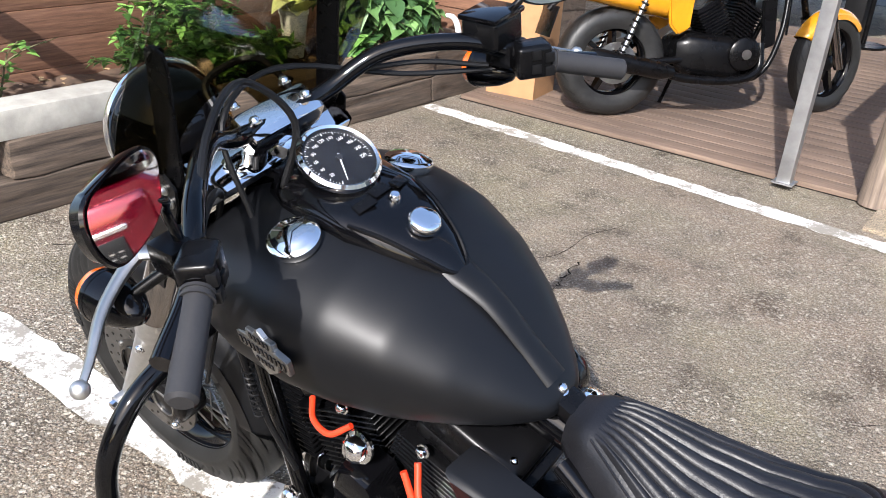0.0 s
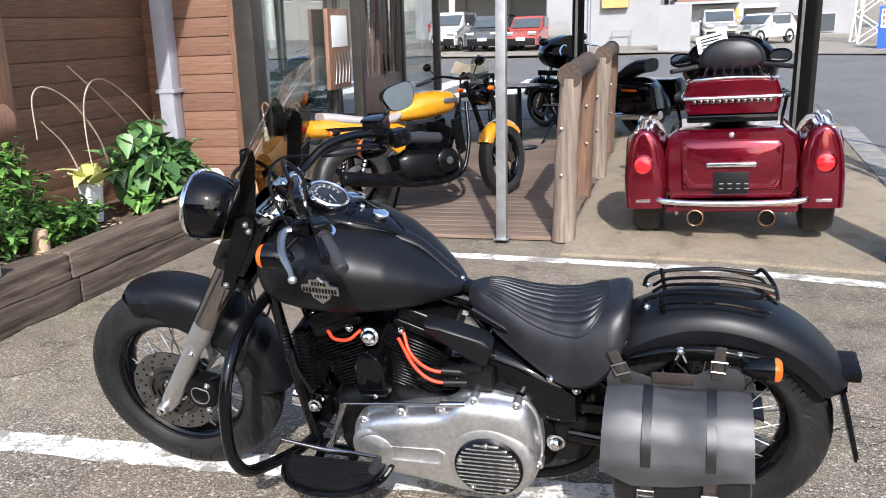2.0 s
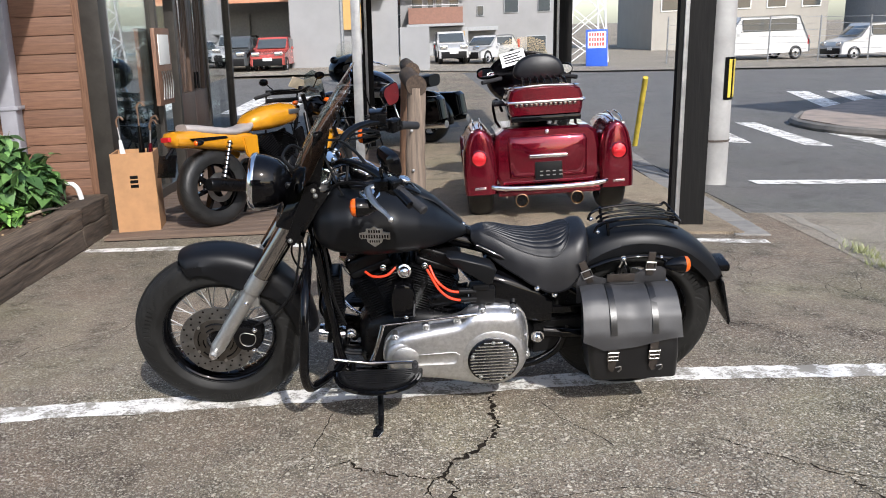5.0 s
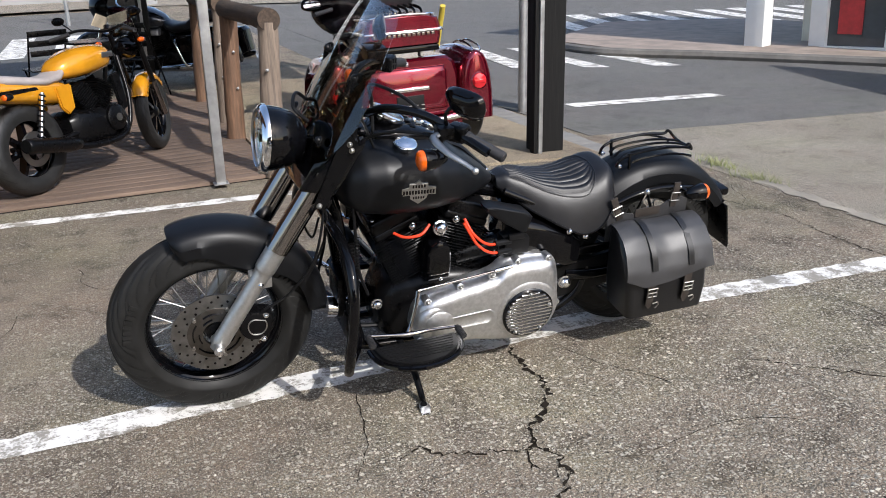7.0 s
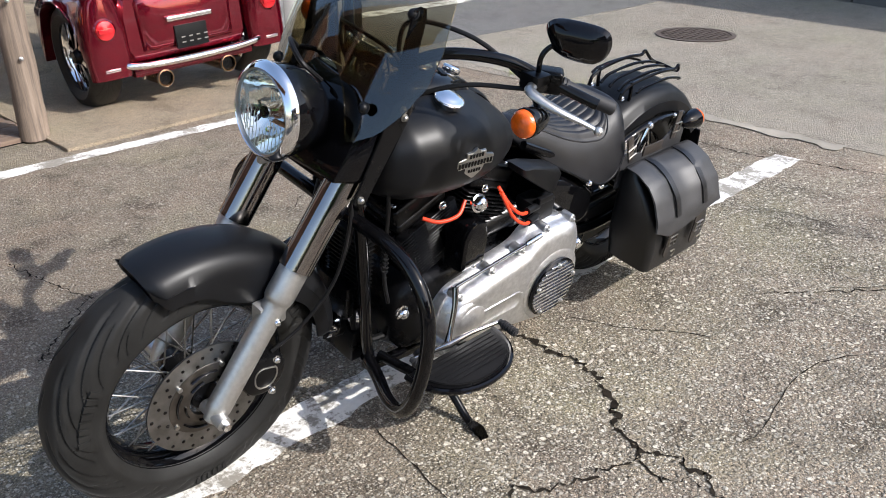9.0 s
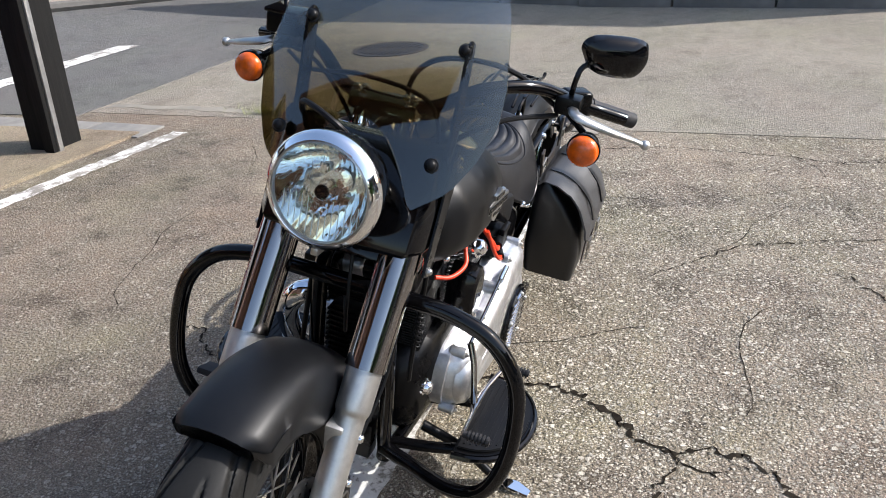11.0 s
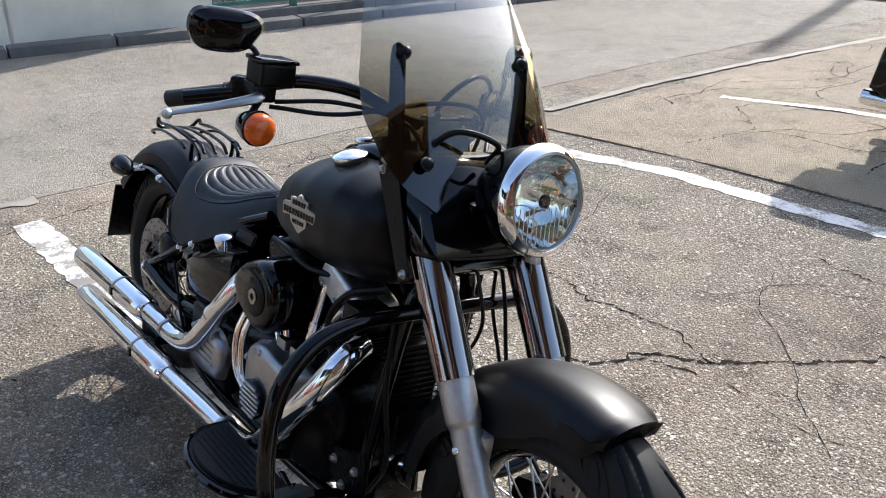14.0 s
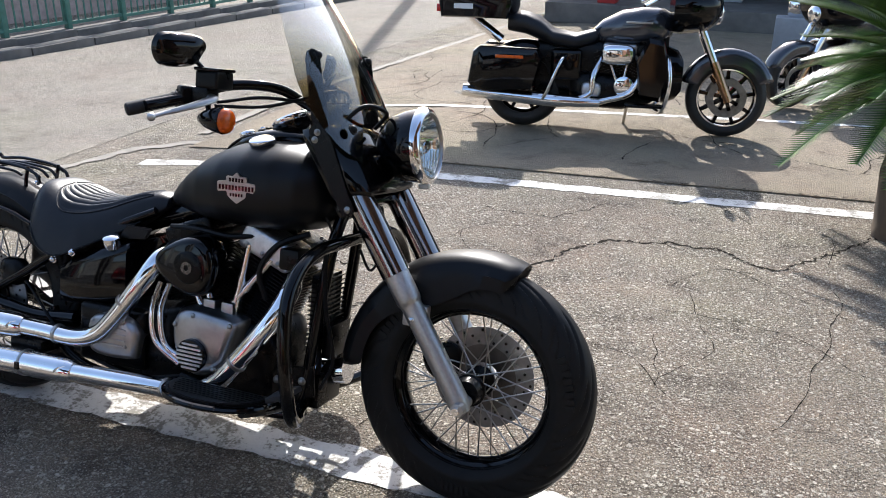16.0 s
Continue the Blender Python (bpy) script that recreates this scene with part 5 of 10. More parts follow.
# footboards: half-round plates on brackets
for s in (-1, 1):
    pts = []
    for k in range(21):
        a = math.pi * k / 20
        pts.append((-0.19 + 0.16 * math.cos(a), 0.255 + 0.15 * math.sin(a) ** 0.8))
    ol = [(u, w * s) for u, w in pts]
    at = Matrix.Translation((0, 0, 0.252)) @ Matrix.Rotation(radians(3 * s), 4, "X")
    fb = part("footboard", plate(ol, 0.016, "z", 0.005), M_SATIN, bike, "half-round black footboard with rubber pad", at)
    part("board_rim", tube([V(u, w, 0.0) for u, w in ol], 0.0085, 8, curve=False), M_GLOSS, fb)
    inner = [(-0.19 + (u + 0.19) * 0.9, (0.262 * s + (w - 0.255 * s) * 0.88)) for u, w in ol]
    part("rubber_pad", plate(inner, 0.008, "z", 0.002, 0.011), M_PLASTIC, fb, "ribbed rubber pad")
    b = bmesh.new()
    for k in range(7):
        w0 = 0.275 + k * 0.014
        h = 0.13 * math.sqrt(max(0.05, 1 - ((w0 - 0.255) / 0.15) ** 2))
        join(b, box(-0.19 - h, -0.19 + h, s * w0 - 0.002, s * w0 + 0.002, 0.014, 0.0172))
    part("pad_ribs", b, M_PLASTIC, fb)
    part("board_bracket", tube([V(-0.3, 0.1 * s, 0.2), V(-0.29, 0.2 * s, 0.215), V(-0.27, 0.3 * s, 0.235)], 0.014, 10, 4), M_SATIN, bike)
    part("board_bracket", tube([V(-0.1, 0.12 * s, 0.19), V(-0.1, 0.2 * s, 0.215), V(-0.11, 0.3 * s, 0.235)], 0.012, 10, 4), M_SATIN, bike)
# engine guard: one loop each side, joined across the front
gl = [V(-0.43, 0.0, 0.69), V(-0.43, 0.12, 0.69), V(-0.425, 0.22, 0.683), V(-0.425, 0.31, 0.65), V(-0.43, 0.372, 0.575), V(-0.44, 0.392, 0.47), V(-0.45, 0.385, 0.36), V(-0.445, 0.345, 0.275), V(-0.42, 0.27, 0.235), V(-0.37, 0.17, 0.215), V(-0.34, 0.09, 0.21)]
for s in (-1, 1):
    part("engine_guard", tube([V(q.x, q.y * s, q.z) for q in gl], 0.0175, 16, 6), M_GLOSS, bike, "gloss black tubular engine guard")
dome_bolt(bike, V(-0.29, -0.15, 0.38), 0.016, (0, -1, 0))
dome_bolt(bike, V(0.43, -0.16, 0.33), 0.02, (0, -1, 0))
part("regulator", box(-0.40, -0.37, -0.06, 0.06, 0.34, 0.44, 0.008), M_SATIN, bike)
part("oil_filter", rod(V(-0.33, 0.0, 0.28), V(-0.43, 0.0, 0.3), 0.038, 20), M_CHROME, bike)
# side stand
part("side_stand", tube([V(-0.2, -0.14, 0.19), V(-0.19, -0.25, 0.15), V(-0.19, -0.35, 0.09), V(-0.2, -0.385, 0.1)], [0.014, 0.012, 0.011, 0.012], 10, 4), M_SATIN, bike, "black side stand")
b = plate([(-0.222, -0.435), (-0.198, -0.44), (-0.178, -0.4), (-0.182, -0.372), (-0.2, -0.36), (-0.216, -0.38)], 0.01, "z", 0.003)
part("stand_foot", b, M_CHROME, bike, at=Matrix.Translation((0, 0, 0.094)) @ Matrix.Rotation(radians(0), 4, "X"))
part("oil_tank", loft([oval(x, w, zt, zb, 32, 0.38) for x, w, zt, zb in ((0.235, 0.1, 0.60, 0.42), (0.25, 0.14, 0.605, 0.4), (0.33, 0.155, 0.585, 0.385), (0.44, 0.158, 0.535, 0.37), (0.485, 0.15, 0.51, 0.37), (0.497, 0.12, 0.5, 0.385))]), M_GLOSS, bike, "gloss black oil tank", angle=50)
part("oil_cap", lathe([(0.024, -0.02), (0.027, 0), (0.026, 0.012), (0.02, 0.017), (0.0001, 0.019)], 28, "z"), M_CHROME, bike, "chrome oil filler cap", Matrix.Translation((0.305, 0.135, 0.594)) @ Matrix.Rotation(radians(-18), 4, "X"))
part("side_panel", plate([(0.18, 0.645), (0.27, 0.645), (0.3, 0.6), (0.2, 0.61)], 0.012, "y", 0.004, 0.11), M_MATTE, bike)
part("transmission", box(0.16, 0.4, 0.03, 0.165, 0.22, 0.4, 0.02, 3), M_SATIN, bike)
gear_o = [(q.x, q.y) for q in smooth_path([V(u, w, 0) for u, w in ((-0.095, 0.01), (-0.085, -0.06), (0.06, -0.07), (0.09, -0.03), (0.085, 0.035), (0.03, 0.06), (-0.06, 0.055), (-0.095, 0.01), (-0.085, -0.06))], 4)[4:-4]]
gear = part("gearbox_cover", loft([[V(0.255 + u * k, d, 0.325 + w * k) for u, w in gear_o] for d, k in ((0.13, 1.0), (0.172, 1.0), (0.182, 0.96), (0.189, 0.9), (0.194, 0.75))]), M_CAST, bike, "cast aluminium gearbox cover", angle=50)

# right side: air cleaner, cam cover, exhausts
ac = part("air_cleaner", loft([[V(-0.012 + (u + 0.0) * k, d, 0.578 + w * k) for u, w in [(0.098 * math.cos(t) * (1.0 + 0.12 * math.cos(t)), 0.082 * math.sin(t) * (1 - 0.25 * math.cos(t))) for t in (2 * math.pi * i / 40 for i in range(40))]] for d, k in ((0.12, 0.9), (0.15, 1.0), (0.19, 1.0), (0.205, 0.96), (0.214, 0.86), (0.217, 0.75))]), M_GLOSS, bike, "teardrop gloss black air cleaner", angle=35)
part("cleaner_disc", lathe([(0.044, 0.214), (0.046, 0.219), (0.042, 0.222), (0.02, 0.2215), (0.0001, 0.221)], 32, "y"), M_SATIN, ac, at=Matrix.Translation((-0.025, 0, 0.578)))
part("cleaner_emblem", lathe([(0.018, 0.221), (0.018, 0.2245), (0.008, 0.2245), (0.008, 0.221)], 24, "y", closed=True), M_DCHROME, ac, at=Matrix.Translation((-0.025, 0, 0.578)))
part("intake", rod(V(-0.03, 0.05, 0.58), V(-0.02, 0.14, 0.58), 0.03, 16), M_SATIN, bike)
cam_o = [(-0.17, 0.42), (-0.15, 0.44), (-0.03, 0.455), (0.035, 0.43), (0.045, 0.36), (0.02, 0.29), (-0.03, 0.255), (-0.09, 0.27), (-0.15, 0.33)]
cam_o = [(q.x, q.y) for q in smooth_path([V(u, w, 0) for u, w in cam_o[-1:] + cam_o + cam_o[:1]], 4)[4:-5]]
cm = part("cam_cover", loft([[V(-0.06 + (u + 0.06) * k, d, 0.36 + (w - 0.36) * k) for u, w in cam_o] for d, k in ((0.12, 1.03), (0.16, 1.03), (0.165, 0.985), (0.176, 0.965), (0.185, 0.92), (0.19, 0.85), (0.193, 0.72))]), M_CAST, bike, "cast aluminium cam cover", angle=50)
tm = part("timer_cover", lathe([(0.048, 0.19), (0.048, 0.204), (0.045, 0.207), (0.0001, 0.207)], 36, "y"), M_GLOSS, cm, "ribbed black timer cover", Matrix.Translation((-0.035, 0, 0.322)))
for k in range(-3, 4):
    z = k * 0.0115
    h = math.sqrt(0.043 ** 2 - z * z)
    part("rib", box(-h, h, 0.2065, 0.2115, z - 0.003, z + 0.003, 0.0012), M_ALU, tm)
for u, w in ((-0.15, 0.425), (-0.03, 0.435), (0.03, 0.4), (-0.1, 0.29)):
    dome_bolt(cm, V(u, 0.185, w), 0.0075, (0, 1, 0), M_STEEL)
for u in (-0.115, -0.055):
    part("tappet_block", box(u - 0.02, u + 0.02, 0.105, 0.155, 0.44, 0.48, 0.006), M_CAST, bike)
ex1 = [V(-0.29, 0.1, 0.56), V(-0.315, 0.16, 0.545), V(-0.29, 0.2, 0.47), V(-0.2, 0.225, 0.34), V(-0.13, 0.23, 0.262), V(-0.04, 0.232, 0.228), V(0.15, 0.235, 0.218), V(0.35, 0.238, 0.208)]
ex2 = [V(0.13, 0.1, 0.585), V(0.12, 0.16, 0.565), V(0.16, 0.19, 0.49), V(0.235, 0.2, 0.385), V(0.295, 0.205, 0.325), V(0.37, 0.21, 0.302), V(0.48, 0.214, 0.304), V(0.56, 0.218, 0.305)]
p1 = part("lower_exhaust", tube(ex1, 0.027, 20, 7), M_CHROME, bike, "chrome lower exhaust pipe")
p2 = part("upper_exhaust", tube(ex2, 0.027, 20, 7), M_CHROME, bike, "chrome upper exhaust pipe")
for parent, a, e in ((p1, V(0.34, 0.238, 0.208), V(0.985, 0.245, 0.188)), (p2, V(0.55, 0.218, 0.305), V(1.055, 0.235, 0.296))):
    d = (e - a).normalized()
    part("muffler", tube([a, a + d * 0.012, a + d * 0.05, e - d * 0.03, e, e - d * 0.01, e - d * 0.08], [0.03, 0.035, 0.039, 0.039, 0.036, 0.03, 0.03], 28, curve=False), M_CHROME, parent, "long chrome muffler")
    c = a + d * 0.18
    part("muffler_band", tube([c, c + d * 0.008], 0.041, 28, curve=False), M_STEEL, parent)
    part("muffler_slot", box(c.x - 0.004, c.x + 0.012, c.y + 0.036, c.y + 0.042, c.z - 0.012, c.z + 0.012, 0.002), M_GLOSS, parent)
part("exhaust_bracket", box(0.5, 0.62, 0.13, 0.21, 0.22, 0.26, 0.006), M_SATIN, bike)
for k in (0, 1):
    part("oil_line", tube([V(0.12 - 0.03 * k, 0.14, 0.5), V(0.13 - 0.03 * k, 0.165, 0.42), V(0.11 - 0.03 * k, 0.17, 0.33), V(0.03, 0.165, 0.275 + 0.02 * k)], 0.0095, 10, 6), M_CHROME, bike)
part("brake_pedal", tube([V(-0.2, 0.2, 0.215), V(-0.3, 0.24, 0.25), V(-0.36, 0.27, 0.3), V(-0.4, 0.3, 0.315)], [0.01, 0.009, 0.009, 0.012], 10, 5), M_CHROME, bike, "chrome brake pedal")
part("pedal_pad", moved(box(-0.03, 0.03, -0.045, 0.045, -0.008, 0.008, 0.005), pose(-0.4, 0.31, 0.318, 0, 20, 0)), M_GRIP, bike)
part("front_hose", tube([V(-0.385, 0.1, 0.66), V(-0.4, 0.105, 0.5), V(-0.43, 0.1, 0.36), V(-0.4, 0.11, 0.27)], 0.006, 8, 5), M_PLASTIC, bike)
part("rear_caliper", blob(0.72, 0.095, 0.43, 0.05, 0.03, 0.045, 14, 0.7), M_SATIN, bike)
part("chain_guard", box(0.45, 0.72, -0.115, -0.095, 0.40, 0.43, 0.006), M_GLOSS, bike)
part("belt", plate([(0.42, 0.22), (0.8, 0.265), (0.86, 0.27), (0.9, 0.33), (0.86, 0.395), (0.8, 0.405), (0.42, 0.36)], 0.024, "y", 0.004, -0.1), M_PLASTIC, bike)
for a, e in ((V(0.755, -0.13, 0.63), V(0.70, -0.13, 0.5)), (V(0.757, -0.13, 0.63), V(0.81, -0.13, 0.5))):
    part("bag_stay", rod(a, e, 0.006, 8), M_CHROME, bike)


part("horn_mount", box(-0.33, -0.27, 0.07, 0.15, 0.6, 0.66, 0.008), M_SATIN, bike)
part("oil_filter_band", rod(V(-0.375, 0.0, 0.289), V(-0.395, 0.0, 0.293), 0.0392, 20), M_SATIN, bike)
for k in (0, 1):
    part("cooler_hose", tube([V(-0.345, 0.03 - 0.06 * k, 0.37), V(-0.36, 0.05 - 0.1 * k, 0.3), V(-0.33, 0.06 - 0.12 * k, 0.24), V(-0.25, 0.07 - 0.14 * k, 0.23)], 0.0085, 8, 5), M_PLASTIC, bike)
    part("cooler_fitting", rod(V(-0.345, 0.03 - 0.06 * k, 0.375), V(-0.346, 0.03 - 0.06 * k, 0.35), 0.012, 6), M_STEEL, bike)
cool_fin = mesh_from("cooler_fin", box(-0.372, -0.322, -0.066, 0.066, 0, 0.0035), M_SATIN)
for k in range(16):
    again("cooler_fin", cool_fin, bike, Matrix.Translation((0, 0, 0.368 + k * 0.0132)))
part("wiring_loom", tube([V(-0.33, 0.09, 0.7), V(-0.25, 0.125, 0.66), V(-0.2, 0.13, 0.58), V(-0.22, 0.12, 0.5)], 0.009, 8, 5), M_PLASTIC, bike)
part("wiring_loom", tube([V(-0.2, 0.11, 0.68), V(-0.1, 0.13, 0.665), V(0.02, 0.12, 0.67), V(0.12, 0.1, 0.66)], 0.008, 8, 5), M_PLASTIC, bike)
part("front_motor_mount", plate([(-0.37, 0.33), (-0.25, 0.3), (-0.22, 0.24), (-0.3, 0.2), (-0.38, 0.24)], 0.012, "y", 0.003, 0.098), M_SATIN, bike)
for p in ((-0.34, 0.28), (-0.26, 0.27), (-0.3, 0.225)):
    dome_bolt(bike, V(p[0], 0.105, p[1]), 0.009, (0, 1, 0), M_STEEL)
part("rear_master_cylinder", rod(V(-0.1, 0.165, 0.225), V(0.02, 0.165, 0.24), 0.016, 12), M_SATIN, bike)
part("brake_line", tube([V(0.02, 0.165, 0.24), V(0.2, 0.17, 0.21), V(0.45, 0.15, 0.26), V(0.66, 0.11, 0.41)], 0.0045, 6, 6), M_PLASTIC, bike)
for u, w in ((0.2, 0.3), (0.33, 0.3), (0.32, 0.36), (0.21, 0.37)):
    dome_bolt(bike, V(u, 0.19, w), 0.006, (0, 1, 0), M_STEEL)
# ribs of the gearbox cover and heat shield clamps on the pipes
for k in range(4):
    part("gear_rib", box(0.2, 0.31, 0.1905, 0.197, 0.295 + k * 0.017, 0.301 + k * 0.017, 0.002), M_CAST, gear)
for q, d in ((V(-0.2, 0.225, 0.34), V(0.6, 0, -0.8)), (V(0.02, 0.233, 0.224), V(1, 0, -0.02)), (V(0.2, 0.195, 0.437), V(0.5, 0, -0.85)), (V(0.43, 0.212, 0.303), V(1, 0, 0))):
    d = d.normalized()
    part("pipe_clamp", tube([q - d * 0.005, q + d * 0.005], 0.0295, 20, curve=False), M_STEEL, bike)


# ---- leather saddlebag on the left of the cruiser ----
BIKE = pose(0, CONTACT_Y, 0, LEAN, 0, 0)
bag = thing("saddlebag", BIKE @ Matrix.Translation((0.575, 0, 0.61)) @ Matrix.Diagonal((0.96, 1, 0.915, 1)) @ Matrix.Translation((-0.575, 0, -0.61)), "black leather saddlebag with buckled straps hung beside the rear wheel", "bag")
rings = []
for z, x0, x1, y0, y1 in ((0.185, 0.63, 0.94, -0.19, -0.32), (0.195, 0.612, 0.953, -0.175, -0.335), (0.3, 0.598, 0.952, -0.165, -0.34), (0.4, 0.592, 0.947, -0.165, -0.326), (0.47, 0.59, 0.943, -0.165, -0.28), (0.52, 0.592, 0.94, -0.165, -0.238), (0.543, 0.6, 0.93, -0.168, -0.225)):
    r = 0.025
    ring = []
    for cx_, cy_, a0 in ((x1 - r, y0 - r, 0), (x0 + r, y0 - r, 90), (x0 + r, y1 + r, 180), (x1 - r, y1 + r, 270)):
        for k in range(5):
            a = radians(a0 + 22.5 * k)
            ring.append(V(cx_ + r * math.cos(a), cy_ + r * math.sin(a), z))
    rings.append(ring)
part("body", loft(rings), M_BAG, bag, "soft black leather bag body", angle=50)
# back plate with scalloped top edge
bp = [(0.575, 0.46), (0.572, 0.57), (0.585, 0.592), (0.62, 0.595), (0.66, 0.578), (0.7, 0.566), (0.77, 0.57), (0.81, 0.59), (0.84, 0.61), (0.9, 0.615), (0.925, 0.6), (0.93, 0.47)]
part("back_plate", plate(bp, 0.007, "y", 0.002, -0.168), M_FLAP, bag, "scalloped leather back plate")
# flap folded over the top and front
NXf, NTf = 24, 20
b = bmesh.new()
rows_ = []
for k in range(NTf + 1):
    t = k / NTf
    row = []
    for i in range(NXf + 1):
        u = i / NXf
        x = 0.573 + 0.372 * u
        drop = 0.345 - 0.0 + (0.065 * (u - 0.22) if u > 0.22 else 0.22 * (0.22 - u)) 
        path_z = [0.535, 0.555, 0.552, 0.528, 0.482, 0.42, drop]
        path_y = [-0.172, -0.188, -0.228, -0.276, -0.32, -0.345, -0.353]
        s = t * 6
        j = min(5, int(s))
        f = s - j
        puff = 0.006 * math.sin(u * math.pi * 3.0 + 0.8) * math.sin(math.pi * t) + 0.005 * noise.noise(V(u * 4, t * 5, 3.0))
        row.append(b.verts.new(V(x + 0.012 * (1 - t) * (0.5 - u) + 0.014 * t * (u - 0.5), path_y[j] * (1 - f) + path_y[j + 1] * f - puff, path_z[j] * (1 - f) + path_z[j + 1] * f + 0.004 * math.sin(u * 9) + puff * 0.4)))
    rows_.append(row)
for k in range(NTf):
    for i in range(NXf):
        b.faces.new((rows_[k][i], rows_[k][i + 1], rows_[k + 1][i + 1], rows_[k + 1][i]))
ext = bmesh.ops.extrude_face_region(b, geom=b.faces[:])
bmesh.ops.translate(b, verts=[v for v in ext["geom"] if isinstance(v, bmesh.types.BMVert)], vec=V(0, -0.005, 0.003))
part("flap", b, M_FLAP, bag, "smooth worn leather flap, its base colour paler for the sheen", angle=60)
for xx in (0.685, 0.845):
    up_path = [V(xx, -0.19, 0.562), V(xx, -0.236, 0.558), V(xx, -0.286, 0.53), V(xx, -0.331, 0.48), V(xx, -0.354, 0.42)]
    b = bmesh.new()
    path = smooth_path(up_path, 6)
    rings_to(b, [[q + V(dx, o, o * -0.5) for dx, o in ((-0.012, 0), (0.012, 0), (0.012, -0.004), (-0.012, -0.004))] for q in path])
    part("strap", b, M_BAG, bag, "narrow black leather strap")
    lowz = 0.345 + (0.03 if xx > 0.8 else 0.0)
    b = bmesh.new()
    rings_to(b, [[V(xx + dx * w, -0.3475 - 0.004 * k2, z) for dx, k2 in ((-1, 0), (1, 0), (1, 1), (-1, 1))] for z, w in ((lowz + 0.03, 0.016), (0.3, 0.016), (0.265, 0.016), (0.245, 0.004))])
    part("strap_end", b, M_STRAP, bag, "brown leather strap end")
    bk = bmesh.new()
    cxk, czk = xx, 0.325
    tube([V(cxk - 0.02, -0.36, czk - 0.018), V(cxk + 0.02, -0.36, czk - 0.018), V(cxk + 0.02, -0.36, czk + 0.018), V(cxk - 0.02, -0.36, czk + 0.018), V(cxk - 0.02, -0.36, czk - 0.018)], 0.0032, 6, bm=bk, curve=False)
    rod(V(cxk - 0.019, -0.361, czk), V(cxk + 0.019, -0.361, czk), 0.0026, 6, bm=bk)
    rod(V(cxk, -0.362, czk), V(cxk, -0.364, czk - 0.02), 0.0022, 6, bm=bk)
    part("buckle", bk, M_BRASS, bag, "tarnished nickel roller buckle")
    part("clip", tube([V(xx + 0.012, -0.358, 0.27), V(xx + 0.03, -0.36, 0.275), V(xx + 0.034, -0.36, 0.262), V(xx + 0.022, -0.36, 0.25)], 0.003, 6, 4), M_BRASS, bag)
part("leather_patch", box(0.69, 0.8, -0.176, -0.17, 0.556, 0.592, 0.003), M_STRAP, bag, "brown leather patch")
for xx, zz, tilt in ((0.61, 0.6, -22), (0.86, 0.625, 4)):
    m = pose(xx, -0.172, zz, 0, tilt, 0)
    part("hanging_strap", moved(box(-0.014, 0.014, -0.004, 0.003, -0.045, 0.06, 0.002), m), M_STRAP, bag, "brown hanging strap")
    bk = bmesh.new()
    tube([m @ V(-0.019, -0.007, -0.017), m @ V(0.019, -0.007, -0.017), m @ V(0.019, -0.007, 0.017), m @ V(-0.019, -0.007, 0.017), m @ V(-0.019, -0.007, -0.017)], 0.003, 6, bm=bk, curve=False)
    part("buckle", bk, M_BRASS, bag, "tarnished nickel buckle")


# ---- ground ----
def ground_z(x, y):
    """The lot lies level about the cruiser and falls gently to the road; far off it follows the true level."""
    z = -0.045 * min(max(x - 1.0, 0.0), 5.0) - 0.021 * max(0.0, x - 6.0)
    z += 0.016 * max(0.0, y - 6.0) + 0.016 * min(0.0, y + 5.0) - 0.021 * min(0.0, x + 4.0)
    return z


def spread(near, far, step, grow=1.35):
    a = [0.0]
    d = step
    while a[-1] < far:
        a.append(a[-1] + d)
        if a[-1] > near:
            d *= grow
    return a


def sheet(x_list, y_list, up=0.0, inside=None):
    b = bmesh.new()
    grid = [[b.verts.new(V(x, y, ground_z(x, y) + up)) for x in x_list] for y in y_list]
    for j in range(len(y_list) - 1):
        for i in range(len(x_list) - 1):
            b.faces.new((grid[j][i], grid[j][i + 1], grid[j + 1][i + 1], grid[j + 1][i]))
    return b


ax = spread(9, 900, 0.25)
axis_list = sorted({round(-v, 4) for v in ax} | {round(v, 4) for v in ax})
tagged(part("ground", sheet(axis_list, axis_list), M_ASPH), "cracked light grey-brown asphalt of a parking lot", "ground", kind="structure")


def strip(points, width, up, rough=0.012, step=0.05, seed=1, sides=True):
    """A flat band on the ground along a line, with ragged edges."""
    rnd = random.Random(seed)
    b = bmesh.new()
    p = [Vector((*q, 0)) for q in points]
    rows2 = []
    for i in range(len(p) - 1):
        d = p[i + 1] - p[i]
        n = max(1, int(d.length / step))
        perp = V(-d.y, d.x, 0).normalized()
        for k in range(n + (1 if i == len(p) - 2 else 0)):
            q = p[i] + d * (k / n)
            w = width[0] + (width[1] - width[0]) * 0.5 if isinstance(width, tuple) else width
            l, r = q + perp * (w / 2 + rnd.uniform(-rough, rough)), q - perp * (w / 2 + rnd.uniform(-rough, rough))
            rows2.append([b.verts.new(V(v.x, v.y, ground_z(v.x, v.y) + up)) for v in (l, q, r)])
    for a, c in zip(rows2, rows2[1:]):
        for k in range(2):
            b.faces.new((a[k], a[k + 1], c[k + 1], c[k]))
    return b


def paint(name, pts, width, label, seed, up=0.003, rough=0.01):
    return tagged(part(name, strip(pts, width, up, rough, seed=seed), M_LINE), label, "road marking", "parking lines", "structure")


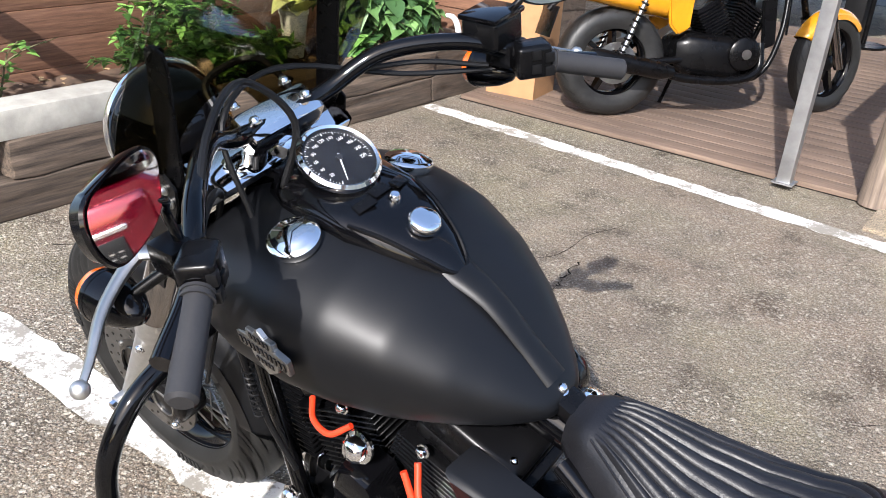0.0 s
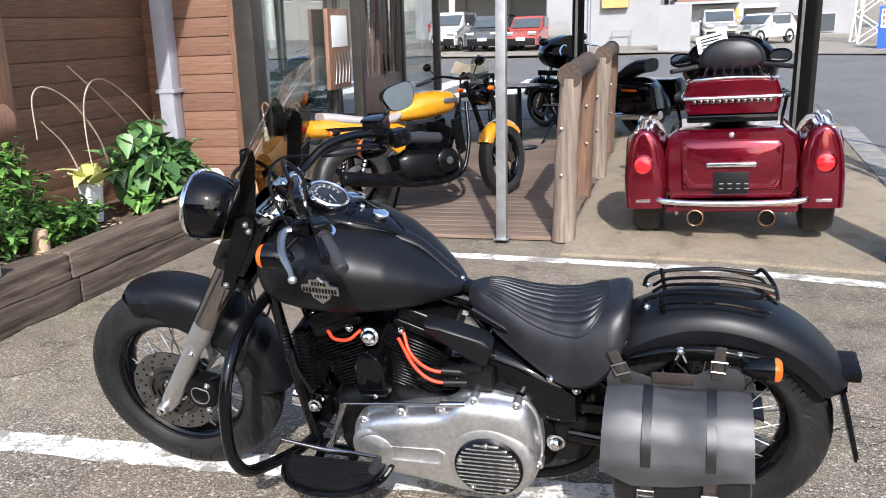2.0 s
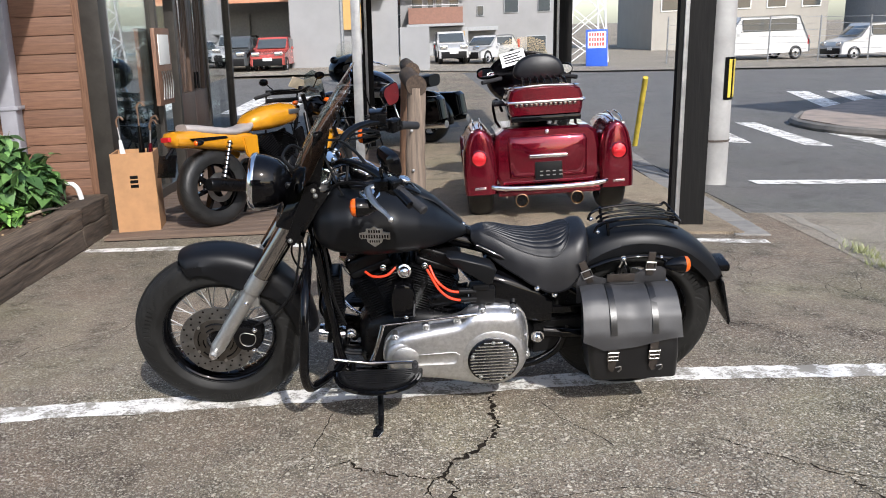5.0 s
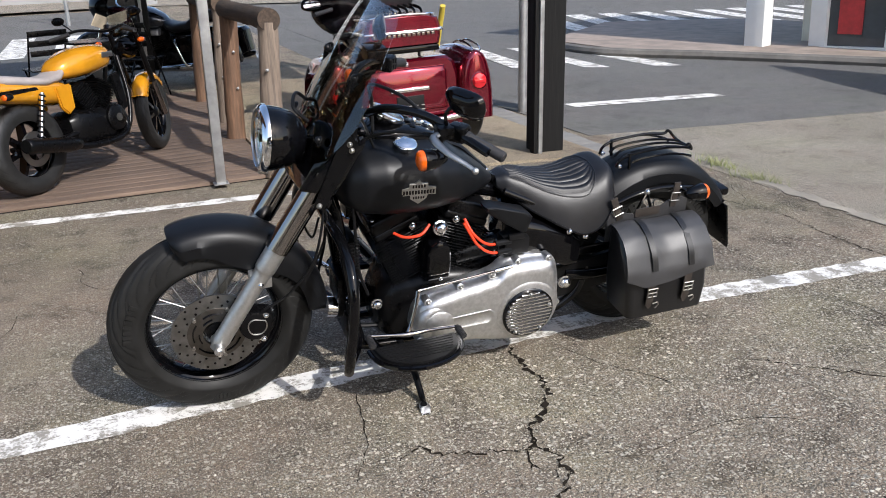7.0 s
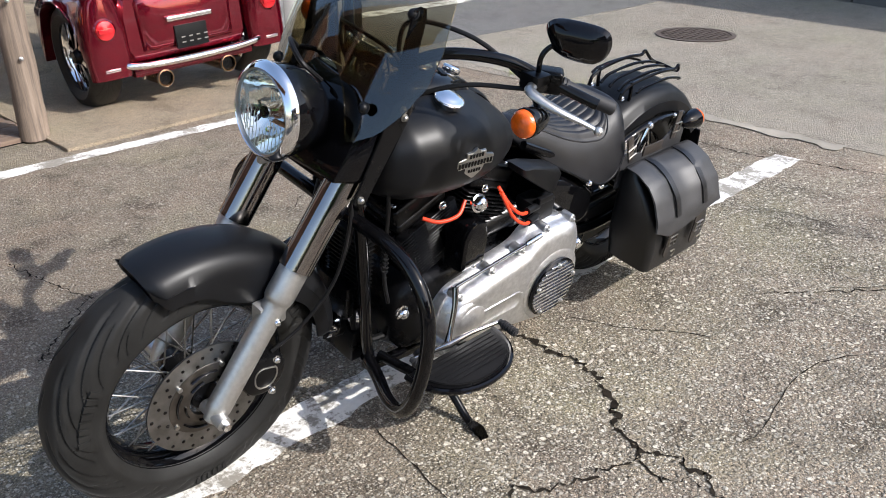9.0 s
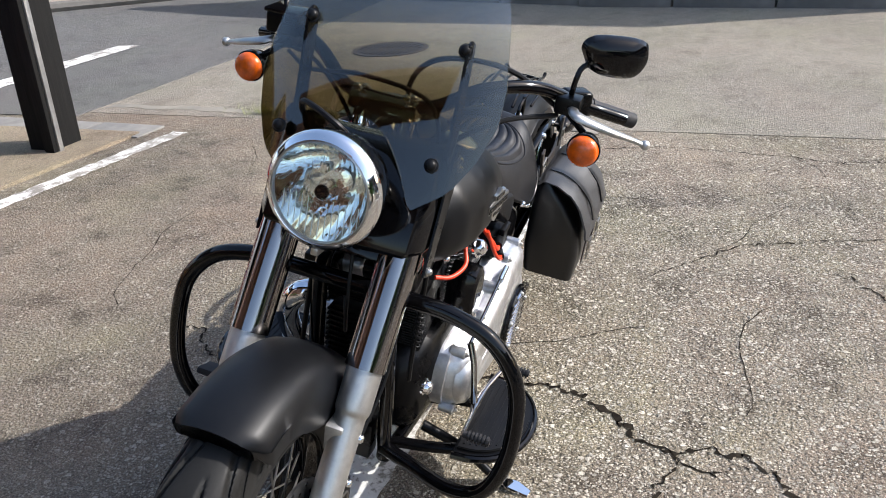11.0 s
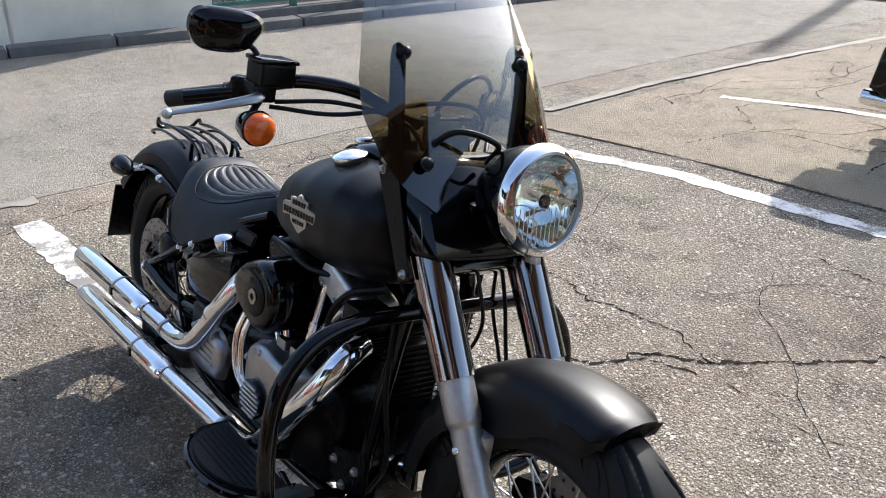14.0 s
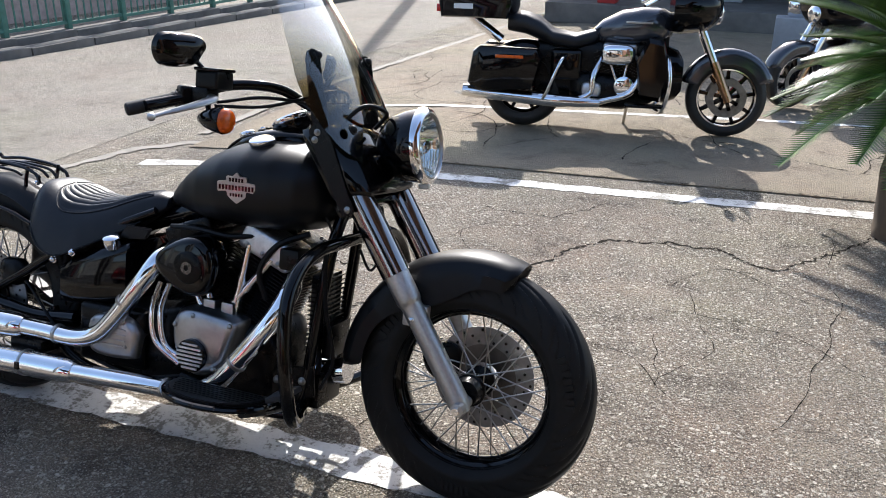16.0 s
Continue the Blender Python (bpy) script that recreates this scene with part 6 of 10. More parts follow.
paint("parking_line", [(-2.46, 0.02), (-1.5, 0.04), (0.0, 0.07), (1.2, 0.1), (2.52, 0.13)], 0.14, "worn white parking line under the black cruiser", 3)
paint("parking_line", [(-2.44, 2.98), (-0.3, 2.8), (1.5, 2.64), (2.5, 2.56)], 0.115, "worn white parking line before the wooden deck", 4)
paint("parking_line", [(2.28, -2.36), (0.94, -2.62), (-0.57, -2.76), (-2.4, -2.96)], 0.115, "worn white parking line beside the concrete bay", 5)
paint("parking_line", [(1.75, -4.2), (0.64, -4.48), (-1.41, -4.9), (-2.0, -5.0), (-4.0, -5.4)], 0.07, "worn white parking line behind the touring motorcycle", 6, up=0.0105)

# cracks: narrow dirt-filled breaks that wander
CRACKS = [[(0.26, -0.02), (0.25, -0.13), (0.25, -0.28), (0.22, -0.4), (0.13, -0.52), (0.06, -0.59), (0.03, -0.67), (0.08, -0.76), (0.06, -0.84), (-0.02, -0.93), (-0.1, -1.02), (-0.11, -1.12), (-0.18, -1.18), (-0.3, -1.25), (-0.42, -1.42), (-0.55, -1.58), (-0.67, -1.85), (-0.82, -2.03), (-1.12, -2.11), (-1.33, -2.12), (-1.49, -1.97), (-1.62, -1.95), (-1.76, -2.15), (-2.09, -2.64)],
          [(0.04, -0.67), (-0.02, -0.71), (-0.04, -0.78), (0.01, -0.86)],
          [(-0.1, -1.02), (-0.14, -1.11), (-0.31, -1.16)],
          [(0.02, -0.68), (-0.03, -0.69), (-0.1, -0.64), (-0.21, -0.62), (-0.3, -0.54), (-0.38, -0.58)],
          [(1.16, -1.16), (1.03, -1.22), (0.85, -1.32), (0.63, -1.32), (0.47, -1.32), (0.27, -1.26), (0.17, -1.31), (0.05, -1.31), (-0.1, -1.33), (-0.3, -1.25)],
          [(-0.1, -2.27), (-0.24, -2.23), (-0.49, -2.24), (-0.72, -2.58)],
          [(0.32, 1.0), (0.31, 0.92), (0.19, 0.81), (0.05, 0.6)],
          [(1.0, -0.5), (1.35, -0.8), (1.5, -1.3), (1.8, -1.7), (2.3, -1.9)],
          [(2.35, 1.6), (2.5, 1.0), (2.42, 0.3), (2.6, -0.4), (2.45, -1.2), (2.55, -1.9)],
          [(0.42, -2.93), (-0.6, -3.02), (-2.1, -3.17), (-4, -3.35)], [(0.42, -2.93), (1.4, -2.83), (2.2, -2.75)],
          [(1.2, -3.1), (1.1, -3.6), (1.5, -4.0), (1.4, -4.6)], [(0.2, -3.4), (-0.1, -3.8), (0.1, -4.4)], [(2.0, -4.6), (1.5, -5.2), (1.6, -6.0)],
          [(1.0, 0.55), (1.4, 0.75), (1.8, 0.7)], [(-0.9, 0.9), (-0.6, 1.2), (-0.7, 1.7)]]
for i, pts in enumerate(CRACKS):
    rnd = random.Random(40 + i)
    fine = []
    for a, c in zip(pts, pts[1:]):
        n = max(2, int(math.dist(a, c) / 0.018))
        drift = V(rnd.gauss(0, 0.012), rnd.gauss(0, 0.012), 0)
        for k in range(n):
            t = k / n
            sw = math.sin(math.pi * t)
            fine.append((a[0] + (c[0] - a[0]) * t + drift.x * sw + rnd.gauss(0, 0.008), a[1] + (c[1] - a[1]) * t + drift.y * sw + rnd.gauss(0, 0.008)))
    fine.append(pts[-1])
    wd = 0.0105 if i == 0 else 0.005
    tagged(part("ground_crack", strip(fine, wd, 0.0115 if i > 8 else 0.002, wd * 0.95, 0.012, seed=i), M_CRACK), "dark dirt-filled crack in the asphalt", "crack", kind="structure")

# paler concrete bay, concrete strip by the deck, road patch
def tiled_sheet(name, x0, x1, y0, y1, up, mat, label, cat, nx=12, ny=12, skew=0.0):
    xs_ = [x0 + (x1 - x0) * i / nx for i in range(nx + 1)]
    b = bmesh.new()
    g = [[b.verts.new(V(x, y0 + (y1 - y0) * j / ny + skew * (x - x0), 0)) for x in xs_] for j in range(ny + 1)]
    for row in g:
        for v in row:
            v.co.z = ground_z(v.co.x, v.co.y) + up
    for j in range(ny):
        for i in range(nx):
            b.faces.new((g[j][i], g[j][i + 1], g[j + 1][i + 1], g[j + 1][i]))
    r = bmesh.ops.extrude_face_region(b, geom=b.faces[:])
    bmesh.ops.translate(b, verts=[v for v in r["geom"] if isinstance(v, bmesh.types.BMVert)], vec=V(0, 0, -0.05 - up))
    return tagged(part(name, b, mat, angle=30), label, cat, kind="structure")


tiled_sheet("concrete_bay", -6.0, 2.2, -14.0, -3.53, 0.008, M_CONC, "cracked beige concrete bay beside the asphalt", "pavement", skew=0.094)
tiled_sheet("concrete_strip", 0.03, 2.42, 2.9, 9.5, 0.02, M_CONC, "pale concrete strip under the red trike", "pavement", skew=-0.04)
tiled_sheet("lane", 2.88, 9.2, -22.0, 3.6, 0.003, M_LANE, "smooth pale asphalt lane beside the lot", "road", 20, 40)
tiled_sheet("road", 2.75, 60, 3.6, 60, 0.006, M_ROAD, "grey asphalt street behind the lot", "road", 30, 30)
tiled_sheet("street", -60, 2.74, 10.2, 26, 0.006, M_ROAD, "grey asphalt cross street", "road", 30, 20)

def stripes(name, cells, label):
    for i, q in enumerate(cells):
        b = bmesh.new()
        b.faces.new([b.verts.new(V(x, y, ground_z(x, y) + 0.014)) for x, y in q])
        tagged(part(name, b, M_LINE, smooth=False), label, "road marking", "crossing stripes", "structure")


paint("stop_line", [(3.42, 5.12), (5.37, 5.2)], 0.25, "white stop line on the street", 9, up=0.014)
stripes("crossing_stripe", [[(4.6 + i * 0.8, 11.0 - i * 0.2), (4.3 + i * 1.0, 8.3 - i * 0.28), (4.65 + i * 1.0, 8.2 - i * 0.28), (4.95 + i * 0.8, 11.0 - i * 0.2)] for i in range(3)], "white zebra crossing stripe on the street")
stripes("crossing_stripe", [[(x, 13.5), (x + 0.45, 13.5), (x + 0.45, 17.5), (x, 17.5)] for x in [-9 + 0.9 * i for i in range(9)]], "white zebra crossing stripe on the street")
stripes("crossing_stripe", [[(8 + 0.9 * i, 13.0 - 0.1 * i), (8.5 + 0.9 * i, 13.0 - 0.1 * i), (9.5 + 0.9 * i, 17 - 0.1 * i), (9.0 + 0.9 * i, 17 - 0.1 * i)] for i in range(9)], "white zebra crossing stripe on the street")

mh = thing("manhole_cover", pose(5.25, 2.28, ground_z(5.25, 2.28) + 0.008, 0, 2, 0), "round dark iron manhole cover in the asphalt", "manhole cover", kind="structure")
M_IRON = plain("rusty_iron", (0.085, 0.065, 0.055), 0.7, 0.3, var=0.4, scale=30, bump=0.6, fine=60)
part("iron_rim", lathe([(0.34, 0.0), (0.34, 0.006), (0.3, 0.006), (0.3, 0.0)], 40, "z", closed=True), M_IRON, mh)
b = lathe([(0.295, 0.004), (0.0001, 0.004)], 40, "z")
for i in range(-5, 6):
    for j in range(-5, 6):
        if math.hypot(i, j) * 0.052 < 0.27:
            join(b, box(i * 0.052 - 0.016, i * 0.052 + 0.016, j * 0.052 - 0.016, j * 0.052 + 0.016, 0.003, 0.0085))
part("lid", b, M_IRON, mh)

# drain gutter by the concrete strip
for k in range(14):
    y = 3.0 + k * 0.5
    x = 2.48 + 0.02 * k
    tagged(part("gutter_cover", moved(box(-0.13, 0.13, -0.245, 0.245, -0.06, 0.012, 0.006), pose(x, y, ground_z(x, y), 0, 2, -3)), plain("gutter_concrete", (0.2, 0.19, 0.175), 0.9, bump=0.5) if k == 0 else bpy.data.materials["gutter_concrete"]),
           "grey concrete gutter cover along the strip", "gutter cover", "gutter covers", "structure")


# ---- house with brown boards, planter and shop front ----
def up(bm):
    """True plumb leans a hair against the sloping lot."""
    for v in bm.verts:
        v.co.x += 0.021 * v.co.z
        v.co.y -= 0.016 * v.co.z
    return bm


M_BOARD = wood_mat("red_brown_boards", (0.085, 0.04, 0.025), (0.27, 0.14, 0.083), 0.6, 1, 0.3)
M_BOARDX = wood_mat("red_brown_boards_x", (0.085, 0.04, 0.025), (0.27, 0.14, 0.083), 0.6, 0, 0.3)
M_TRIM = wood_mat("brown_trim", (0.09, 0.045, 0.028), (0.27, 0.145, 0.088), 0.55, 2, 0.2)
M_SLEEPER = wood_mat("old_sleeper", (0.016, 0.012, 0.009), (0.15, 0.108, 0.076), 0.85, 1, 0.8, 4)
M_DECK = wood_mat("worn_deck", (0.075, 0.05, 0.036), (0.2, 0.14, 0.103), 0.8, 0, 0.35, 3)
M_LOG = wood_mat("weathered_log", (0.07, 0.052, 0.04), (0.3, 0.23, 0.175), 0.8, 2, 0.3, 3)
M_LOGB = wood_mat("brown_log", (0.055, 0.03, 0.018), (0.21, 0.115, 0.065), 0.75, 2, 0.4, 3)
M_DPOST = wood_mat("dark_timber", (0.005, 0.005, 0.005), (0.017, 0.016, 0.015), 0.85, 2, 0.35, 5)
M_BARK = wood_mat("dark_bark", (0.018, 0.012, 0.009), (0.1, 0.065, 0.042), 0.85, 1, 0.6, 3)
M_DPOST.node_tree.nodes["Principled BSDF"].inputs["Specular IOR Level"].default_value = 0.2
M_GALV = plain("galvanised_steel", (0.36, 0.36, 0.36), 0.45, 0.8, var=0.2, scale=12, bump=0.2)
M_PVC = plain("grey_downpipe", (0.3, 0.3, 0.33), 0.45, var=0.1, bump=0.05)
M_SOIL = plain("planter_soil", (0.09, 0.055, 0.035), 0.95, var=0.5, scale=18, bump=1.0, fine=60)
M_DKFRAME = plain("dark_bronze_frame", (0.05, 0.045, 0.04), 0.4, 0.5, var=0.2, bump=0.1)
M_CARD = plain("tan_cardboard", (0.36, 0.19, 0.085), 0.8, var=0.15, bump=0.2)
M_SHOPWALL = plain("shop_plaster", (0.35, 0.33, 0.3), 0.8, var=0.1)

wl = thing("wall_west", pose(0, 0, 0), "wall of red-brown stained lap boards", "wall", kind="structure")
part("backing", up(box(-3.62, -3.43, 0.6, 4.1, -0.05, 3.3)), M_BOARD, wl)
wboard = mesh_from("board", box(-0.012, 0.012, -1.66, 1.66, -0.07, 0.07, 0.004), M_BOARD)
for k in range(22):
    z = 0.08 + k * 0.143
    again("board", wboard, wl, pose(-3.418 + 0.021 * z, 2.27, z, 0, 3, 0))
ws = thing("wall_south", pose(0, 0, 0), "short wall of red-brown stained lap boards", "wall", kind="structure")
part("backing", up(box(-3.43, -2.56, 3.86, 4.02, -0.05, 3.3)), M_BOARDX, ws)
sboard = mesh_from("board", box(-0.42, 0.42, -0.012, 0.012, -0.07, 0.07, 0.004), M_BOARDX)
for k in range(22):
    z = 0.06 + k * 0.143
    again("board", sboard, ws, pose(-3.0 + 0.021 * z, 3.848 - 0.016 * z, z, -3, 0, 0))
tagged(part("corner_trim", up(box(-2.63, -2.53, 3.78, 3.9, -0.04, 3.3, 0.008)), M_TRIM), "brown timber corner board", "trim", kind="structure")
dp = thing("downpipe", pose(0, 0, 0), "square grey downpipe on the board wall", "downpipe")
part("pipe", up(box(-3.25, -3.12, 3.71, 3.83, 0.1, 3.3, 0.012)), M_PVC, dp)
for z in (1.0, 2.3):
    part("pipe_clip", up(box(-3.27, -3.10, 3.70, 3.84, z, z + 0.03, 0.004)), M_PVC, dp)

# bay window over the planter, with a log sill
w1 = thing("window_1", pose(0, 0, 0), "timber window frame with a thick rounded log sill", "window", kind="structure")
part("sill_bearer", up(box(-3.43, -2.6, 0.5, 0.56, 0.88, 0.96)), M_TRIM, w1)
for d in ((-2.58, -2.5, 1.2, 1.33, 1.05, 2.9), (-2.58, -2.51, 0.2, 1.2, 2.82, 2.9)):
    part("window_frame", up(box(*d, 0.01)), M_TRIM, w1)
# Unseen slab past the wall's end, added to cast the wall's diagonal shade.
tagged(part("eaves_canopy", up(box(-3.5, -2.46, -1.3, 2.45, 2.9, 3.0)), M_TRIM), "unseen brown slab added above the planter to shade the board wall", "roof", kind="structure")
sill = tube([V(-2.54, 0.28, 1.045), V(-2.54, 0.7, 1.04), V(-2.54, 1.25, 1.045)], [0.1, 0.105, 0.1], 20, 8)
for v in sill.verts:
    v.co += noise.noise_vector(v.co * 5) * 0.006
part("window_sill", up(sill), M_TRIM, w1, "thick rounded log sill")

# planter of old railway sleepers
pl = thing("planter", pose(0, 0, 0), "long planter of weathered railway sleepers filled with soil", "planter")
rnd = random.Random(5)
for course in range(2):
    y = 0.2 + 0.3 * course
    while y < 3.55:
        ln = min(rnd.uniform(1.0, 1.6), 3.62 - y)
        if ln > 0.15:
            b = box(-2.66, -2.47 + rnd.uniform(-0.012, 0.012), y + 0.006, y + ln - 0.006, 0.0 + course * 0.152, 0.148 + course * 0.152, 0.012, 2)
            bmesh.ops.subdivide_edges(b, edges=[e for e in b.edges if e.calc_length() > 0.05], cuts=9, use_grid_fill=True)
            for v in b.verts:
                q = V(v.co.x, v.co.y * 0.35, v.co.z)
                v.co += noise.noise_vector(v.co * 5) * 0.01 + noise.noise_vector(q * 28) * 0.007
                gouge = noise.noise(V(v.co.x * 9, v.co.y * 3, v.co.z * 14 + course * 7))
                if gouge > 0.28:
                    v.co.x -= 0.05 * (gouge - 0.28)
            part("sleeper", b, M_SLEEPER, pl)
        y += ln
part("sleeper", box(-3.4, -2.48, 3.58, 3.74, 0.0, 0.3, 0.012), M_SLEEPER, pl)
b = bmesh.new()
g = [[b.verts.new(V(-3.42 + 0.78 * i / 16, 0.25 + 3.35 * j / 80, 0.245 + 0.03 * noise.noise(V(i * 0.5, j * 0.3, 0)))) for i in range(17)] for j in range(81)]
for j in range(80):
    for i in range(16):
        b.faces.new((g[j][i], g[j][i + 1], g[j + 1][i + 1], g[j + 1][i]))
part("soil", b, M_SOIL, pl, "dry brown soil")


def leaf_mat(name, dark, light, rough=0.45):
    m, nt, b = nodes_of(name)
    geo = add(nt, "ShaderNodeNewGeometry")
    n = noise_tex(nt, 35, 3)
    c = ramp(nt, geo.outputs["Random Per Island"], [(0.0, dark), (0.75, light), (1.0, tuple(min(1, v * 1.5) for v in light))])
    c2 = mix_col(nt, math_node(nt, "MULTIPLY", n.outputs["Fac"], 0.4), c.outputs[0], dark)
    nt.links.new(c2, b.inputs["Base Color"])
    b.inputs["Roughness"].default_value = rough
    b.inputs["Transmission Weight"].default_value = 0.0
    b.inputs["Subsurface Weight"].default_value = 0.0
    bump_to(nt, b, n.outputs["Fac"], 0.3, 0.003)
    return m


M_IVY = leaf_mat("ivy_leaf", (0.026, 0.07, 0.022), (0.13, 0.25, 0.075), 0.45)
M_FINE = leaf_mat("fine_leaf", (0.04, 0.11, 0.022), (0.19, 0.36, 0.075), 0.45)
M_HOSTA = leaf_mat("pale_leaf", (0.4, 0.42, 0.1), (0.68, 0.66, 0.28))
M_STEM = plain("plant_stem", (0.12, 0.11, 0.05), 0.8)
M_TWIG = plain("dry_twig", (0.36, 0.29, 0.21), 0.9, var=0.3)
M_DRYLEAF = leaf_mat("dry_leaf", (0.25, 0.16, 0.08), (0.45, 0.33, 0.18), 0.8)


def leaf(bm, p, d, size, wide=0.8, droop=0.25, lobes=False):
    """One bent leaf with a midrib, from its stalk end p along d."""
    d = d.normalized()
    side = d.cross(V(0, 0, 1))
    side = side.normalized() if side.length > 0.05 else V(1, 0, 0)
    nrm = side.cross(d).normalized()
    prof = [(0, 0.04), (0.18, 0.42), (0.38, 0.5), (0.62, 0.38), (0.85, 0.16), (1, 0.0)] if not lobes else [(-0.08, 0.12), (0.02, 0.42), (0.22, 0.55), (0.45, 0.47), (0.72, 0.22), (1, 0.0)]
    mid, l, r = [], [], []
    for t, w in prof:
        c = p + d * (t * size) - V(0, 0, 1) * (droop * size * t * t)
        mid.append(bm.verts.new(c))
        if w > 0.001:
            l.append(bm.verts.new(c + side * (w * wide * size) + nrm * (0.18 * w * size)))
            r.append(bm.verts.new(c - side * (w * wide * size) + nrm * (0.18 * w * size)))
    for i in range(len(l) - 1):
        bm.faces.new((mid[i], mid[i + 1], l[i + 1], l[i]))
        bm.faces.new((mid[i + 1], mid[i], r[i], r[i + 1]))
    bm.faces.new((mid[-2], mid[-1], l[-1]))
    bm.faces.new((mid[-1], mid[-2], r[-1]))


def shrub(name, c, spread_, height, n, size, mat, label, seed, lobes=False, wide=0.8, stems=12, hang=0.0):
    rnd = random.Random(seed)
    t = thing(name, pose(*c), label, "plant", "planter plants")
    sb, lb = bmesh.new(), bmesh.new()
    for s in range(stems):
        a = rnd.uniform(0, 6.283)
        rad = rnd.uniform(0.1, 1.0)
        base = V(rnd.uniform(-0.3, 0.3) * spread_[0], rnd.uniform(-0.3, 0.3) * spread_[1], 0)
        tip = V(math.cos(a) * spread_[0] * rad, math.sin(a) * spread_[1] * rad, height * rnd.uniform(0.35, 1.0) * (1.1 - 0.4 * rad))
        mid = base.lerp(tip, 0.5) + V(0, 0, height * 0.18)
        path = smooth_path([base, mid, tip], 6)
        tube([base, mid, tip], [0.006, 0.004, 0.002], 5, 4, sb)
        for k in range(n):
            u = rnd.uniform(0.15, 1.0)
            p = path[min(len(path) - 1, int(u * (len(path) - 1)))] + V(rnd.gauss(0, 0.012), rnd.gauss(0, 0.012), rnd.gauss(0, 0.012))
            d = V(rnd.gauss(0, 1), rnd.gauss(0, 1), rnd.uniform(-0.3, 0.8) - hang * rnd.uniform(0.3, 1.6))
            leaf(lb, p, d, size * rnd.uniform(0.6, 1.25), wide, rnd.uniform(0.05, 0.5), lobes)
    part("stem_tangle", sb, M_STEM, t)
    lv = part("leaves", lb, mat, t)
    lv["kind"] = "stuff"
    return t


shrub("ivy_bush", (-2.98, 3.08, 0.25), (0.33, 0.5), 0.68, 15, 0.135, M_IVY, "dark green ivy bush with broad glossy leaves in the planter", 11, True, 0.8, 34, 0.9)
shrub("ivy_bush", (-2.84, 2.74, 0.26), (0.14, 0.14), 0.2, 9, 0.09, M_FINE, "low yellow-green ivy sprig on the planter soil", 12, True, 0.85, 8, 0.3)
shrub("leafy_shrub", (-3.02, 1.78, 0.25), (0.33, 0.42), 0.7, 30, 0.075, M_FINE, "bright green shrub with small pointed leaves", 13, False, 0.55, 30)
shrub("leafy_shrub", (-2.84, 2.08, 0.25), (0.2, 0.25), 0.25, 26, 0.075, M_FINE, "low bushy green shrub beside the white pot", 16, False, 0.6, 24)
shrub("leafy_shrub", (-2.8, 1.35, 0.25), (0.24, 0.3), 0.45, 28, 0.065, M_FINE, "low bright green shrub in the planter", 14, False, 0.55, 20)
shrub("leafy_shrub", (-3.1, 0.7, 0.25), (0.3, 0.45), 0.38, 20, 0.055, M_FINE, "sparse green shrub in the planter", 15, False, 0.6, 18)
shrub("ivy_bush", (-2.8, 3.3, 0.26), (0.17, 0.26), 0.42, 13, 0.12, M_IVY, "spreading dark green ivy trailing over the planter edge", 17, True, 0.8, 20, 0.8)
shrub("leafy_shrub", (-2.78, 1.72, 0.25), (0.2, 0.34), 0.36, 28, 0.075, M_FINE, "dense bright green shrub at the planter edge", 18, False, 0.6, 24)
# pale potted plant
pp = thing("potted_plant", pose(-3.0, 2.45, 0.26), "pale yellow broad-leaved plant in a white pot", "plant", "planter plants")
part("pot", lathe([(0.055, 0), (0.078, 0.235), (0.084, 0.24), (0.084, 0.262), (0.076, 0.262), (0.072, 0.23), (0.0001, 0.23)], 24, "z"), M_WHITE, pp, "white plastic pot")
lb = bmesh.new()
rnd = random.Random(8)
for k in range(9):
    a = k * 0.7
    leaf(lb, V(0.02 * math.cos(a), 0.02 * math.sin(a), 0.22 + 0.02 * (k % 4)), V(math.cos(a), math.sin(a), rnd.uniform(0.6, 1.9)), rnd.uniform(0.2, 0.31), 0.55, rnd.uniform(0.2, 0.7))
part("leaves", lb, M_HOSTA, pp)
for i, (pts, lbl) in enumerate((([V(-3.05, 3.3, 0.4), V(-3.05, 3.1, 0.73), V(-3.06, 2.85, 0.98), V(-3.05, 2.46, 1.27)], ""), ([V(-3.05, 3.55, 0.5), V(-3.05, 3.25, 0.86), V(-3.06, 2.95, 1.1), V(-3.05, 2.71, 1.17), V(-3.04, 2.56, 1.05), V(-3.03, 2.52, 0.77), V(-3.02, 2.56, 0.4)], ""), ([V(-3.04, 2.72, 0.6), V(-3.05, 2.66, 0.8), V(-3.05, 2.45, 1.04), V(-3.05, 2.22, 1.155), V(-3.05, 2.1, 1.1), V(-3.04, 2.08, 0.85)], ""), ([V(-3.0, 2.45, 0.4), V(-3.05, 2.35, 0.75), V(-3.05, 2.15, 0.95)], ""))):
    tagged(part("bare_vine", tube(pts, [0.007, 0.006, 0.0055, 0.004], 6, 8), M_TWIG), "bare dry vine arching over the planter", "vine", "bare vines")
for i, (x, y, ln, az) in enumerate(((-2.78, 0.9, 0.5, 80), (-2.72, 1.2, 0.35, 100), (-2.9, 0.5, 0.5, 70), (-2.75, 3.1, 0.3, 60))):
    tagged(part("dry_stick", moved(tube([V(0, -ln / 2, 0), V(0.03, 0, 0.02), V(0, ln / 2, 0)], [0.012, 0.011, 0.007], 7, 5), pose(x, y, 0.285, 0, 0, az - 90)), M_TWIG), "dry stick lying on the planter soil", "stick", "dry sticks")
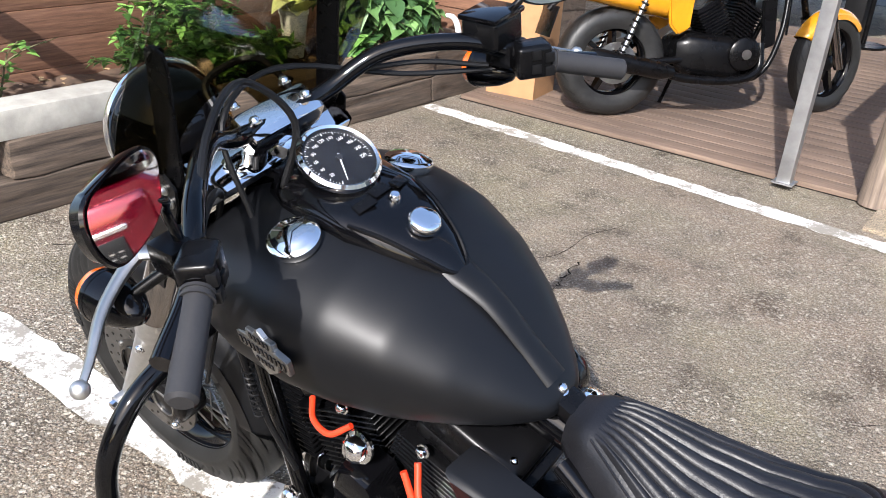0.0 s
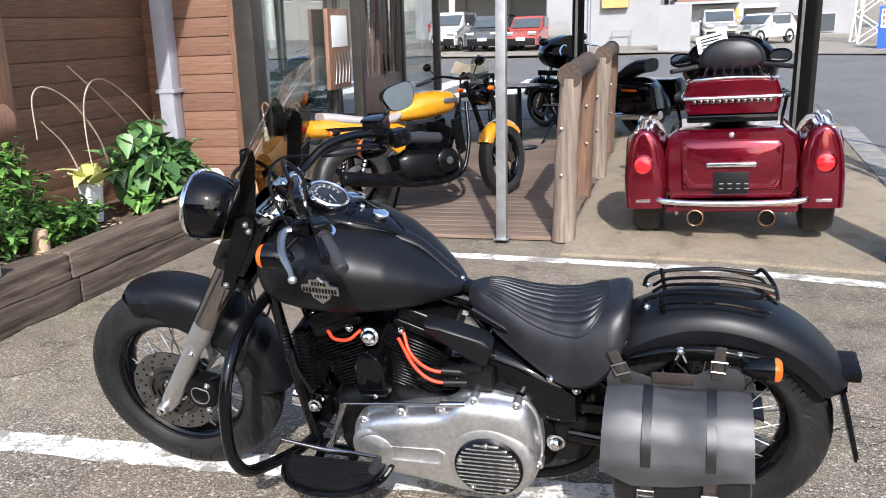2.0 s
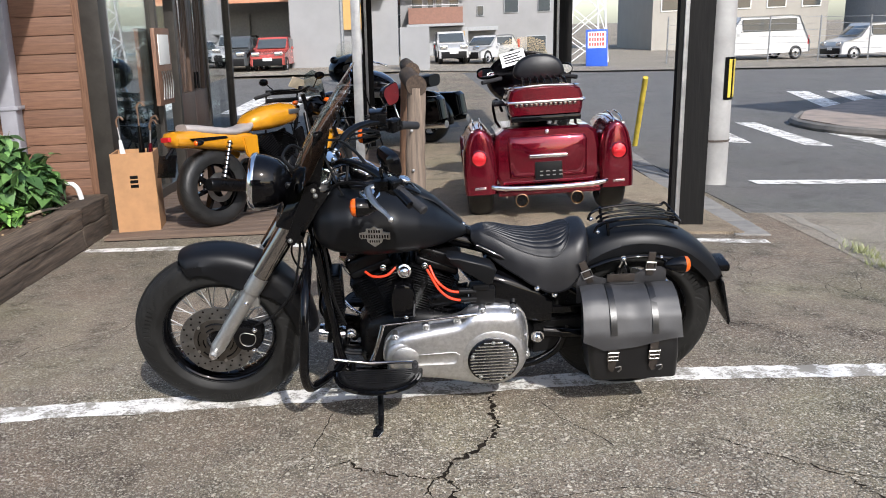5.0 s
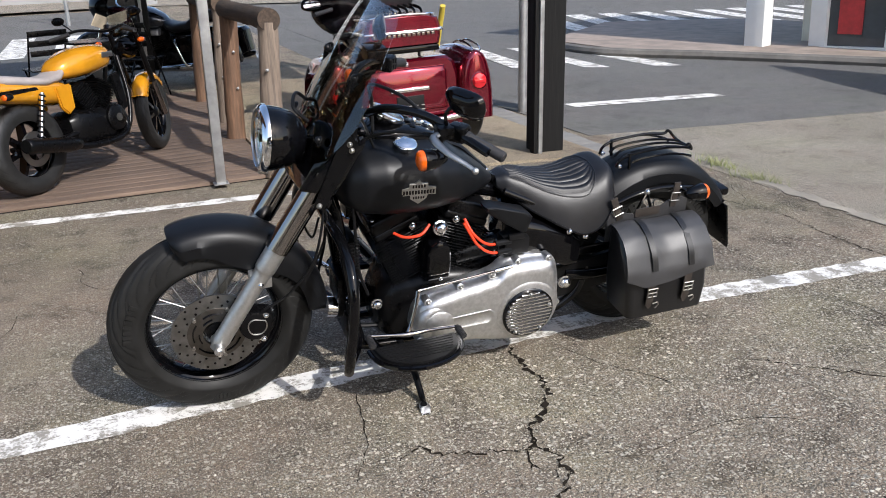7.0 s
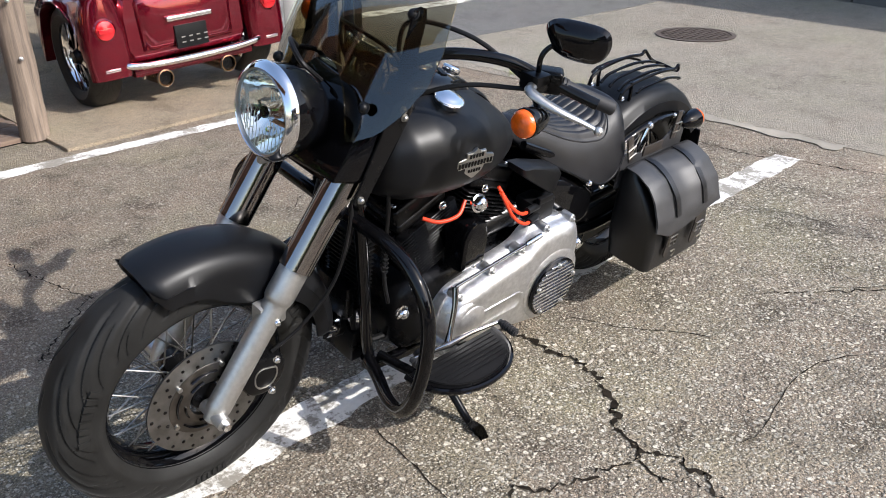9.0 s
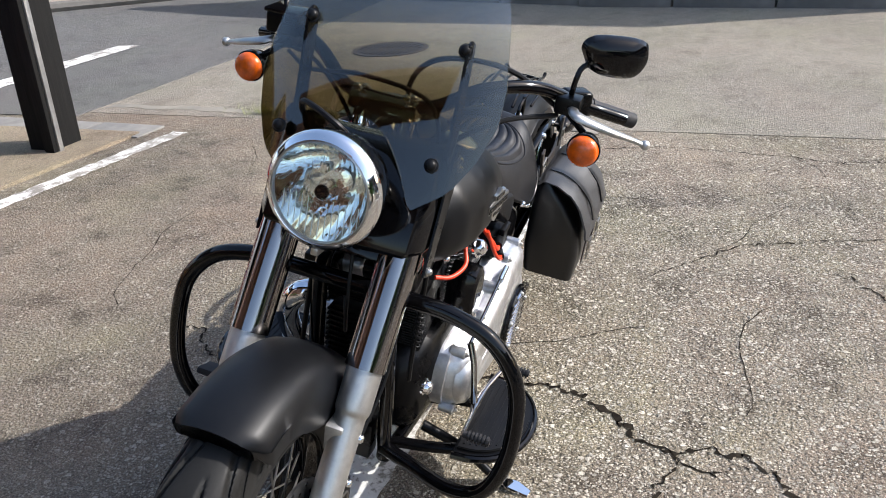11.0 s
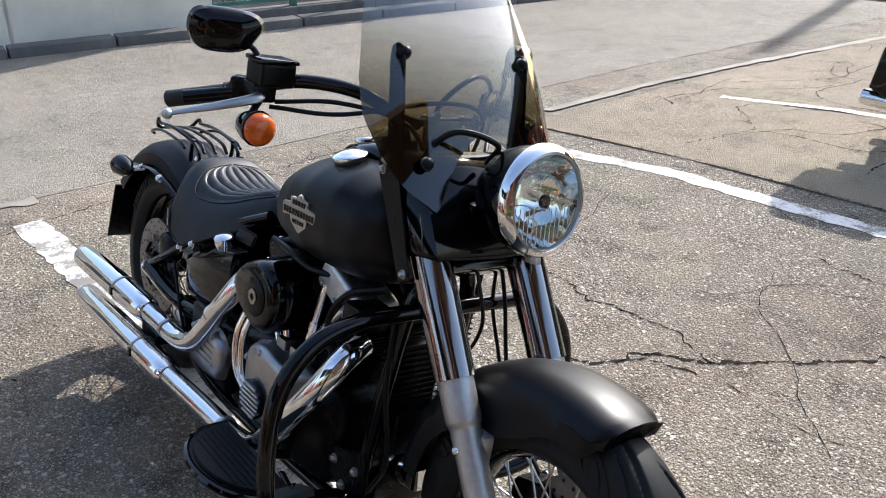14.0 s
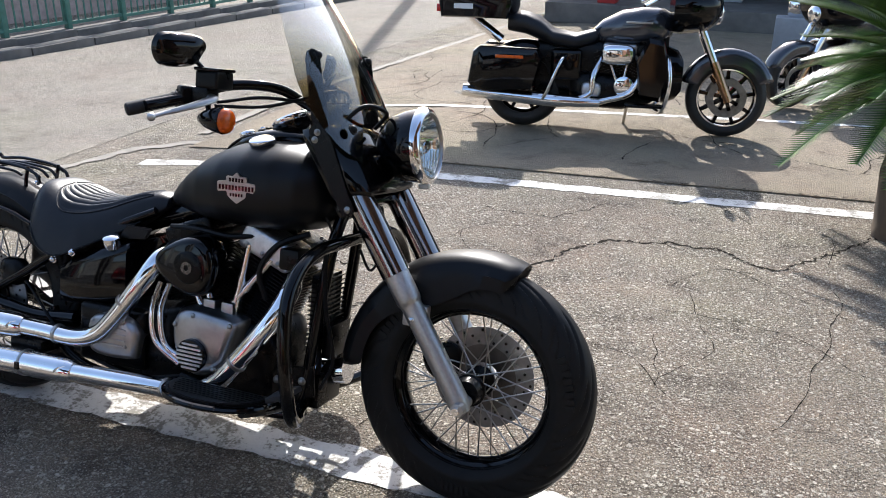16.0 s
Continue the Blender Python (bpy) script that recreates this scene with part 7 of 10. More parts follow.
tagged(part("wood_stump", moved(lathe([(0.0001, 0), (0.05, 0), (0.055, 0.03), (0.045, 0.12), (0.036, 0.17), (0.0001, 0.18)], 14, "z"), pose(-2.72, 1.6, 0.24, 0, 6, 0)), plain("cut_wood", (0.4, 0.28, 0.17), 0.85, var=0.35, bump=0.6)), "short pale wood stump in the planter", "stump")
tagged(part("stone_block", box(-2.66, -2.48, 0.2, 1.05, 0.3, 0.42, 0.02), plain("pale_stone", (0.38, 0.36, 0.31), 0.9, bump=0.5)), "pale rough stone block lying on the planter", "stone")
lb = bmesh.new()
for k in range(160):
    leaf(lb, V(rnd.uniform(-3.3, -2.68), rnd.uniform(0.4, 3.4), 0.285), V(rnd.gauss(0, 1), rnd.gauss(0, 1), 0.1), rnd.uniform(0.02, 0.06), 0.6, 0.1)
tagged(part("leaf_litter", lb, M_DRYLEAF), "dry brown leaves scattered on the soil", "leaf litter", kind="stuff")
tagged(part("garden_tap", tube([V(-2.6, 3.5, 0.12), V(-2.62, 3.5, 0.34), V(-2.66, 3.5, 0.42), V(-2.72, 3.5, 0.43)], [0.02, 0.02, 0.018, 0.014], 10, 5), M_WHITE), "white plastic pipe stub at the planter end", "pipe")

# shop front along the deck
M_DOOR = wood_mat("dark_door_timber", (0.03, 0.018, 0.012), (0.1, 0.06, 0.042), 0.5, 2, 0.2)
sf = thing("shop_front", pose(0, 0, 0), "dark framed glass shop front behind the deck", "shop front", kind="structure")
part("corner_post", up(box(-2.55, -2.40, 3.72, 3.9, 0, 3.3, 0.006)), M_DKFRAME, sf)
part("glazing_bar", up(box(-2.50, -2.42, 3.93, 3.99, 0, 3.3, 0.004)), M_GALV, sf)
for y in (5.35, 6.05, 7.45, 9.0):
    part("glazing_bar", up(box(-2.52, -2.42, y, y + 0.08, 0, 3.3, 0.005)), M_DKFRAME, sf)
part("sill_beam", up(box(-2.54, -2.40, 3.9, 9.08, 0.0, 0.12, 0.006)), M_DKFRAME, sf)
part("head_beam", up(box(-2.54, -2.40, 3.9, 9.08, 2.42, 2.55, 0.006)), M_DKFRAME, sf)
for y0, y1 in ((3.99, 5.35), (7.53, 9.0)):
    pn = part("pane", up(box(-2.475, -2.465, y0, y1, 0.12, 2.42)), M_PANE, sf, "large shop window pane")
    pn.visible_shadow = False
for k in range(2):
    y0 = 6.14 + k * 0.655
    dr = part("door", up(box(-2.5, -2.44, y0, y0 + 0.645, 0.12, 0.95, 0.006)), M_DOOR, sf, "dark brown timber door leaf with a tall lattice light")
    part("door_top", up(box(-2.5, -2.44, y0, y0 + 0.645, 2.28, 2.42, 0.006)), M_DOOR, dr)
    for ya in (y0, y0 + 0.525):
        part("stile", up(box(-2.5, -2.44, ya, ya + 0.12, 0.95, 2.28, 0.005)), M_DOOR, dr)
    pn = part("pane", up(box(-2.475, -2.469, y0 + 0.12, y0 + 0.525, 0.95, 2.28)), M_PANE, dr)
    pn.visible_shadow = False
    mid = y0 + 0.3225
    for sg in (-1, 1):
        for wd_, top in ((0.19, 1.95), (0.1, 2.12)):
            bar = smooth_path([V(-2.47, mid + sg * 0.03, 0.96), V(-2.47, mid + sg * wd_ * 0.55, 1.35), V(-2.47, mid + sg * wd_, top), V(-2.47, mid + sg * 0.03, 2.26)], 5)
            part("lattice_bar", up(tube(bar, 0.016, 6, curve=False)), M_DOOR, dr)
    part("door_handle", up(rod(V(-2.41, y0 + (0.58 if k == 0 else 0.06), 0.98), V(-2.41, y0 + (0.58 if k == 0 else 0.06), 1.16), 0.012, 8)), M_GLOSS, dr)
nb = thing("notice_board", pose(0, 0, 0), "timber framed board with pinned papers beside the door", "notice board")
part("frame", up(box(-2.41, -2.37, 5.1, 5.62, 0.9, 1.62, 0.006)), M_TRIM, nb)
part("sheet", up(box(-2.372, -2.364, 5.18, 5.55, 1.28, 1.56, 0.001)), M_WHITE, nb)
for k in range(5):
    part("hanging_tool", up(tube([V(-2.36, 5.2 + k * 0.08, 1.22), V(-2.355, 5.22 + k * 0.08, 1.1), V(-2.36, 5.2 + k * 0.08, 0.95)], 0.008, 6, 3)), M_STEEL, nb)
tagged(part("shop_floor", box(-8, -2.56, 4.03, 9.0, -0.06, 0.03), M_SHOPWALL), "grey shop floor behind the glass", "floor", kind="structure")
tagged(part("shop_wall", box(-8.1, -8.0, 4.03, 9.0, 0, 3.3), M_SHOPWALL), "plain rear wall of the shop", "wall", kind="structure")
ew = thing("shop_street_front", pose(0, 0, 0), "dark framed glazing at the street end of the shop", "shop front", kind="structure")
part("sill_beam", box(-8.0, -2.56, 9.1, 9.2, 0, 0.3), M_DKFRAME, ew)
part("head_beam", box(-8.0, -2.56, 9.1, 9.2, 2.5, 3.3), M_SHOPWALL, ew)
for k in range(5):
    part("glazing_bar", box(-8.0 + k * 1.34, -7.92 + k * 1.34, 9.1, 9.2, 0.3, 2.5), M_DKFRAME, ew)
    if k < 4:
        pn = part("pane", box(-7.92 + k * 1.34, -6.66 + k * 1.34, 9.145, 9.151, 0.3, 2.5), M_CLEARPANE, ew)
        pn.visible_shadow = False
tagged(part("shop_ceiling", box(-8, -2.4, 3.9, 9.2, 3.3, 3.4), M_SHOPWALL), "plain shop ceiling", "ceiling", kind="structure")
ct = thing("shop_counter", pose(-3.1, 4.9, 0.03), "dark counter behind the shop window", "counter")
part("counter_body", box(-0.3, 0.3, -0.6, 0.6, 0, 0.72, 0.01), M_SATIN, ct)
part("counter_top", box(-0.33, 0.33, -0.63, 0.63, 0.72, 0.76, 0.008), M_GLOSS, ct)

# box of umbrellas by the corner
cb = thing("wooden_box", pose(-2.2, 3.62, 0.03, 0, 0, 8), "tall tan wooden box holding umbrellas and tools", "box")
for nm, d in (("side", (-0.16, 0.16, -0.16, -0.148, 0, 0.62)), ("side", (-0.16, 0.16, 0.148, 0.16, 0, 0.62)), ("side", (-0.16, -0.148, -0.148, 0.148, 0, 0.62)), ("side", (0.148, 0.16, -0.148, 0.148, 0, 0.62)), ("base", (-0.148, 0.148, -0.148, 0.148, 0, 0.012))):
    part(nm, box(*d), M_CARD, cb)
bars_of_print(cb, "stencil_bars", [(-0.03, 0.03, 0.42 - k * 0.035, 0.445 - k * 0.035) for k in range(3)], M_GLOSS, lambda u, w: V(u, -0.1612, w))
for k, (dx, dy, tz) in enumerate(((-0.08, 0.02, 0.86), (-0.03, -0.05, 0.8), (0.05, 0.04, 0.9), (0.09, -0.03, 0.78), (0.0, 0.08, 0.84))):
    um = thing("umbrella", pose(-2.2 + dx, 3.62 + dy, 0.045, 5 * (k - 2), 6 * (k - 2), 0), "rolled umbrella standing in the wooden box", "umbrella", "umbrellas")
    part("shaft", rod(V(0, 0, 0), V(0, 0, tz), 0.006, 6), M_GALV if k % 2 else M_LOGB, um)
    part("canopy", tube([V(0, 0, 0.1), V(0, 0, 0.45), V(0, 0, tz - 0.1)], [0.012, 0.035, 0.012], 9, 3), [M_MATTE, M_WHITE, M_GLOSS, M_RED, M_PLASTIC][k], um)
    part("handle", tube([V(0, 0, tz), V(0, 0, tz + 0.05), V(0.03, 0, tz + 0.08), V(0.055, 0, tz + 0.05)], 0.008, 6, 4), M_LOGB, um)

# deck boards
dk = thing("deck", pose(0, 0, 0), "worn brown timber deck", "deck", kind="structure")
part("deck_frame", box(-2.4, 0.0, 3.26, 9.0, -0.02, 0.006), M_DPOST, dk)
db = mesh_from("plank", box(-1.2, 1.2, -0.066, 0.066, 0.0, 0.026, 0.004), M_DECK)
for k in range(41):
    y = 3.32 + k * 0.14
    again("plank", db, dk, pose(-1.2 + random.Random(k).uniform(-0.01, 0.01), y, 0.007))

# posts
sp = thing("steel_post", pose(-0.40, 3.18, 0.03), "square galvanised steel post on the deck edge", "post")
part("shaft", up(box(-0.033, 0.033, -0.033, 0.033, 0.0, 2.75, 0.006)), M_GALV, sp)
part("base_plate", box(-0.05, 0.05, -0.05, 0.05, 0, 0.006), M_GALV, sp)


def log_rail(y0, y1, tall, label):
    r = thing("hitching_rail", pose(0.0, y0, 0.012), label, "rail", "hitching rails")
    for yy, mat in ((0.0, M_LOG), (y1 - y0, M_LOGB)):
        xo = -0.05 if yy else 0.0
        b = tube([V(xo, yy, 0), V(xo + 0.016, yy, tall * 0.35), V(xo + 0.03, yy, tall * 0.7), V(xo + 0.05, yy, tall + 0.03)], [0.08, 0.076, 0.073, 0.07], 16, 8)
        for v in b.verts:
            v.co += noise.noise_vector(v.co * 5) * 0.008 + noise.noise_vector(v.co * 25) * 0.003
        part("log_post", b, mat, r, "weathered round log post")
        for z in (0.45, 0.75):
            dome_bolt(r, V(0.0, yy - 0.084, z), 0.009, (0, -1, 0), M_GALV)
    b = tube([V(0.05, -0.06, tall + 0.05), V(0.03, 0.5, tall + 0.055), V(-0.005, y1 - y0 + 0.1, tall + 0.06)], [0.078, 0.072, 0.078], 18, 8)
    for v in b.verts:
        v.co += noise.noise_vector(v.co * 6) * 0.008
    part("top_log", b, M_BARK, r, "dark bark-covered log laid along the top")
    return r


log_rail(3.26, 4.78, 1.03, "weathered log hitching rail beside the deck")
log_rail(5.66, 7.2, 1.06, "darker log hitching rail further along the deck")


def timber_post(x, y, w, d, label, tall=3.4):
    t = thing("timber_post", pose(x, y, ground_z(x, y) - 0.01), label, "post", "canopy posts")
    part("beam", up(box(-w, w, -d * 0.55, d, 0, tall, 0.006)), M_DPOST, t)
    part("side_batten", up(box(-w - 0.045, -w + 0.0, -d * 0.9, -d * 0.3, 0, tall, 0.006)), M_DPOST, t)
    part("metal_strip", up(box(-w - 0.012, -w + 0.022, -d * 1.02, -d * 0.55, 0, tall, 0.004)), M_GALV, t)
    part("base_shoe", box(-w - 0.01, w + 0.01, -d * 0.6, d + 0.01, 0, 0.012), M_GALV, t)
    return t


timber_post(2.08, 3.12, 0.115, 0.115, "thick black-stained timber canopy post")
timber_post(2.05, 8.25, 0.1, 0.1, "black-stained timber canopy post by the street")
timber_post(-0.5, 8.4, 0.045, 0.045, "slim black canopy post by the street")
# Roof out of view, assumed from the posts and added to shade the deck.
tagged(part("canopy_roof", up(box(-2.5, 2.6, 4.6, 9.3, 2.95, 3.08)), M_DPOST), "dark timber canopy roof over the deck", "roof", kind="structure")

# utility pole with yellow guard, conduit and leaning yellow bar
up_ = thing("utility_pole", pose(3.0, 5.1, ground_z(3.0, 5.1) - 0.02), "grey concrete utility pole with a yellow and black guard", "utility pole")
M_POLE = plain("pole_concrete", (0.31, 0.305, 0.295), 0.85, var=0.25, scale=3, bump=0.4)
part("shaft", up(tube([V(0, 0, 0), V(0, 0, 9.8)], [0.128, 0.1], 24, curve=False)), M_POLE, up_)
part("conduit", up(tube([V(-0.19, -0.1, 0), V(-0.19, -0.1, 3.5)], 0.045, 14, curve=False)), M_GALV, up_)
part("band", up(tube([V(0, 0, 0.45), V(0, 0, 0.47)], 0.132, 24, curve=False)), M_IRON, up_)
M_YEL = plain("warning_yellow", (0.55, 0.42, 0.05), 0.5, var=0.25, scale=8)
arc = [radians(a) for a in range(-90, -9, 8)]
gd_ = part("guard", up(loft([[V(r * math.cos(a), r * math.sin(a), z) for r, z in ((0.127, 0.86), (0.134, 0.86), (0.134, 1.26), (0.127, 1.26))] for a in arc])), M_SATIN, up_, "black guard plate with yellow bars", angle=30)
for a in (-66, -34):
    part("yellow_bar", up(moved(box(0.126, 0.138, -0.018, 0.018, 0.88, 1.24), pose(0, 0, 0, 0, 0, a))), M_YEL, gd_)
tagged(part("guy_cover", rod(V(2.97, 7.97, ground_z(2.97, 7.97) - 0.02), V(2.95, 7.42, 0.86), 0.035, 12), M_YEL), "slanting yellow guy wire cover by the pole", "guy cover")


far_pole = thing("utility_pole", pose(6.7, -18.0, ground_z(6.7, -18.0) - 0.02), "grey concrete utility pole beside the lane", "utility pole")
part("shaft", tube([V(0, 0, 0), V(0, 0, 9.8)], [0.14, 0.1], 20, curve=False), M_POLE, far_pole)
tagged(part("overhead_cable", tube([V(3.2, 4.95, 9.3), V(4.1, -0.8, 9.16), V(4.97, -6.5, 9.1), V(5.8, -12.2, 9.12), V(6.65, -17.95, 9.3)], 0.016, 6, 6), M_PLASTIC), "black overhead cable between two utility poles", "cable")


# pale concrete edging between the lot and the lane, with grass tufts in its joint
M_APRON = plain("apron_concrete", (0.25, 0.223, 0.182), 0.9, var=0.3, scale=5, bump=0.6, fine=90, dirt=0.25)
APRON = [(3.06, 3.55), (3.08, 2.98), (2.95, 1.75), (2.9, 0.87), (2.85, 0.0), (2.8, -1.0), (2.73, -2.0), (2.56, -2.6), (2.3, -2.86), (2.0, -2.95)]
ap_ = thing("lot_edging", pose(0, 0, 0), "pale worn concrete edging between lot and lane", "edging", kind="structure")
for a_, c_ in list(zip(APRON, APRON[1:]))[:4] + list(zip(APRON, APRON[1:]))[6:]:
    b = strip([a_, ((a_[0] + c_[0]) / 2, (a_[1] + c_[1]) / 2), c_], 0.1, 0.0055, 0.03, 0.06, seed=int(a_[1] * 50) + 300)
    part("edging_stone", b, M_APRON, ap_)
tagged(part("lane_edge", strip([(2.33, -3.1), (2.37, -4.08), (2.28, -6.0), (2.15, -8.4), (2.0, -13.0)], 0.08, 0.01, 0.012, 0.1, seed=77), M_APRON), "narrow concrete gutter edge along the lane", "edging", kind="structure")


tuft = thing("grass_tuft", pose(3.0, 2.2, ground_z(3.0, 2.2)), "small tuft of dry green grass in the joint", "grass", "grass tufts", "stuff")
b = bmesh.new()
rnd = random.Random(61)
for k in range(150):
    x, y = rnd.gauss(0, 0.03), rnd.gauss(0, 0.13)
    h, a = rnd.uniform(0.03, 0.09), rnd.uniform(0, 6.28)
    tip = V(x + 0.6 * h * math.cos(a), y + 0.6 * h * math.sin(a), h)
    b.faces.new([b.verts.new(v) for v in (V(x - 0.003, y, 0), V(x + 0.003, y, 0), tip)])
part("blades", b, leaf_mat("grass_blade", (0.08, 0.1, 0.03), (0.2, 0.21, 0.08)), tuft)
copy_thing(tuft, pose(2.96, 1.75, ground_z(2.96, 1.75), 0, 0, 20))


# hairline cracks: short wandering breaks that branch
rnd = random.Random(404)
for i in range(46):
    near = i % 3 < 2
    x, y = (rnd.uniform(-1.9, 2.6), rnd.uniform(-2.8, -0.5)) if near else (rnd.uniform(-2.2, 2.5), rnd.uniform(0.5, 2.4))
    a = rnd.uniform(0, 6.283)
    pts = [(x, y)]
    for k in range(rnd.randint(8, 26)):
        a += rnd.gauss(0, 0.2)
        x, y = x + 0.05 * math.cos(a), y + 0.05 * math.sin(a)
        if not -2.2 < x < 2.7 or not (-2.85 < y < -0.1 or 0.3 < y < 2.5):
            break
        pts.append((x, y))
    if len(pts) > 4:
        tagged(part("hairline_crack", strip(pts, 0.0028, 0.002, 0.0014, 0.02, seed=900 + i), M_CRACK), "fine dark hairline crack in the asphalt", "crack", "hairline cracks", "structure")
for i in range(26):
    x, y = rnd.uniform(-2.2, 2.0), rnd.uniform(-6.5, -3.5)
    a = rnd.choice((0.1, 1.5, 3.2, 4.6)) + rnd.gauss(0, 0.4)
    pts = [(x, y)]
    for k in range(rnd.randint(12, 34)):
        a += rnd.gauss(0, 0.22)
        x, y = x + 0.05 * math.cos(a), y + 0.05 * math.sin(a)
        if not -2.5 < x < 2.1 or not -7.5 < y < -3.4 + 0.094 * (x + 0.5):
            break
        pts.append((x, y))
    if len(pts) > 4:
        tagged(part("hairline_crack", strip(pts, 0.006, 0.0115, 0.005, 0.015, seed=960 + i), M_CRACK), "fine dark crack in the concrete bay", "crack", "hairline cracks", "structure")
# loose grit lying on the asphalt
b = bmesh.new()
for k in range(1500):
    x, y = rnd.uniform(-2.2, 2.6), rnd.choice((rnd.uniform(-2.7, -0.3), rnd.uniform(-1.4, -0.3), rnd.uniform(0.4, 2.5)))
    r = rnd.uniform(0.0015, 0.0045)
    z = ground_z(x, y)
    base = [b.verts.new(V(x + r * math.cos(t) * rnd.uniform(0.7, 1.3), y + r * math.sin(t) * rnd.uniform(0.7, 1.3), z)) for t in (0, 1.6, 3.1, 4.7)]
    tip = b.verts.new(V(x + rnd.gauss(0, r * 0.3), y + rnd.gauss(0, r * 0.3), z + r * 1.1))
    for q in range(4):
        b.faces.new((base[q], base[(q + 1) % 4], tip))
tagged(part("loose_grit", b, plain("grit_stone", (0.42, 0.38, 0.32), 0.9, var=0.5, scale=80), smooth=False), "scattered loose grit on the asphalt", "grit", kind="stuff")


# ---- the red trike on the concrete strip ----
def cast_wheel(parent, name, at, r, w, spokes=9, rim=None, r_rim=None, mat_rim=None):
    rr = r_rim or r * 0.66
    hw = w / 2
    m = part(name, lathe([(rr + 0.008, -hw * 0.7), (rr - 0.012, -hw * 0.45), (rr - 0.02, 0), (rr - 0.012, hw * 0.45), (rr + 0.008, hw * 0.7), (rr, 0)], 40, closed=True), mat_rim or M_GLOSS, parent, at=at)
    prof = [(rr, -hw * 0.75), (rr + (r - rr) * 0.4, -hw), (r - 0.03, -hw * 0.92), (r - 0.006, -hw * 0.6), (r, 0), (r - 0.006, hw * 0.6), (r - 0.03, hw * 0.92), (rr + (r - rr) * 0.4, hw), (rr, hw * 0.75)]
    part("tyre", lathe(prof, 56, closed=True), M_TYRE, m, "black tyre")
    part("hub", lathe([(0.03, -hw * 0.8), (0.05, -hw * 0.5), (0.05, hw * 0.5), (0.03, hw * 0.8)], 20), M_SATIN, m)
    me = None
    for k in range(spokes):
        t = Matrix.Rotation(2 * math.pi * k / spokes, 4, "Y")
        if me is None:
            b = loft([[V(x, y * wv, z) for x, y, z in ((-0.014, -1, zz), (0.014, -1, zz), (0.014, 1, zz), (-0.014, 1, zz))] for zz, wv in ((0.04, hw * 0.5), (rr - 0.012, hw * 0.3))])
            o = part("spoke", b, mat_rim or M_GLOSS, m)
            me = o.data
            o.matrix_local = t
        else:
            again("spoke", me, m, t)
    return m


M_COPPERTIP = plain("heat_toned_steel", (0.42, 0.26, 0.15), 0.25, 1.0, var=0.3, bump=0.05)
TX, TY = 1.06, 3.36
trike = thing("trike", pose(TX, TY - 0.03, ground_z(TX, TY) + 0.012, 0, -1.5, -2) @ Matrix.Diagonal((1, 1, 1.03, 1)), "shiny candy-red touring trike with chrome trim parked on the concrete", "trike")
# local: x to its right, y forward
body_o = [(-0.37, 0.27), (-0.41, 0.34), (-0.41, 0.55), (-0.385, 0.66), (-0.33, 0.70), (0.33, 0.70), (0.385, 0.66), (0.41, 0.55), (0.41, 0.34), (0.37, 0.27)]
part("body", loft([[V(u * k, y, 0.47 + (w - 0.47) * k) for u, w in body_o] for y, k in ((0.0, 0.93), (0.02, 0.99), (0.05, 1.0), (0.7, 1.0), (0.9, 0.7))]), M_RED, trike, "candy-red trike body", angle=35)
tg = [(-0.3, 0.33), (-0.31, 0.6), (-0.29, 0.64), (0.29, 0.64), (0.31, 0.6), (0.3, 0.33)]
part("boot_lid", loft([[V(u * k, y, 0.48 + (w - 0.48) * k) for u, w in tg] for y, k in ((0.02, 1.0), (-0.004, 1.0), (-0.013, 0.985), (-0.022, 0.94), (-0.031, 0.84), (-0.039, 0.66), (-0.044, 0.42), (-0.046, 0.15))]), M_RED, trike, "candy-red boot lid with thin panel gap", angle=50)
part("lid_grip", box(-0.15, 0.15, -0.07, -0.03, 0.48, 0.51, 0.01, 3), M_CHROME, trike, "chrome boot handle")
pl_ = part("number_plate", box(-0.105, 0.105, -0.054, -0.034, 0.315, 0.45, 0.004), M_PLASTIC, trike, "dark number plate holder")
bars_of_print(pl_, "plate_bars", [(-0.07 + 0.05 * k, -0.045 + 0.05 * k, 0.345 + 0.03 * j, 0.352 + 0.03 * j) for k in range(4) for j in range(2)], M_STEEL, lambda u, w: V(u, -0.0546, w))
dome_bolt(trike, V(0, -0.018, 0.67), 0.012, (0, -1, 0))
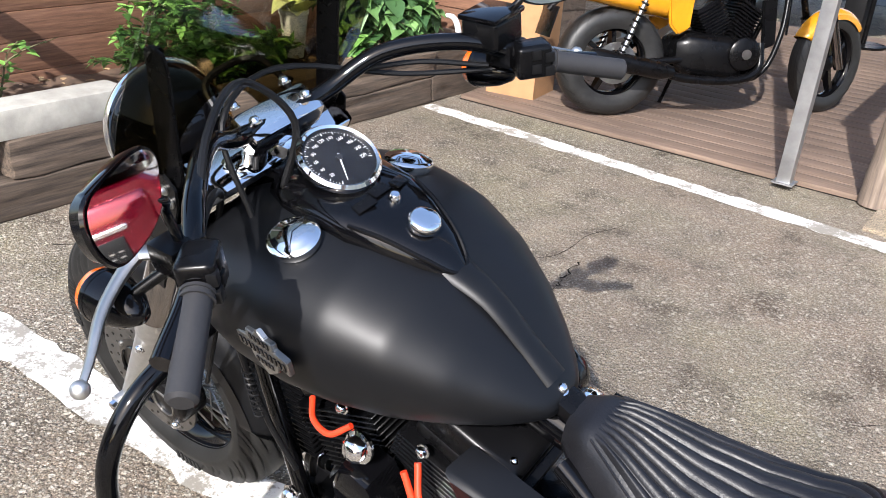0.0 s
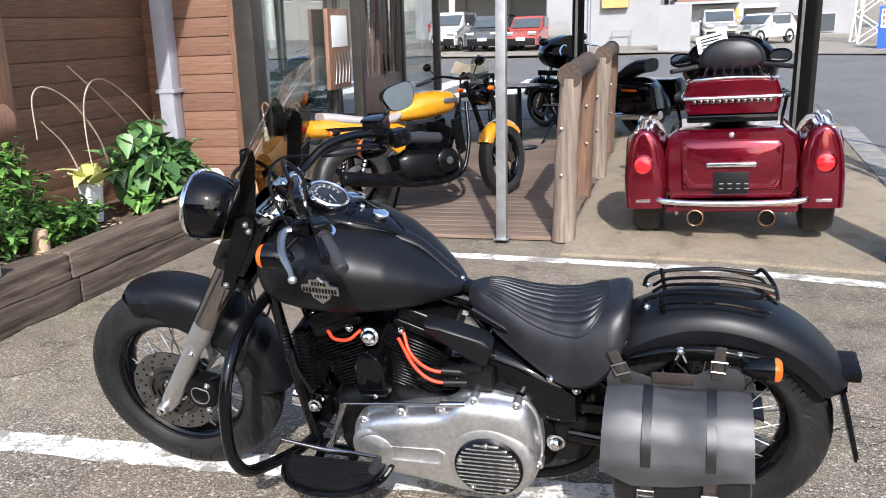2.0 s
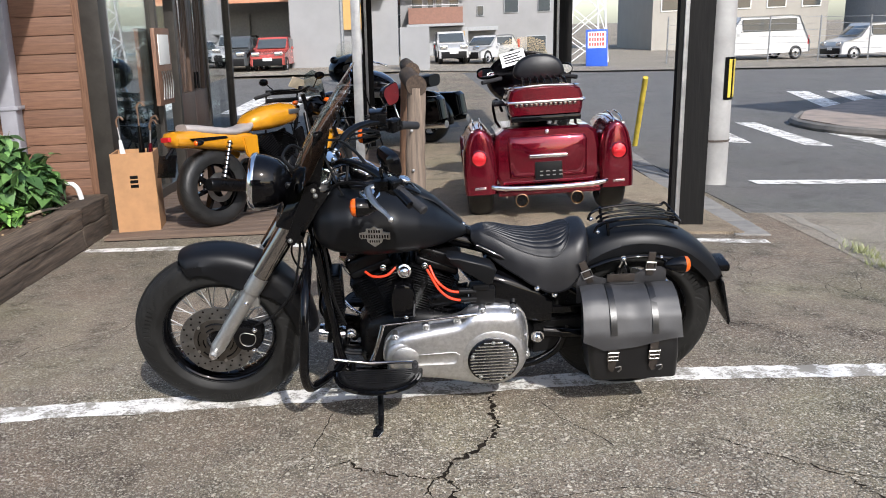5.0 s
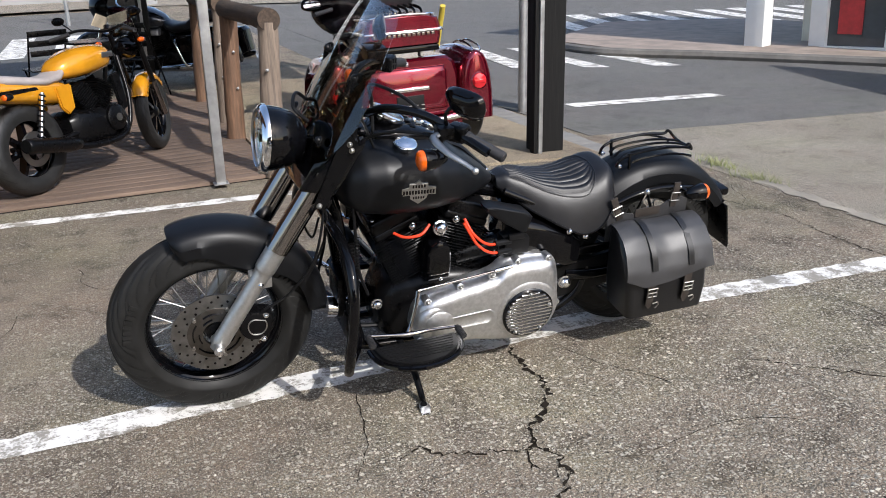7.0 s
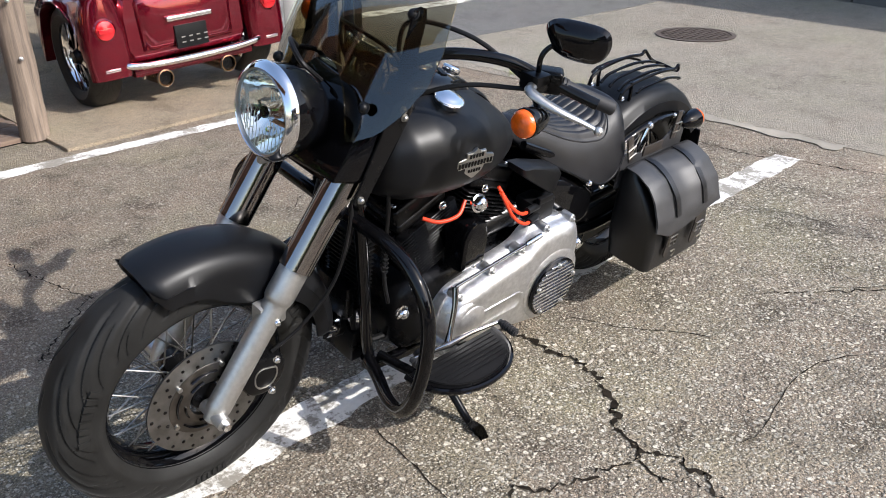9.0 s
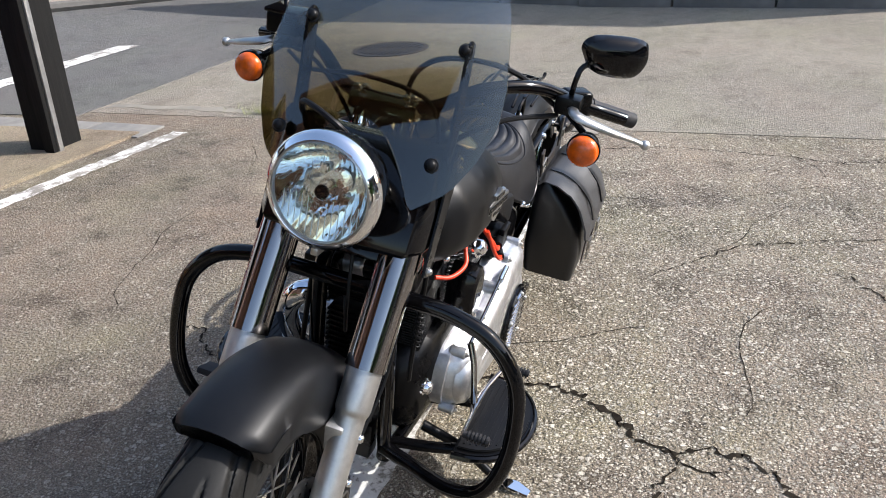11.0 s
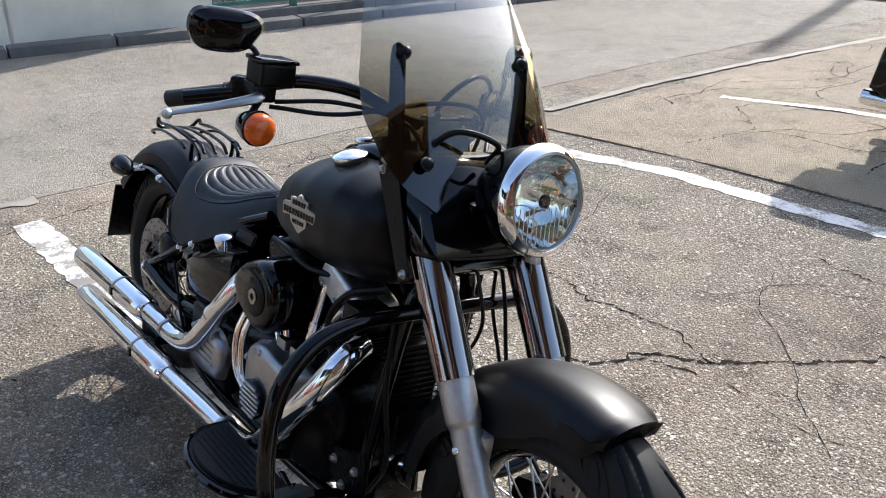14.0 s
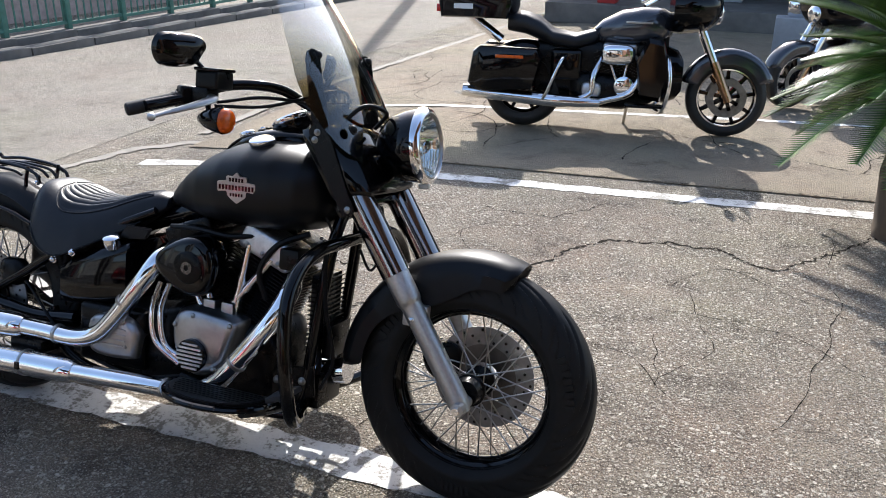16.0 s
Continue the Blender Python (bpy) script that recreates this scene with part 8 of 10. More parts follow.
for s in (-1, 1):
    rings = []
    for y, k, dz in ((-0.085, 0.3, 0.0), (-0.082, 0.55, 0.0), (-0.074, 0.75, 0.0), (-0.056, 0.9, 0.0), (-0.03, 0.97, 0.0), (0.0, 1.0, 0.0), (0.02, 1.0, 0.002), (0.06, 1.0, 0.004), (0.11, 1.0, 0.007), (0.18, 1.01, 0.012), (0.3, 1.02, 0.015), (0.42, 1.01, 0.012), (0.5, 1.0, 0.006), (0.57, 1.0, 0.0), (0.63, 0.97, -0.01), (0.75, 0.85, -0.05)):
        o = [(0.4, 0.23), (0.395, 0.36), (0.4, 0.5), (0.415, 0.6), (0.44, 0.672), (0.475, 0.712), (0.52, 0.728), (0.565, 0.72), (0.602, 0.69), (0.63, 0.635), (0.65, 0.55), (0.66, 0.42), (0.66, 0.3), (0.655, 0.23)]
        arch = 0.31 + math.sqrt(0.335 ** 2 - (y - 0.33) ** 2) if abs(y - 0.33) < 0.335 else 0.23
        rings.append([V(s * (0.53 + (u - 0.53) * k), y, 0.24 + (max(w, min(arch, 0.66)) - 0.24) * (0.9 + 0.1 * k) + dz * (w > 0.6)) for u, w in o])
    fd = part("rear_fender", loft(rings), M_RED, trike, "candy-red rear fender", angle=60)
    part("tail_lamp", moved(lathe([(0.054, 0.02), (0.058, -0.005), (0.052, -0.02), (0.03, -0.028), (0.0001, -0.03)], 28, "y"), Matrix.Translation((s * 0.536, -0.08, 0.505))), M_REDLENS, fd, "round red tail lamp")
    part("lamp_rim", moved(lathe([(0.056, -0.012), (0.066, -0.005), (0.066, 0.012), (0.055, 0.01)], 28, "y", closed=True), Matrix.Translation((s * 0.536, -0.08, 0.505))), M_RED, fd)
    part("lamp_bar", box(s * 0.536 - 0.045, s * 0.536 + 0.045, -0.116, -0.108, 0.492, 0.518, 0.003), M_REDLENS, fd)
    part("fender_crease", box(s * 0.536 - 0.045, s * 0.536 + 0.045, -0.088, -0.07, 0.27, 0.288, 0.003), M_CHROME, fd)
    for dx in (-0.03, 0.03):
        part("fender_rail", tube([V(s * 0.536 + dx, -0.05, 0.68), V(s * 0.536 + dx, -0.035, 0.745), V(s * 0.536 + dx, 0.2, 0.775), V(s * 0.536 + dx, 0.35, 0.75)], 0.007, 8, 5), M_CHROME, fd, "chrome fender rail")
    part("rail_cross", tube([V(s * 0.536 - 0.05, -0.055, 0.705), V(s * 0.536 + 0.05, -0.055, 0.705)], 0.006, 8, curve=False), M_CHROME, fd)
    cast_wheel(trike, "rear_wheel", Matrix.Translation((s * 0.525, 0.33, 0.31)) @ Matrix.Rotation(radians(90), 4, "Z"), 0.31, 0.2, 9, mat_rim=M_CHROME)
    ex = part("exhaust_tip", moved(lathe([(0.05, 0.3), (0.05, -0.02), (0.044, -0.022), (0.042, 0.1), (0.0001, 0.1)], 28, "y"), Matrix.Translation((s * 0.215, -0.03, 0.165))), M_COPPERTIP, trike, "round bronze-toned exhaust tip")
    part("dark_bore", moved(cylinder(0.041, 0.0, 0.02, 24, "y"), Matrix.Translation((s * 0.215, -0.03, 0.165))), M_SATIN, ex)
    part("tip_ring", moved(lathe([(0.052, -0.022), (0.055, -0.012), (0.045, -0.012)], 28, "y", closed=True), Matrix.Translation((s * 0.215, -0.03, 0.165))), M_BRASS, ex)
    part("side_rail", tube([V(s * 0.32, 0.75, 0.6), V(s * 0.36, 0.7, 0.82), V(s * 0.33, 0.6, 0.88), V(s * 0.3, 0.5, 0.8)], 0.012, 10, 6), M_SATIN, trike)
    mir = part("mirror", blob(s * 0.36, 1.5, 1.06, 0.09, 0.045, 0.055, 18, 0.8), M_GLOSS, trike, "gloss black fairing mirror")
    b = bmesh.new()
    b.faces.new([b.verts.new(V(s * 0.36 + 0.075 * math.cos(t), 1.448, 1.06 + 0.042 * math.sin(t))) for t in (2 * math.pi * k / 20 for k in range(20))])
    part("mirror_glass", b, M_MIRROR, mir)
    part("grip", rod(V(s * 0.24, 1.25, 1.02), V(s * 0.42, 1.1, 1.0), 0.018, 12), M_GRIP, trike)
    part("arm_rest", moved(box(-0.07, 0.07, -0.1, 0.1, -0.02, 0.02, 0.015, 3), Matrix.Translation((s * 0.3, 0.55, 0.86))), M_LEATHER, trike)
part("bumper", tube([V(-0.46, 0.1, 0.3), V(-0.45, -0.06, 0.285), V(-0.3, -0.1, 0.27), V(0, -0.11, 0.265), V(0.3, -0.1, 0.27), V(0.45, -0.06, 0.285), V(0.46, 0.1, 0.3)], 0.019, 12, 6), M_CHROME, trike, "chrome rear bumper bar")
part("bumper_pan", box(-0.4, 0.4, -0.05, 0.6, 0.2, 0.255, 0.015), M_RED, trike)
for s in (-1, 1):
    part("bumper_stay", rod(V(s * 0.34, -0.06, 0.27), V(s * 0.33, 0.0, 0.18), 0.01, 8), M_CHROME, trike)
# top case
tc_o = [(-0.27, 0.0), (-0.285, 0.05), (-0.29, 0.13), (-0.27, 0.19), (-0.2, 0.215), (0.2, 0.215), (0.27, 0.19), (0.29, 0.13), (0.285, 0.05), (0.27, 0.0)]
tcs = part("top_case", loft([[V(u * k, y, 0.79 + (w - 0.1) * k + 0.1) for u, w in tc_o] for y, k in ((-0.02, 0.9), (0.0, 0.98), (0.04, 1.0), (0.42, 1.0), (0.5, 0.88))]), M_RED, trike, "candy-red top case", angle=35)
part("case_trim", tube([V(-0.295, 0.4, 0.895), V(-0.297, 0.05, 0.895), V(-0.26, -0.02, 0.895), V(0, -0.035, 0.895), V(0.26, -0.02, 0.895), V(0.297, 0.05, 0.895), V(0.295, 0.4, 0.895)], 0.011, 8, 5), M_CHROME, tcs, "chrome trim round the case")
for k in range(13):
    part("case_lamp", box(-0.24 + k * 0.037, -0.214 + k * 0.037, -0.034, -0.022, 0.862, 0.885, 0.003), M_DCHROME, tcs)
part("case_base", box(-0.27, 0.27, 0.0, 0.45, 0.745, 0.79, 0.012), M_GLOSS, trike)
part("pad_bar", tube([V(-0.28, 0.3, 0.985), V(-0.24, 0.02, 1.0), V(0, 0.0, 1.01), V(0.24, 0.02, 1.0), V(0.28, 0.3, 0.985)], 0.009, 8, 6), M_CHROME, tcs)
for k in range(7):
    x = -0.165 + k * 0.055
    part("rack_bar", tube([V(x, 0.03, 1.0), V(x * 0.96, 0.06, 1.045), V(x * 0.9, 0.25, 1.06)], 0.013, 8, 4, flat=0.6), M_SATIN, tcs)
part("backrest", loft([[V((0.2 - 0.05 * math.sin(t)) * math.copysign(abs(math.cos(t)) ** 0.7, math.cos(t)) * k, y, 1.13 + 0.1 * math.copysign(abs(math.sin(t)) ** 0.8, math.sin(t)) * k) for t in (2 * math.pi * i / 24 for i in range(24))] for y, k in ((0.33, 0.8), (0.35, 0.97), (0.4, 1.0), (0.48, 0.9))]), M_LEATHER, trike, "black leather passenger backrest", angle=60)
part("rider_seat", blob(0, 0.85, 0.78, 0.2, 0.35, 0.09, 20, 0.8), M_LEATHER, trike)
part("fuel_tank", blob(0, 1.25, 0.8, 0.17, 0.3, 0.14, 20, 0.85), M_RED, trike)
part("fairing", loft([[V(0.36 * math.cos(t) * k, y, 1.0 + 0.24 * math.sin(t) * k) for t in (2 * math.pi * i / 28 for i in range(28))] for y, k in ((1.45, 0.9), (1.5, 1.0), (1.68, 0.95), (1.8, 0.6))]), M_GLOSS, trike, "gloss black front fairing", angle=50)
part("short_screen", plate([(-0.25, 1.15), (0.25, 1.15), (0.2, 1.32), (0.08, 1.36), (-0.08, 1.36), (-0.2, 1.32)], 0.006, "y", 0.0, 1.62), M_SCREEN, trike)
tag = part("paper_tag", moved(box(-0.11, 0.11, -0.002, 0.002, -0.06, 0.06), pose(-0.13, 1.2, 1.19, -12, -12, 0)), M_WHITE, trike, "white paper tag")
bars_of_print(tag, "print_bars", [(-0.08, 0.08 - 0.03 * (k % 2), 0.03 - k * 0.022, 0.04 - k * 0.022) for k in range(4)], M_SATIN, lambda u, w: pose(-0.13, 1.2, 1.19, -12, -12, 0) @ V(u, -0.003, w))
cast_wheel(trike, "front_wheel", Matrix.Translation((0, 2.0, 0.32)) @ Matrix.Rotation(radians(90), 4, "Z"), 0.32, 0.13, 9)
part("front_fender", moved(fender_mesh((0, 0, 0), 0.36, 0.08, 170, 20, lambda t: 0.07), Matrix.Translation((0, 2.0, 0.32)) @ Matrix.Rotation(radians(90), 4, "Z")), M_RED, trike)
for s in (-1, 1):
    part("fork_leg", rod(V(s * 0.11, 2.0, 0.3), V(s * 0.11, 1.65, 0.95), 0.03, 14), M_CHROME, trike)
part("engine", blob(0, 1.2, 0.42, 0.2, 0.32, 0.24, 18, 0.6), M_SATIN, trike)


def finned(hx, hy, z0, z1, out, n, step):
    """A cylinder block with square fins, as one mesh."""
    rows, z = [(z0, 0.0)], z0 + 0.02
    for j in range(n):
        rows += [(z, 0.0), (z, out), (z + step * 0.4, out), (z + step * 0.4, 0.0)]
        z += step
    rows.append((z1, 0.0))
    return loft([[V(sx * (hx + o), sy * (hy + o), zz) for sx, sy in ((-1, -1), (1, -1), (1, 1), (-1, 1))] for zz, o in rows])


# ---- the yellow roadster on the deck ----
yr, yf = V(-1.575, 3.56, 0), V(-0.655, 4.70, 0)
yaw = math.degrees(math.atan2(yf.y - yr.y, yf.x - yr.x))
WB = (yf - yr).length
yb = thing("roadster", pose(yr.x, yr.y, 0.034, -5, 0, yaw) @ Matrix.Diagonal((1, 1, 0.94, 1)), "amber yellow roadster motorcycle with black engine standing on the deck", "motorcycle")
# local: x forward from the rear contact, y to its left
rw_ = cast_wheel(yb, "rear_wheel", pose(0, 0, 0.325), 0.325, 0.15, 7, r_rim=0.2)
part("brake_disc", lathe([(0.125, -0.085), (0.125, -0.08), (0.08, -0.08), (0.08, -0.085)], 36, closed=True), M_STEEL, rw_)
STEER = Matrix.Translation((WB - 0.1, 0, 0)) @ Matrix.Rotation(radians(20), 4, "Z") @ Matrix.Translation((0.1 - WB, 0, 0))
cast_wheel(yb, "front_wheel", STEER @ pose(WB, 0, 0.325), 0.325, 0.11, 7, r_rim=0.225)
part("tail", loft([oval(x, w, zt, zb, 24, 0.7) for x, w, zt, zb in ((-0.36, 0.06, 0.80, 0.74), (-0.33, 0.1, 0.83, 0.70), (-0.15, 0.12, 0.83, 0.67), (0.1, 0.125, 0.80, 0.62), (0.3, 0.12, 0.78, 0.58), (0.42, 0.09, 0.74, 0.6))]), M_YELLOW, yb, "yellow tail section with black panel", angle=45)
for s in (-1, 1):
    part("tail_panel", plate([(-0.25, 0.76), (0.1, 0.745), (0.12, 0.72), (-0.2, 0.725)], 0.01, "y", 0.003, s * 0.122), M_SATIN, yb)
    part("side_cover", plate([(0.26, 0.72), (0.42, 0.72), (0.41, 0.54), (0.34, 0.5), (0.28, 0.56)], 0.03, "y", 0.01, s * 0.12), M_YELLOW, yb)
    part("shock_spring", tube([V(-0.02 + 0.13 * t + 0.02 * math.cos(t * 60), s * (0.15 + 0.02 * math.sin(t * 60)), 0.36 + 0.33 * t) for t in [k / 60 for k in range(61)]], 0.007, 6, 1), M_SATIN, yb)
    part("shock_body", rod(V(-0.02, s * 0.15, 0.34), V(0.11, s * 0.15, 0.7), 0.016, 12), M_CHROME, yb)
    part("swing_arm", rod(V(0, s * 0.12, 0.325), V(0.5, s * 0.1, 0.36), 0.022, 10), M_SATIN, yb)
    part("fork_leg", rod(V(WB, s * 0.095, 0.31), V(WB - 0.32, s * 0.095, 1.02), 0.021, 14), M_SATIN, yb, at=STEER)
    part("fork_slider", rod(V(WB, s * 0.095, 0.3), V(WB - 0.14, s * 0.095, 0.6), 0.028, 14), M_DCHROME, yb, at=STEER)
    part("down_tube", tube([V(WB - 0.4, s * 0.05, 0.85), V(WB - 0.46, s * 0.12, 0.5), V(WB - 0.6, s * 0.13, 0.25), V(0.45, s * 0.13, 0.24)], 0.017, 10, 5), M_SATIN, yb)
    body = part("rear_indicator", blob(-0.2, s * 0.17, 0.72, 0.04, 0.025, 0.025, 14), M_GLOSS, yb)
    part("amber_lens", blob(-0.235, s * 0.17, 0.72, 0.014, 0.022, 0.022, 12), M_AMBER, body)
    part("bar_end", rod(V(WB - 0.5, s * 0.25, 1.06), V(WB - 0.56, s * 0.39, 1.03), 0.017, 12), M_GRIP, yb)
    part("mirror_stem", rod(V(WB - 0.45, s * 0.24, 1.07), V(WB - 0.47, s * 0.33, 1.16), 0.005, 6), M_GLOSS, yb)
    mr = part("mirror", blob(WB - 0.47, s * 0.35, 1.17, 0.015, 0.06, 0.035, 14), M_GLOSS, yb)
    part("front_indicator", blob(WB - 0.26, s * 0.2, 0.95, 0.035, 0.022, 0.022, 12), M_AMBER, yb)
part("tail_lamp", box(-0.385, -0.35, -0.05, 0.05, 0.75, 0.79, 0.008), M_REDLENS, yb, "red tail lamp")
part("plate", moved(box(-0.004, 0.004, -0.11, 0.11, -0.09, 0.09, 0.003), pose(-0.4, 0, 0.56, 0, 15, 0)), M_SATIN, yb)
part("plate_arm", rod(V(-0.3, 0, 0.72), V(-0.4, 0, 0.62), 0.015, 8), M_SATIN, yb)
sr = [oval(x, w, zt, zb, 24, 0.75) for x, w, zt, zb in ((-0.22, 0.07, 0.88, 0.81), (-0.12, 0.12, 0.865, 0.78), (0.03, 0.13, 0.835, 0.75), (0.2, 0.14, 0.8, 0.73), (0.36, 0.12, 0.815, 0.74), (0.45, 0.08, 0.86, 0.78))]
part("seat", loft(sr), M_GREYSEAT, yb, "grey vinyl saddle", angle=60)
part("fuel_tank", loft([oval(x, w, zt, zb, 28, 0.78) for x, w, zt, zb in ((0.38, 0.06, 0.85, 0.78), (0.44, 0.11, 0.9, 0.75), (0.58, 0.145, 0.955, 0.74), (0.74, 0.15, 0.975, 0.75), (0.88, 0.13, 0.965, 0.77), (0.96, 0.08, 0.93, 0.81))]), M_YELLOW, yb, "rounded amber yellow tank", angle=60)
for s in (-1, 1):
    part("badge", box(0.78, 0.9, s * 0.148 - 0.004, s * 0.148 + 0.004, 0.86, 0.9, 0.003), M_STEEL, yb)
for k, (ang, nm) in enumerate(((-30, "front_cylinder"), (30, "rear_cylinder"))):
    tilt = Matrix.Translation((0.68, 0, 0.42)) @ Matrix.Rotation(radians(-ang), 4, "Y")
    part(nm, moved(finned(0.07, 0.085, 0.08, 0.3, 0.015, 10, 0.02), tilt), M_SATIN, yb, "black finned cylinder", smooth=False)
part("crankcase", loft([oval(x, w, zt, zb, 24, 0.55) for x, w, zt, zb in ((0.36, 0.1, 0.48, 0.3), (0.42, 0.15, 0.52, 0.25), (0.7, 0.17, 0.5, 0.22), (0.86, 0.15, 0.46, 0.24), (0.92, 0.1, 0.42, 0.28))]), M_SATIN, yb)
part("engine_cover", lathe([(0.1, 0.16), (0.1, 0.185), (0.08, 0.2), (0.0001, 0.2)], 28, "y"), M_SATIN, yb, at=Matrix.Translation((0.75, 0, 0.4)) @ Matrix.Rotation(math.pi, 4, "X"))
part("cover_badge", lathe([(0.03, 0.2), (0.03, 0.206), (0.0001, 0.206)], 20, "y"), M_STEEL, yb, at=Matrix.Translation((0.75, 0, 0.4)) @ Matrix.Rotation(math.pi, 4, "X"))
for s in (-1, 1):
    part("radiator_shroud", plate([(0.86, 0.72), (0.95, 0.74), (0.98, 0.45), (0.9, 0.42)], 0.03, "y", 0.008, s * 0.11), M_SATIN, yb)
part("exhaust", tube([V(0.88, -0.12, 0.46), V(0.86, -0.16, 0.3), V(0.7, -0.18, 0.24), V(0.4, -0.18, 0.25), V(0.2, -0.18, 0.3)], 0.026, 12, 6), M_SATIN, yb)
part("muffler", tube([V(0.3, -0.185, 0.29), V(0.2, -0.19, 0.305), V(-0.15, -0.2, 0.37), V(-0.2, -0.2, 0.378)], [0.035, 0.055, 0.055, 0.045], 20, 4), M_SATIN, yb, "long matte black muffler")
part("front_fender", fender_mesh((WB, 0, 0.325), 0.35, 0.065, 150, 40, lambda t: 0.07), M_YELLOW, yb, "yellow front mudguard", STEER)
part("headlamp", lathe([(0.0001, -0.14), (0.06, -0.12), (0.09, -0.06), (0.095, 0.0), (0.08, 0.02), (0.0001, 0.03)], 28, "x"), M_GLOSS, yb, "round black headlamp", pose(WB - 0.18, 0, 0.9))
part("handlebar", tube([V(WB - 0.56, -0.39, 1.03), V(WB - 0.46, -0.2, 1.08), V(WB - 0.4, 0, 1.05), V(WB - 0.46, 0.2, 1.08), V(WB - 0.56, 0.39, 1.03)], 0.012, 10, 6), M_SATIN, yb)
part("dial", lathe([(0.04, -0.02), (0.045, 0.01), (0.0001, 0.012)], 20, "z"), M_GLOSS, yb, at=pose(WB - 0.34, 0, 1.07, 0, 30, 0))
part("fly_screen", plate([(-0.13, 1.0), (0.13, 1.0), (0.1, 1.2), (0, 1.24), (-0.1, 1.2)], 0.004, "x", 0, WB - 0.2), M_PANE, yb)
part("side_stand", rod(V(0.5, 0.14, 0.25), V(0.48, 0.26, 0.0), 0.012, 8), M_SATIN, yb)
part("paper_tag", moved(box(-0.13, 0.13, -0.002, 0.002, -0.05, 0.05), pose(WB - 0.28, 0.12, 1.13, 30, 10, 20)), plain("kraft_tag", (0.5, 0.42, 0.3), 0.8), yb, "paper tag hanging from the bars")


# ---- black touring motorcycles ----
M_COPPER = plain("warm_fork_metal", (0.45, 0.27, 0.16), 0.2, 1.0, var=0.1, bump=0.05)


def tourer(at, label, tank_mat, case=True):
    """Local: x forward from the rear contact, y to its left."""
    t = thing("touring_motorcycle", at, label, "motorcycle", "touring motorcycles")
    wb = 1.6
    cast_wheel(t, "rear_wheel", pose(0, 0, 0.32), 0.32, 0.17, 7, r_rim=0.21, mat_rim=M_GLOSS)
    fw = cast_wheel(t, "front_wheel", pose(wb, 0, 0.31), 0.31, 0.13, 9, r_rim=0.225, mat_rim=M_GLOSS)
    for s in (-1, 1):
        part("bright_rim_edge", lathe([(0.222, s * 0.05), (0.226, s * 0.056), (0.216, s * 0.056), (0.214, s * 0.05)], 48, closed=True), M_CHROME, fw)
    for s in (-1, 1):
        part("brake_disc", lathe([(0.15, s * 0.08), (0.15, s * 0.084), (0.1, s * 0.084), (0.1, s * 0.08)], 36, closed=True), M_DISC, fw)
        ob = [(-0.42, 0.37), (-0.38, 0.62), (-0.33, 0.66), (0.12, 0.65), (0.16, 0.58), (0.1, 0.34), (-0.3, 0.31)]
        sb = part("saddlebag", loft([[V(-0.13 + (u + 0.13) * k, s * d, 0.49 + (w - 0.49) * k) for u, w in ob] for d, k in ((0.14, 0.95), (0.16, 1.0), (0.34, 1.0), (0.365, 0.96), (0.375, 0.85))]), M_GLOSS, t, "gloss black hard saddlebag", angle=35)
        part("bag_reflector", box(-0.2, 0.02, s * 0.37 - 0.006, s * 0.37 + 0.012 * s if s > 0 else s * 0.37 + 0.006, 0.575, 0.6, 0.004), M_AMBER, sb)
        part("bag_guard", tube([V(0.16, s * 0.2, 0.28), V(0.2, s * 0.34, 0.3), V(0.3, s * 0.34, 0.55), V(0.34, s * 0.22, 0.6)], 0.014, 10, 6), M_CHROME, t, "chrome saddlebag guard")
        part("muffler", tube([V(0.62, s * 0.2, 0.24), V(0.4, s * 0.24, 0.245), V(0.2, s * 0.26, 0.255), V(-0.46, s * 0.28, 0.3)], [0.035, 0.045, 0.052, 0.05], 20, 4), M_CHROME, t, "long chrome muffler")
        part("fork_leg", rod(V(wb, s * 0.115, 0.31), V(wb - 0.3, s * 0.115, 0.95), 0.03, 14), M_CHROME, t, "chrome fork leg")
        part("fork_slider", rod(V(wb + 0.01, s * 0.115, 0.29), V(wb - 0.13, s * 0.115, 0.59), 0.036, 14), M_COPPER, t, "warm polished fork slider")
        part("leg_shield", loft([[V(1.02 + u * k, s * d, 0.52 + w * k) for u, w in ((-0.1, -0.22), (0.06, -0.24), (0.12, 0.0), (0.06, 0.22), (-0.06, 0.24), (-0.14, 0.05))] for d, k in ((0.16, 1.0), (0.26, 1.0), (0.29, 0.85))]), M_GLOSS, t, angle=35)
        part("engine_guard", tube([V(1.1, s * 0.1, 0.62), V(1.12, s * 0.3, 0.6), V(1.14, s * 0.36, 0.42), V(1.1, s * 0.3, 0.22), V(1.05, s * 0.12, 0.2)], 0.016, 10, 6), M_CHROME, t, "chrome engine guard")
        part("footboard", box(0.82, 1.1, s * 0.3 - 0.06, s * 0.3 + 0.06, 0.24, 0.262, 0.008), M_SATIN, t)
        part("bar_half", tube([V(1.15, 0, 1.06), V(1.1, s * 0.15, 1.1), V(1.0, s * 0.33, 1.05), V(0.9, s * 0.42, 1.0)], 0.013, 10, 5), M_CHROME, t)
        part("mirror", blob(1.22, s * 0.38, 1.16, 0.03, 0.08, 0.05, 14), M_GLOSS, t)
    part("rear_fender", fender_mesh((0, 0, 0.32), 0.38, 0.1, 70, 190, lambda u: 0.1), M_GLOSS, t)
    part("front_fender", fender_mesh((wb, 0, 0.33), 0.365, 0.09, 165, 20, lambda u: 0.12), tank_mat, t)
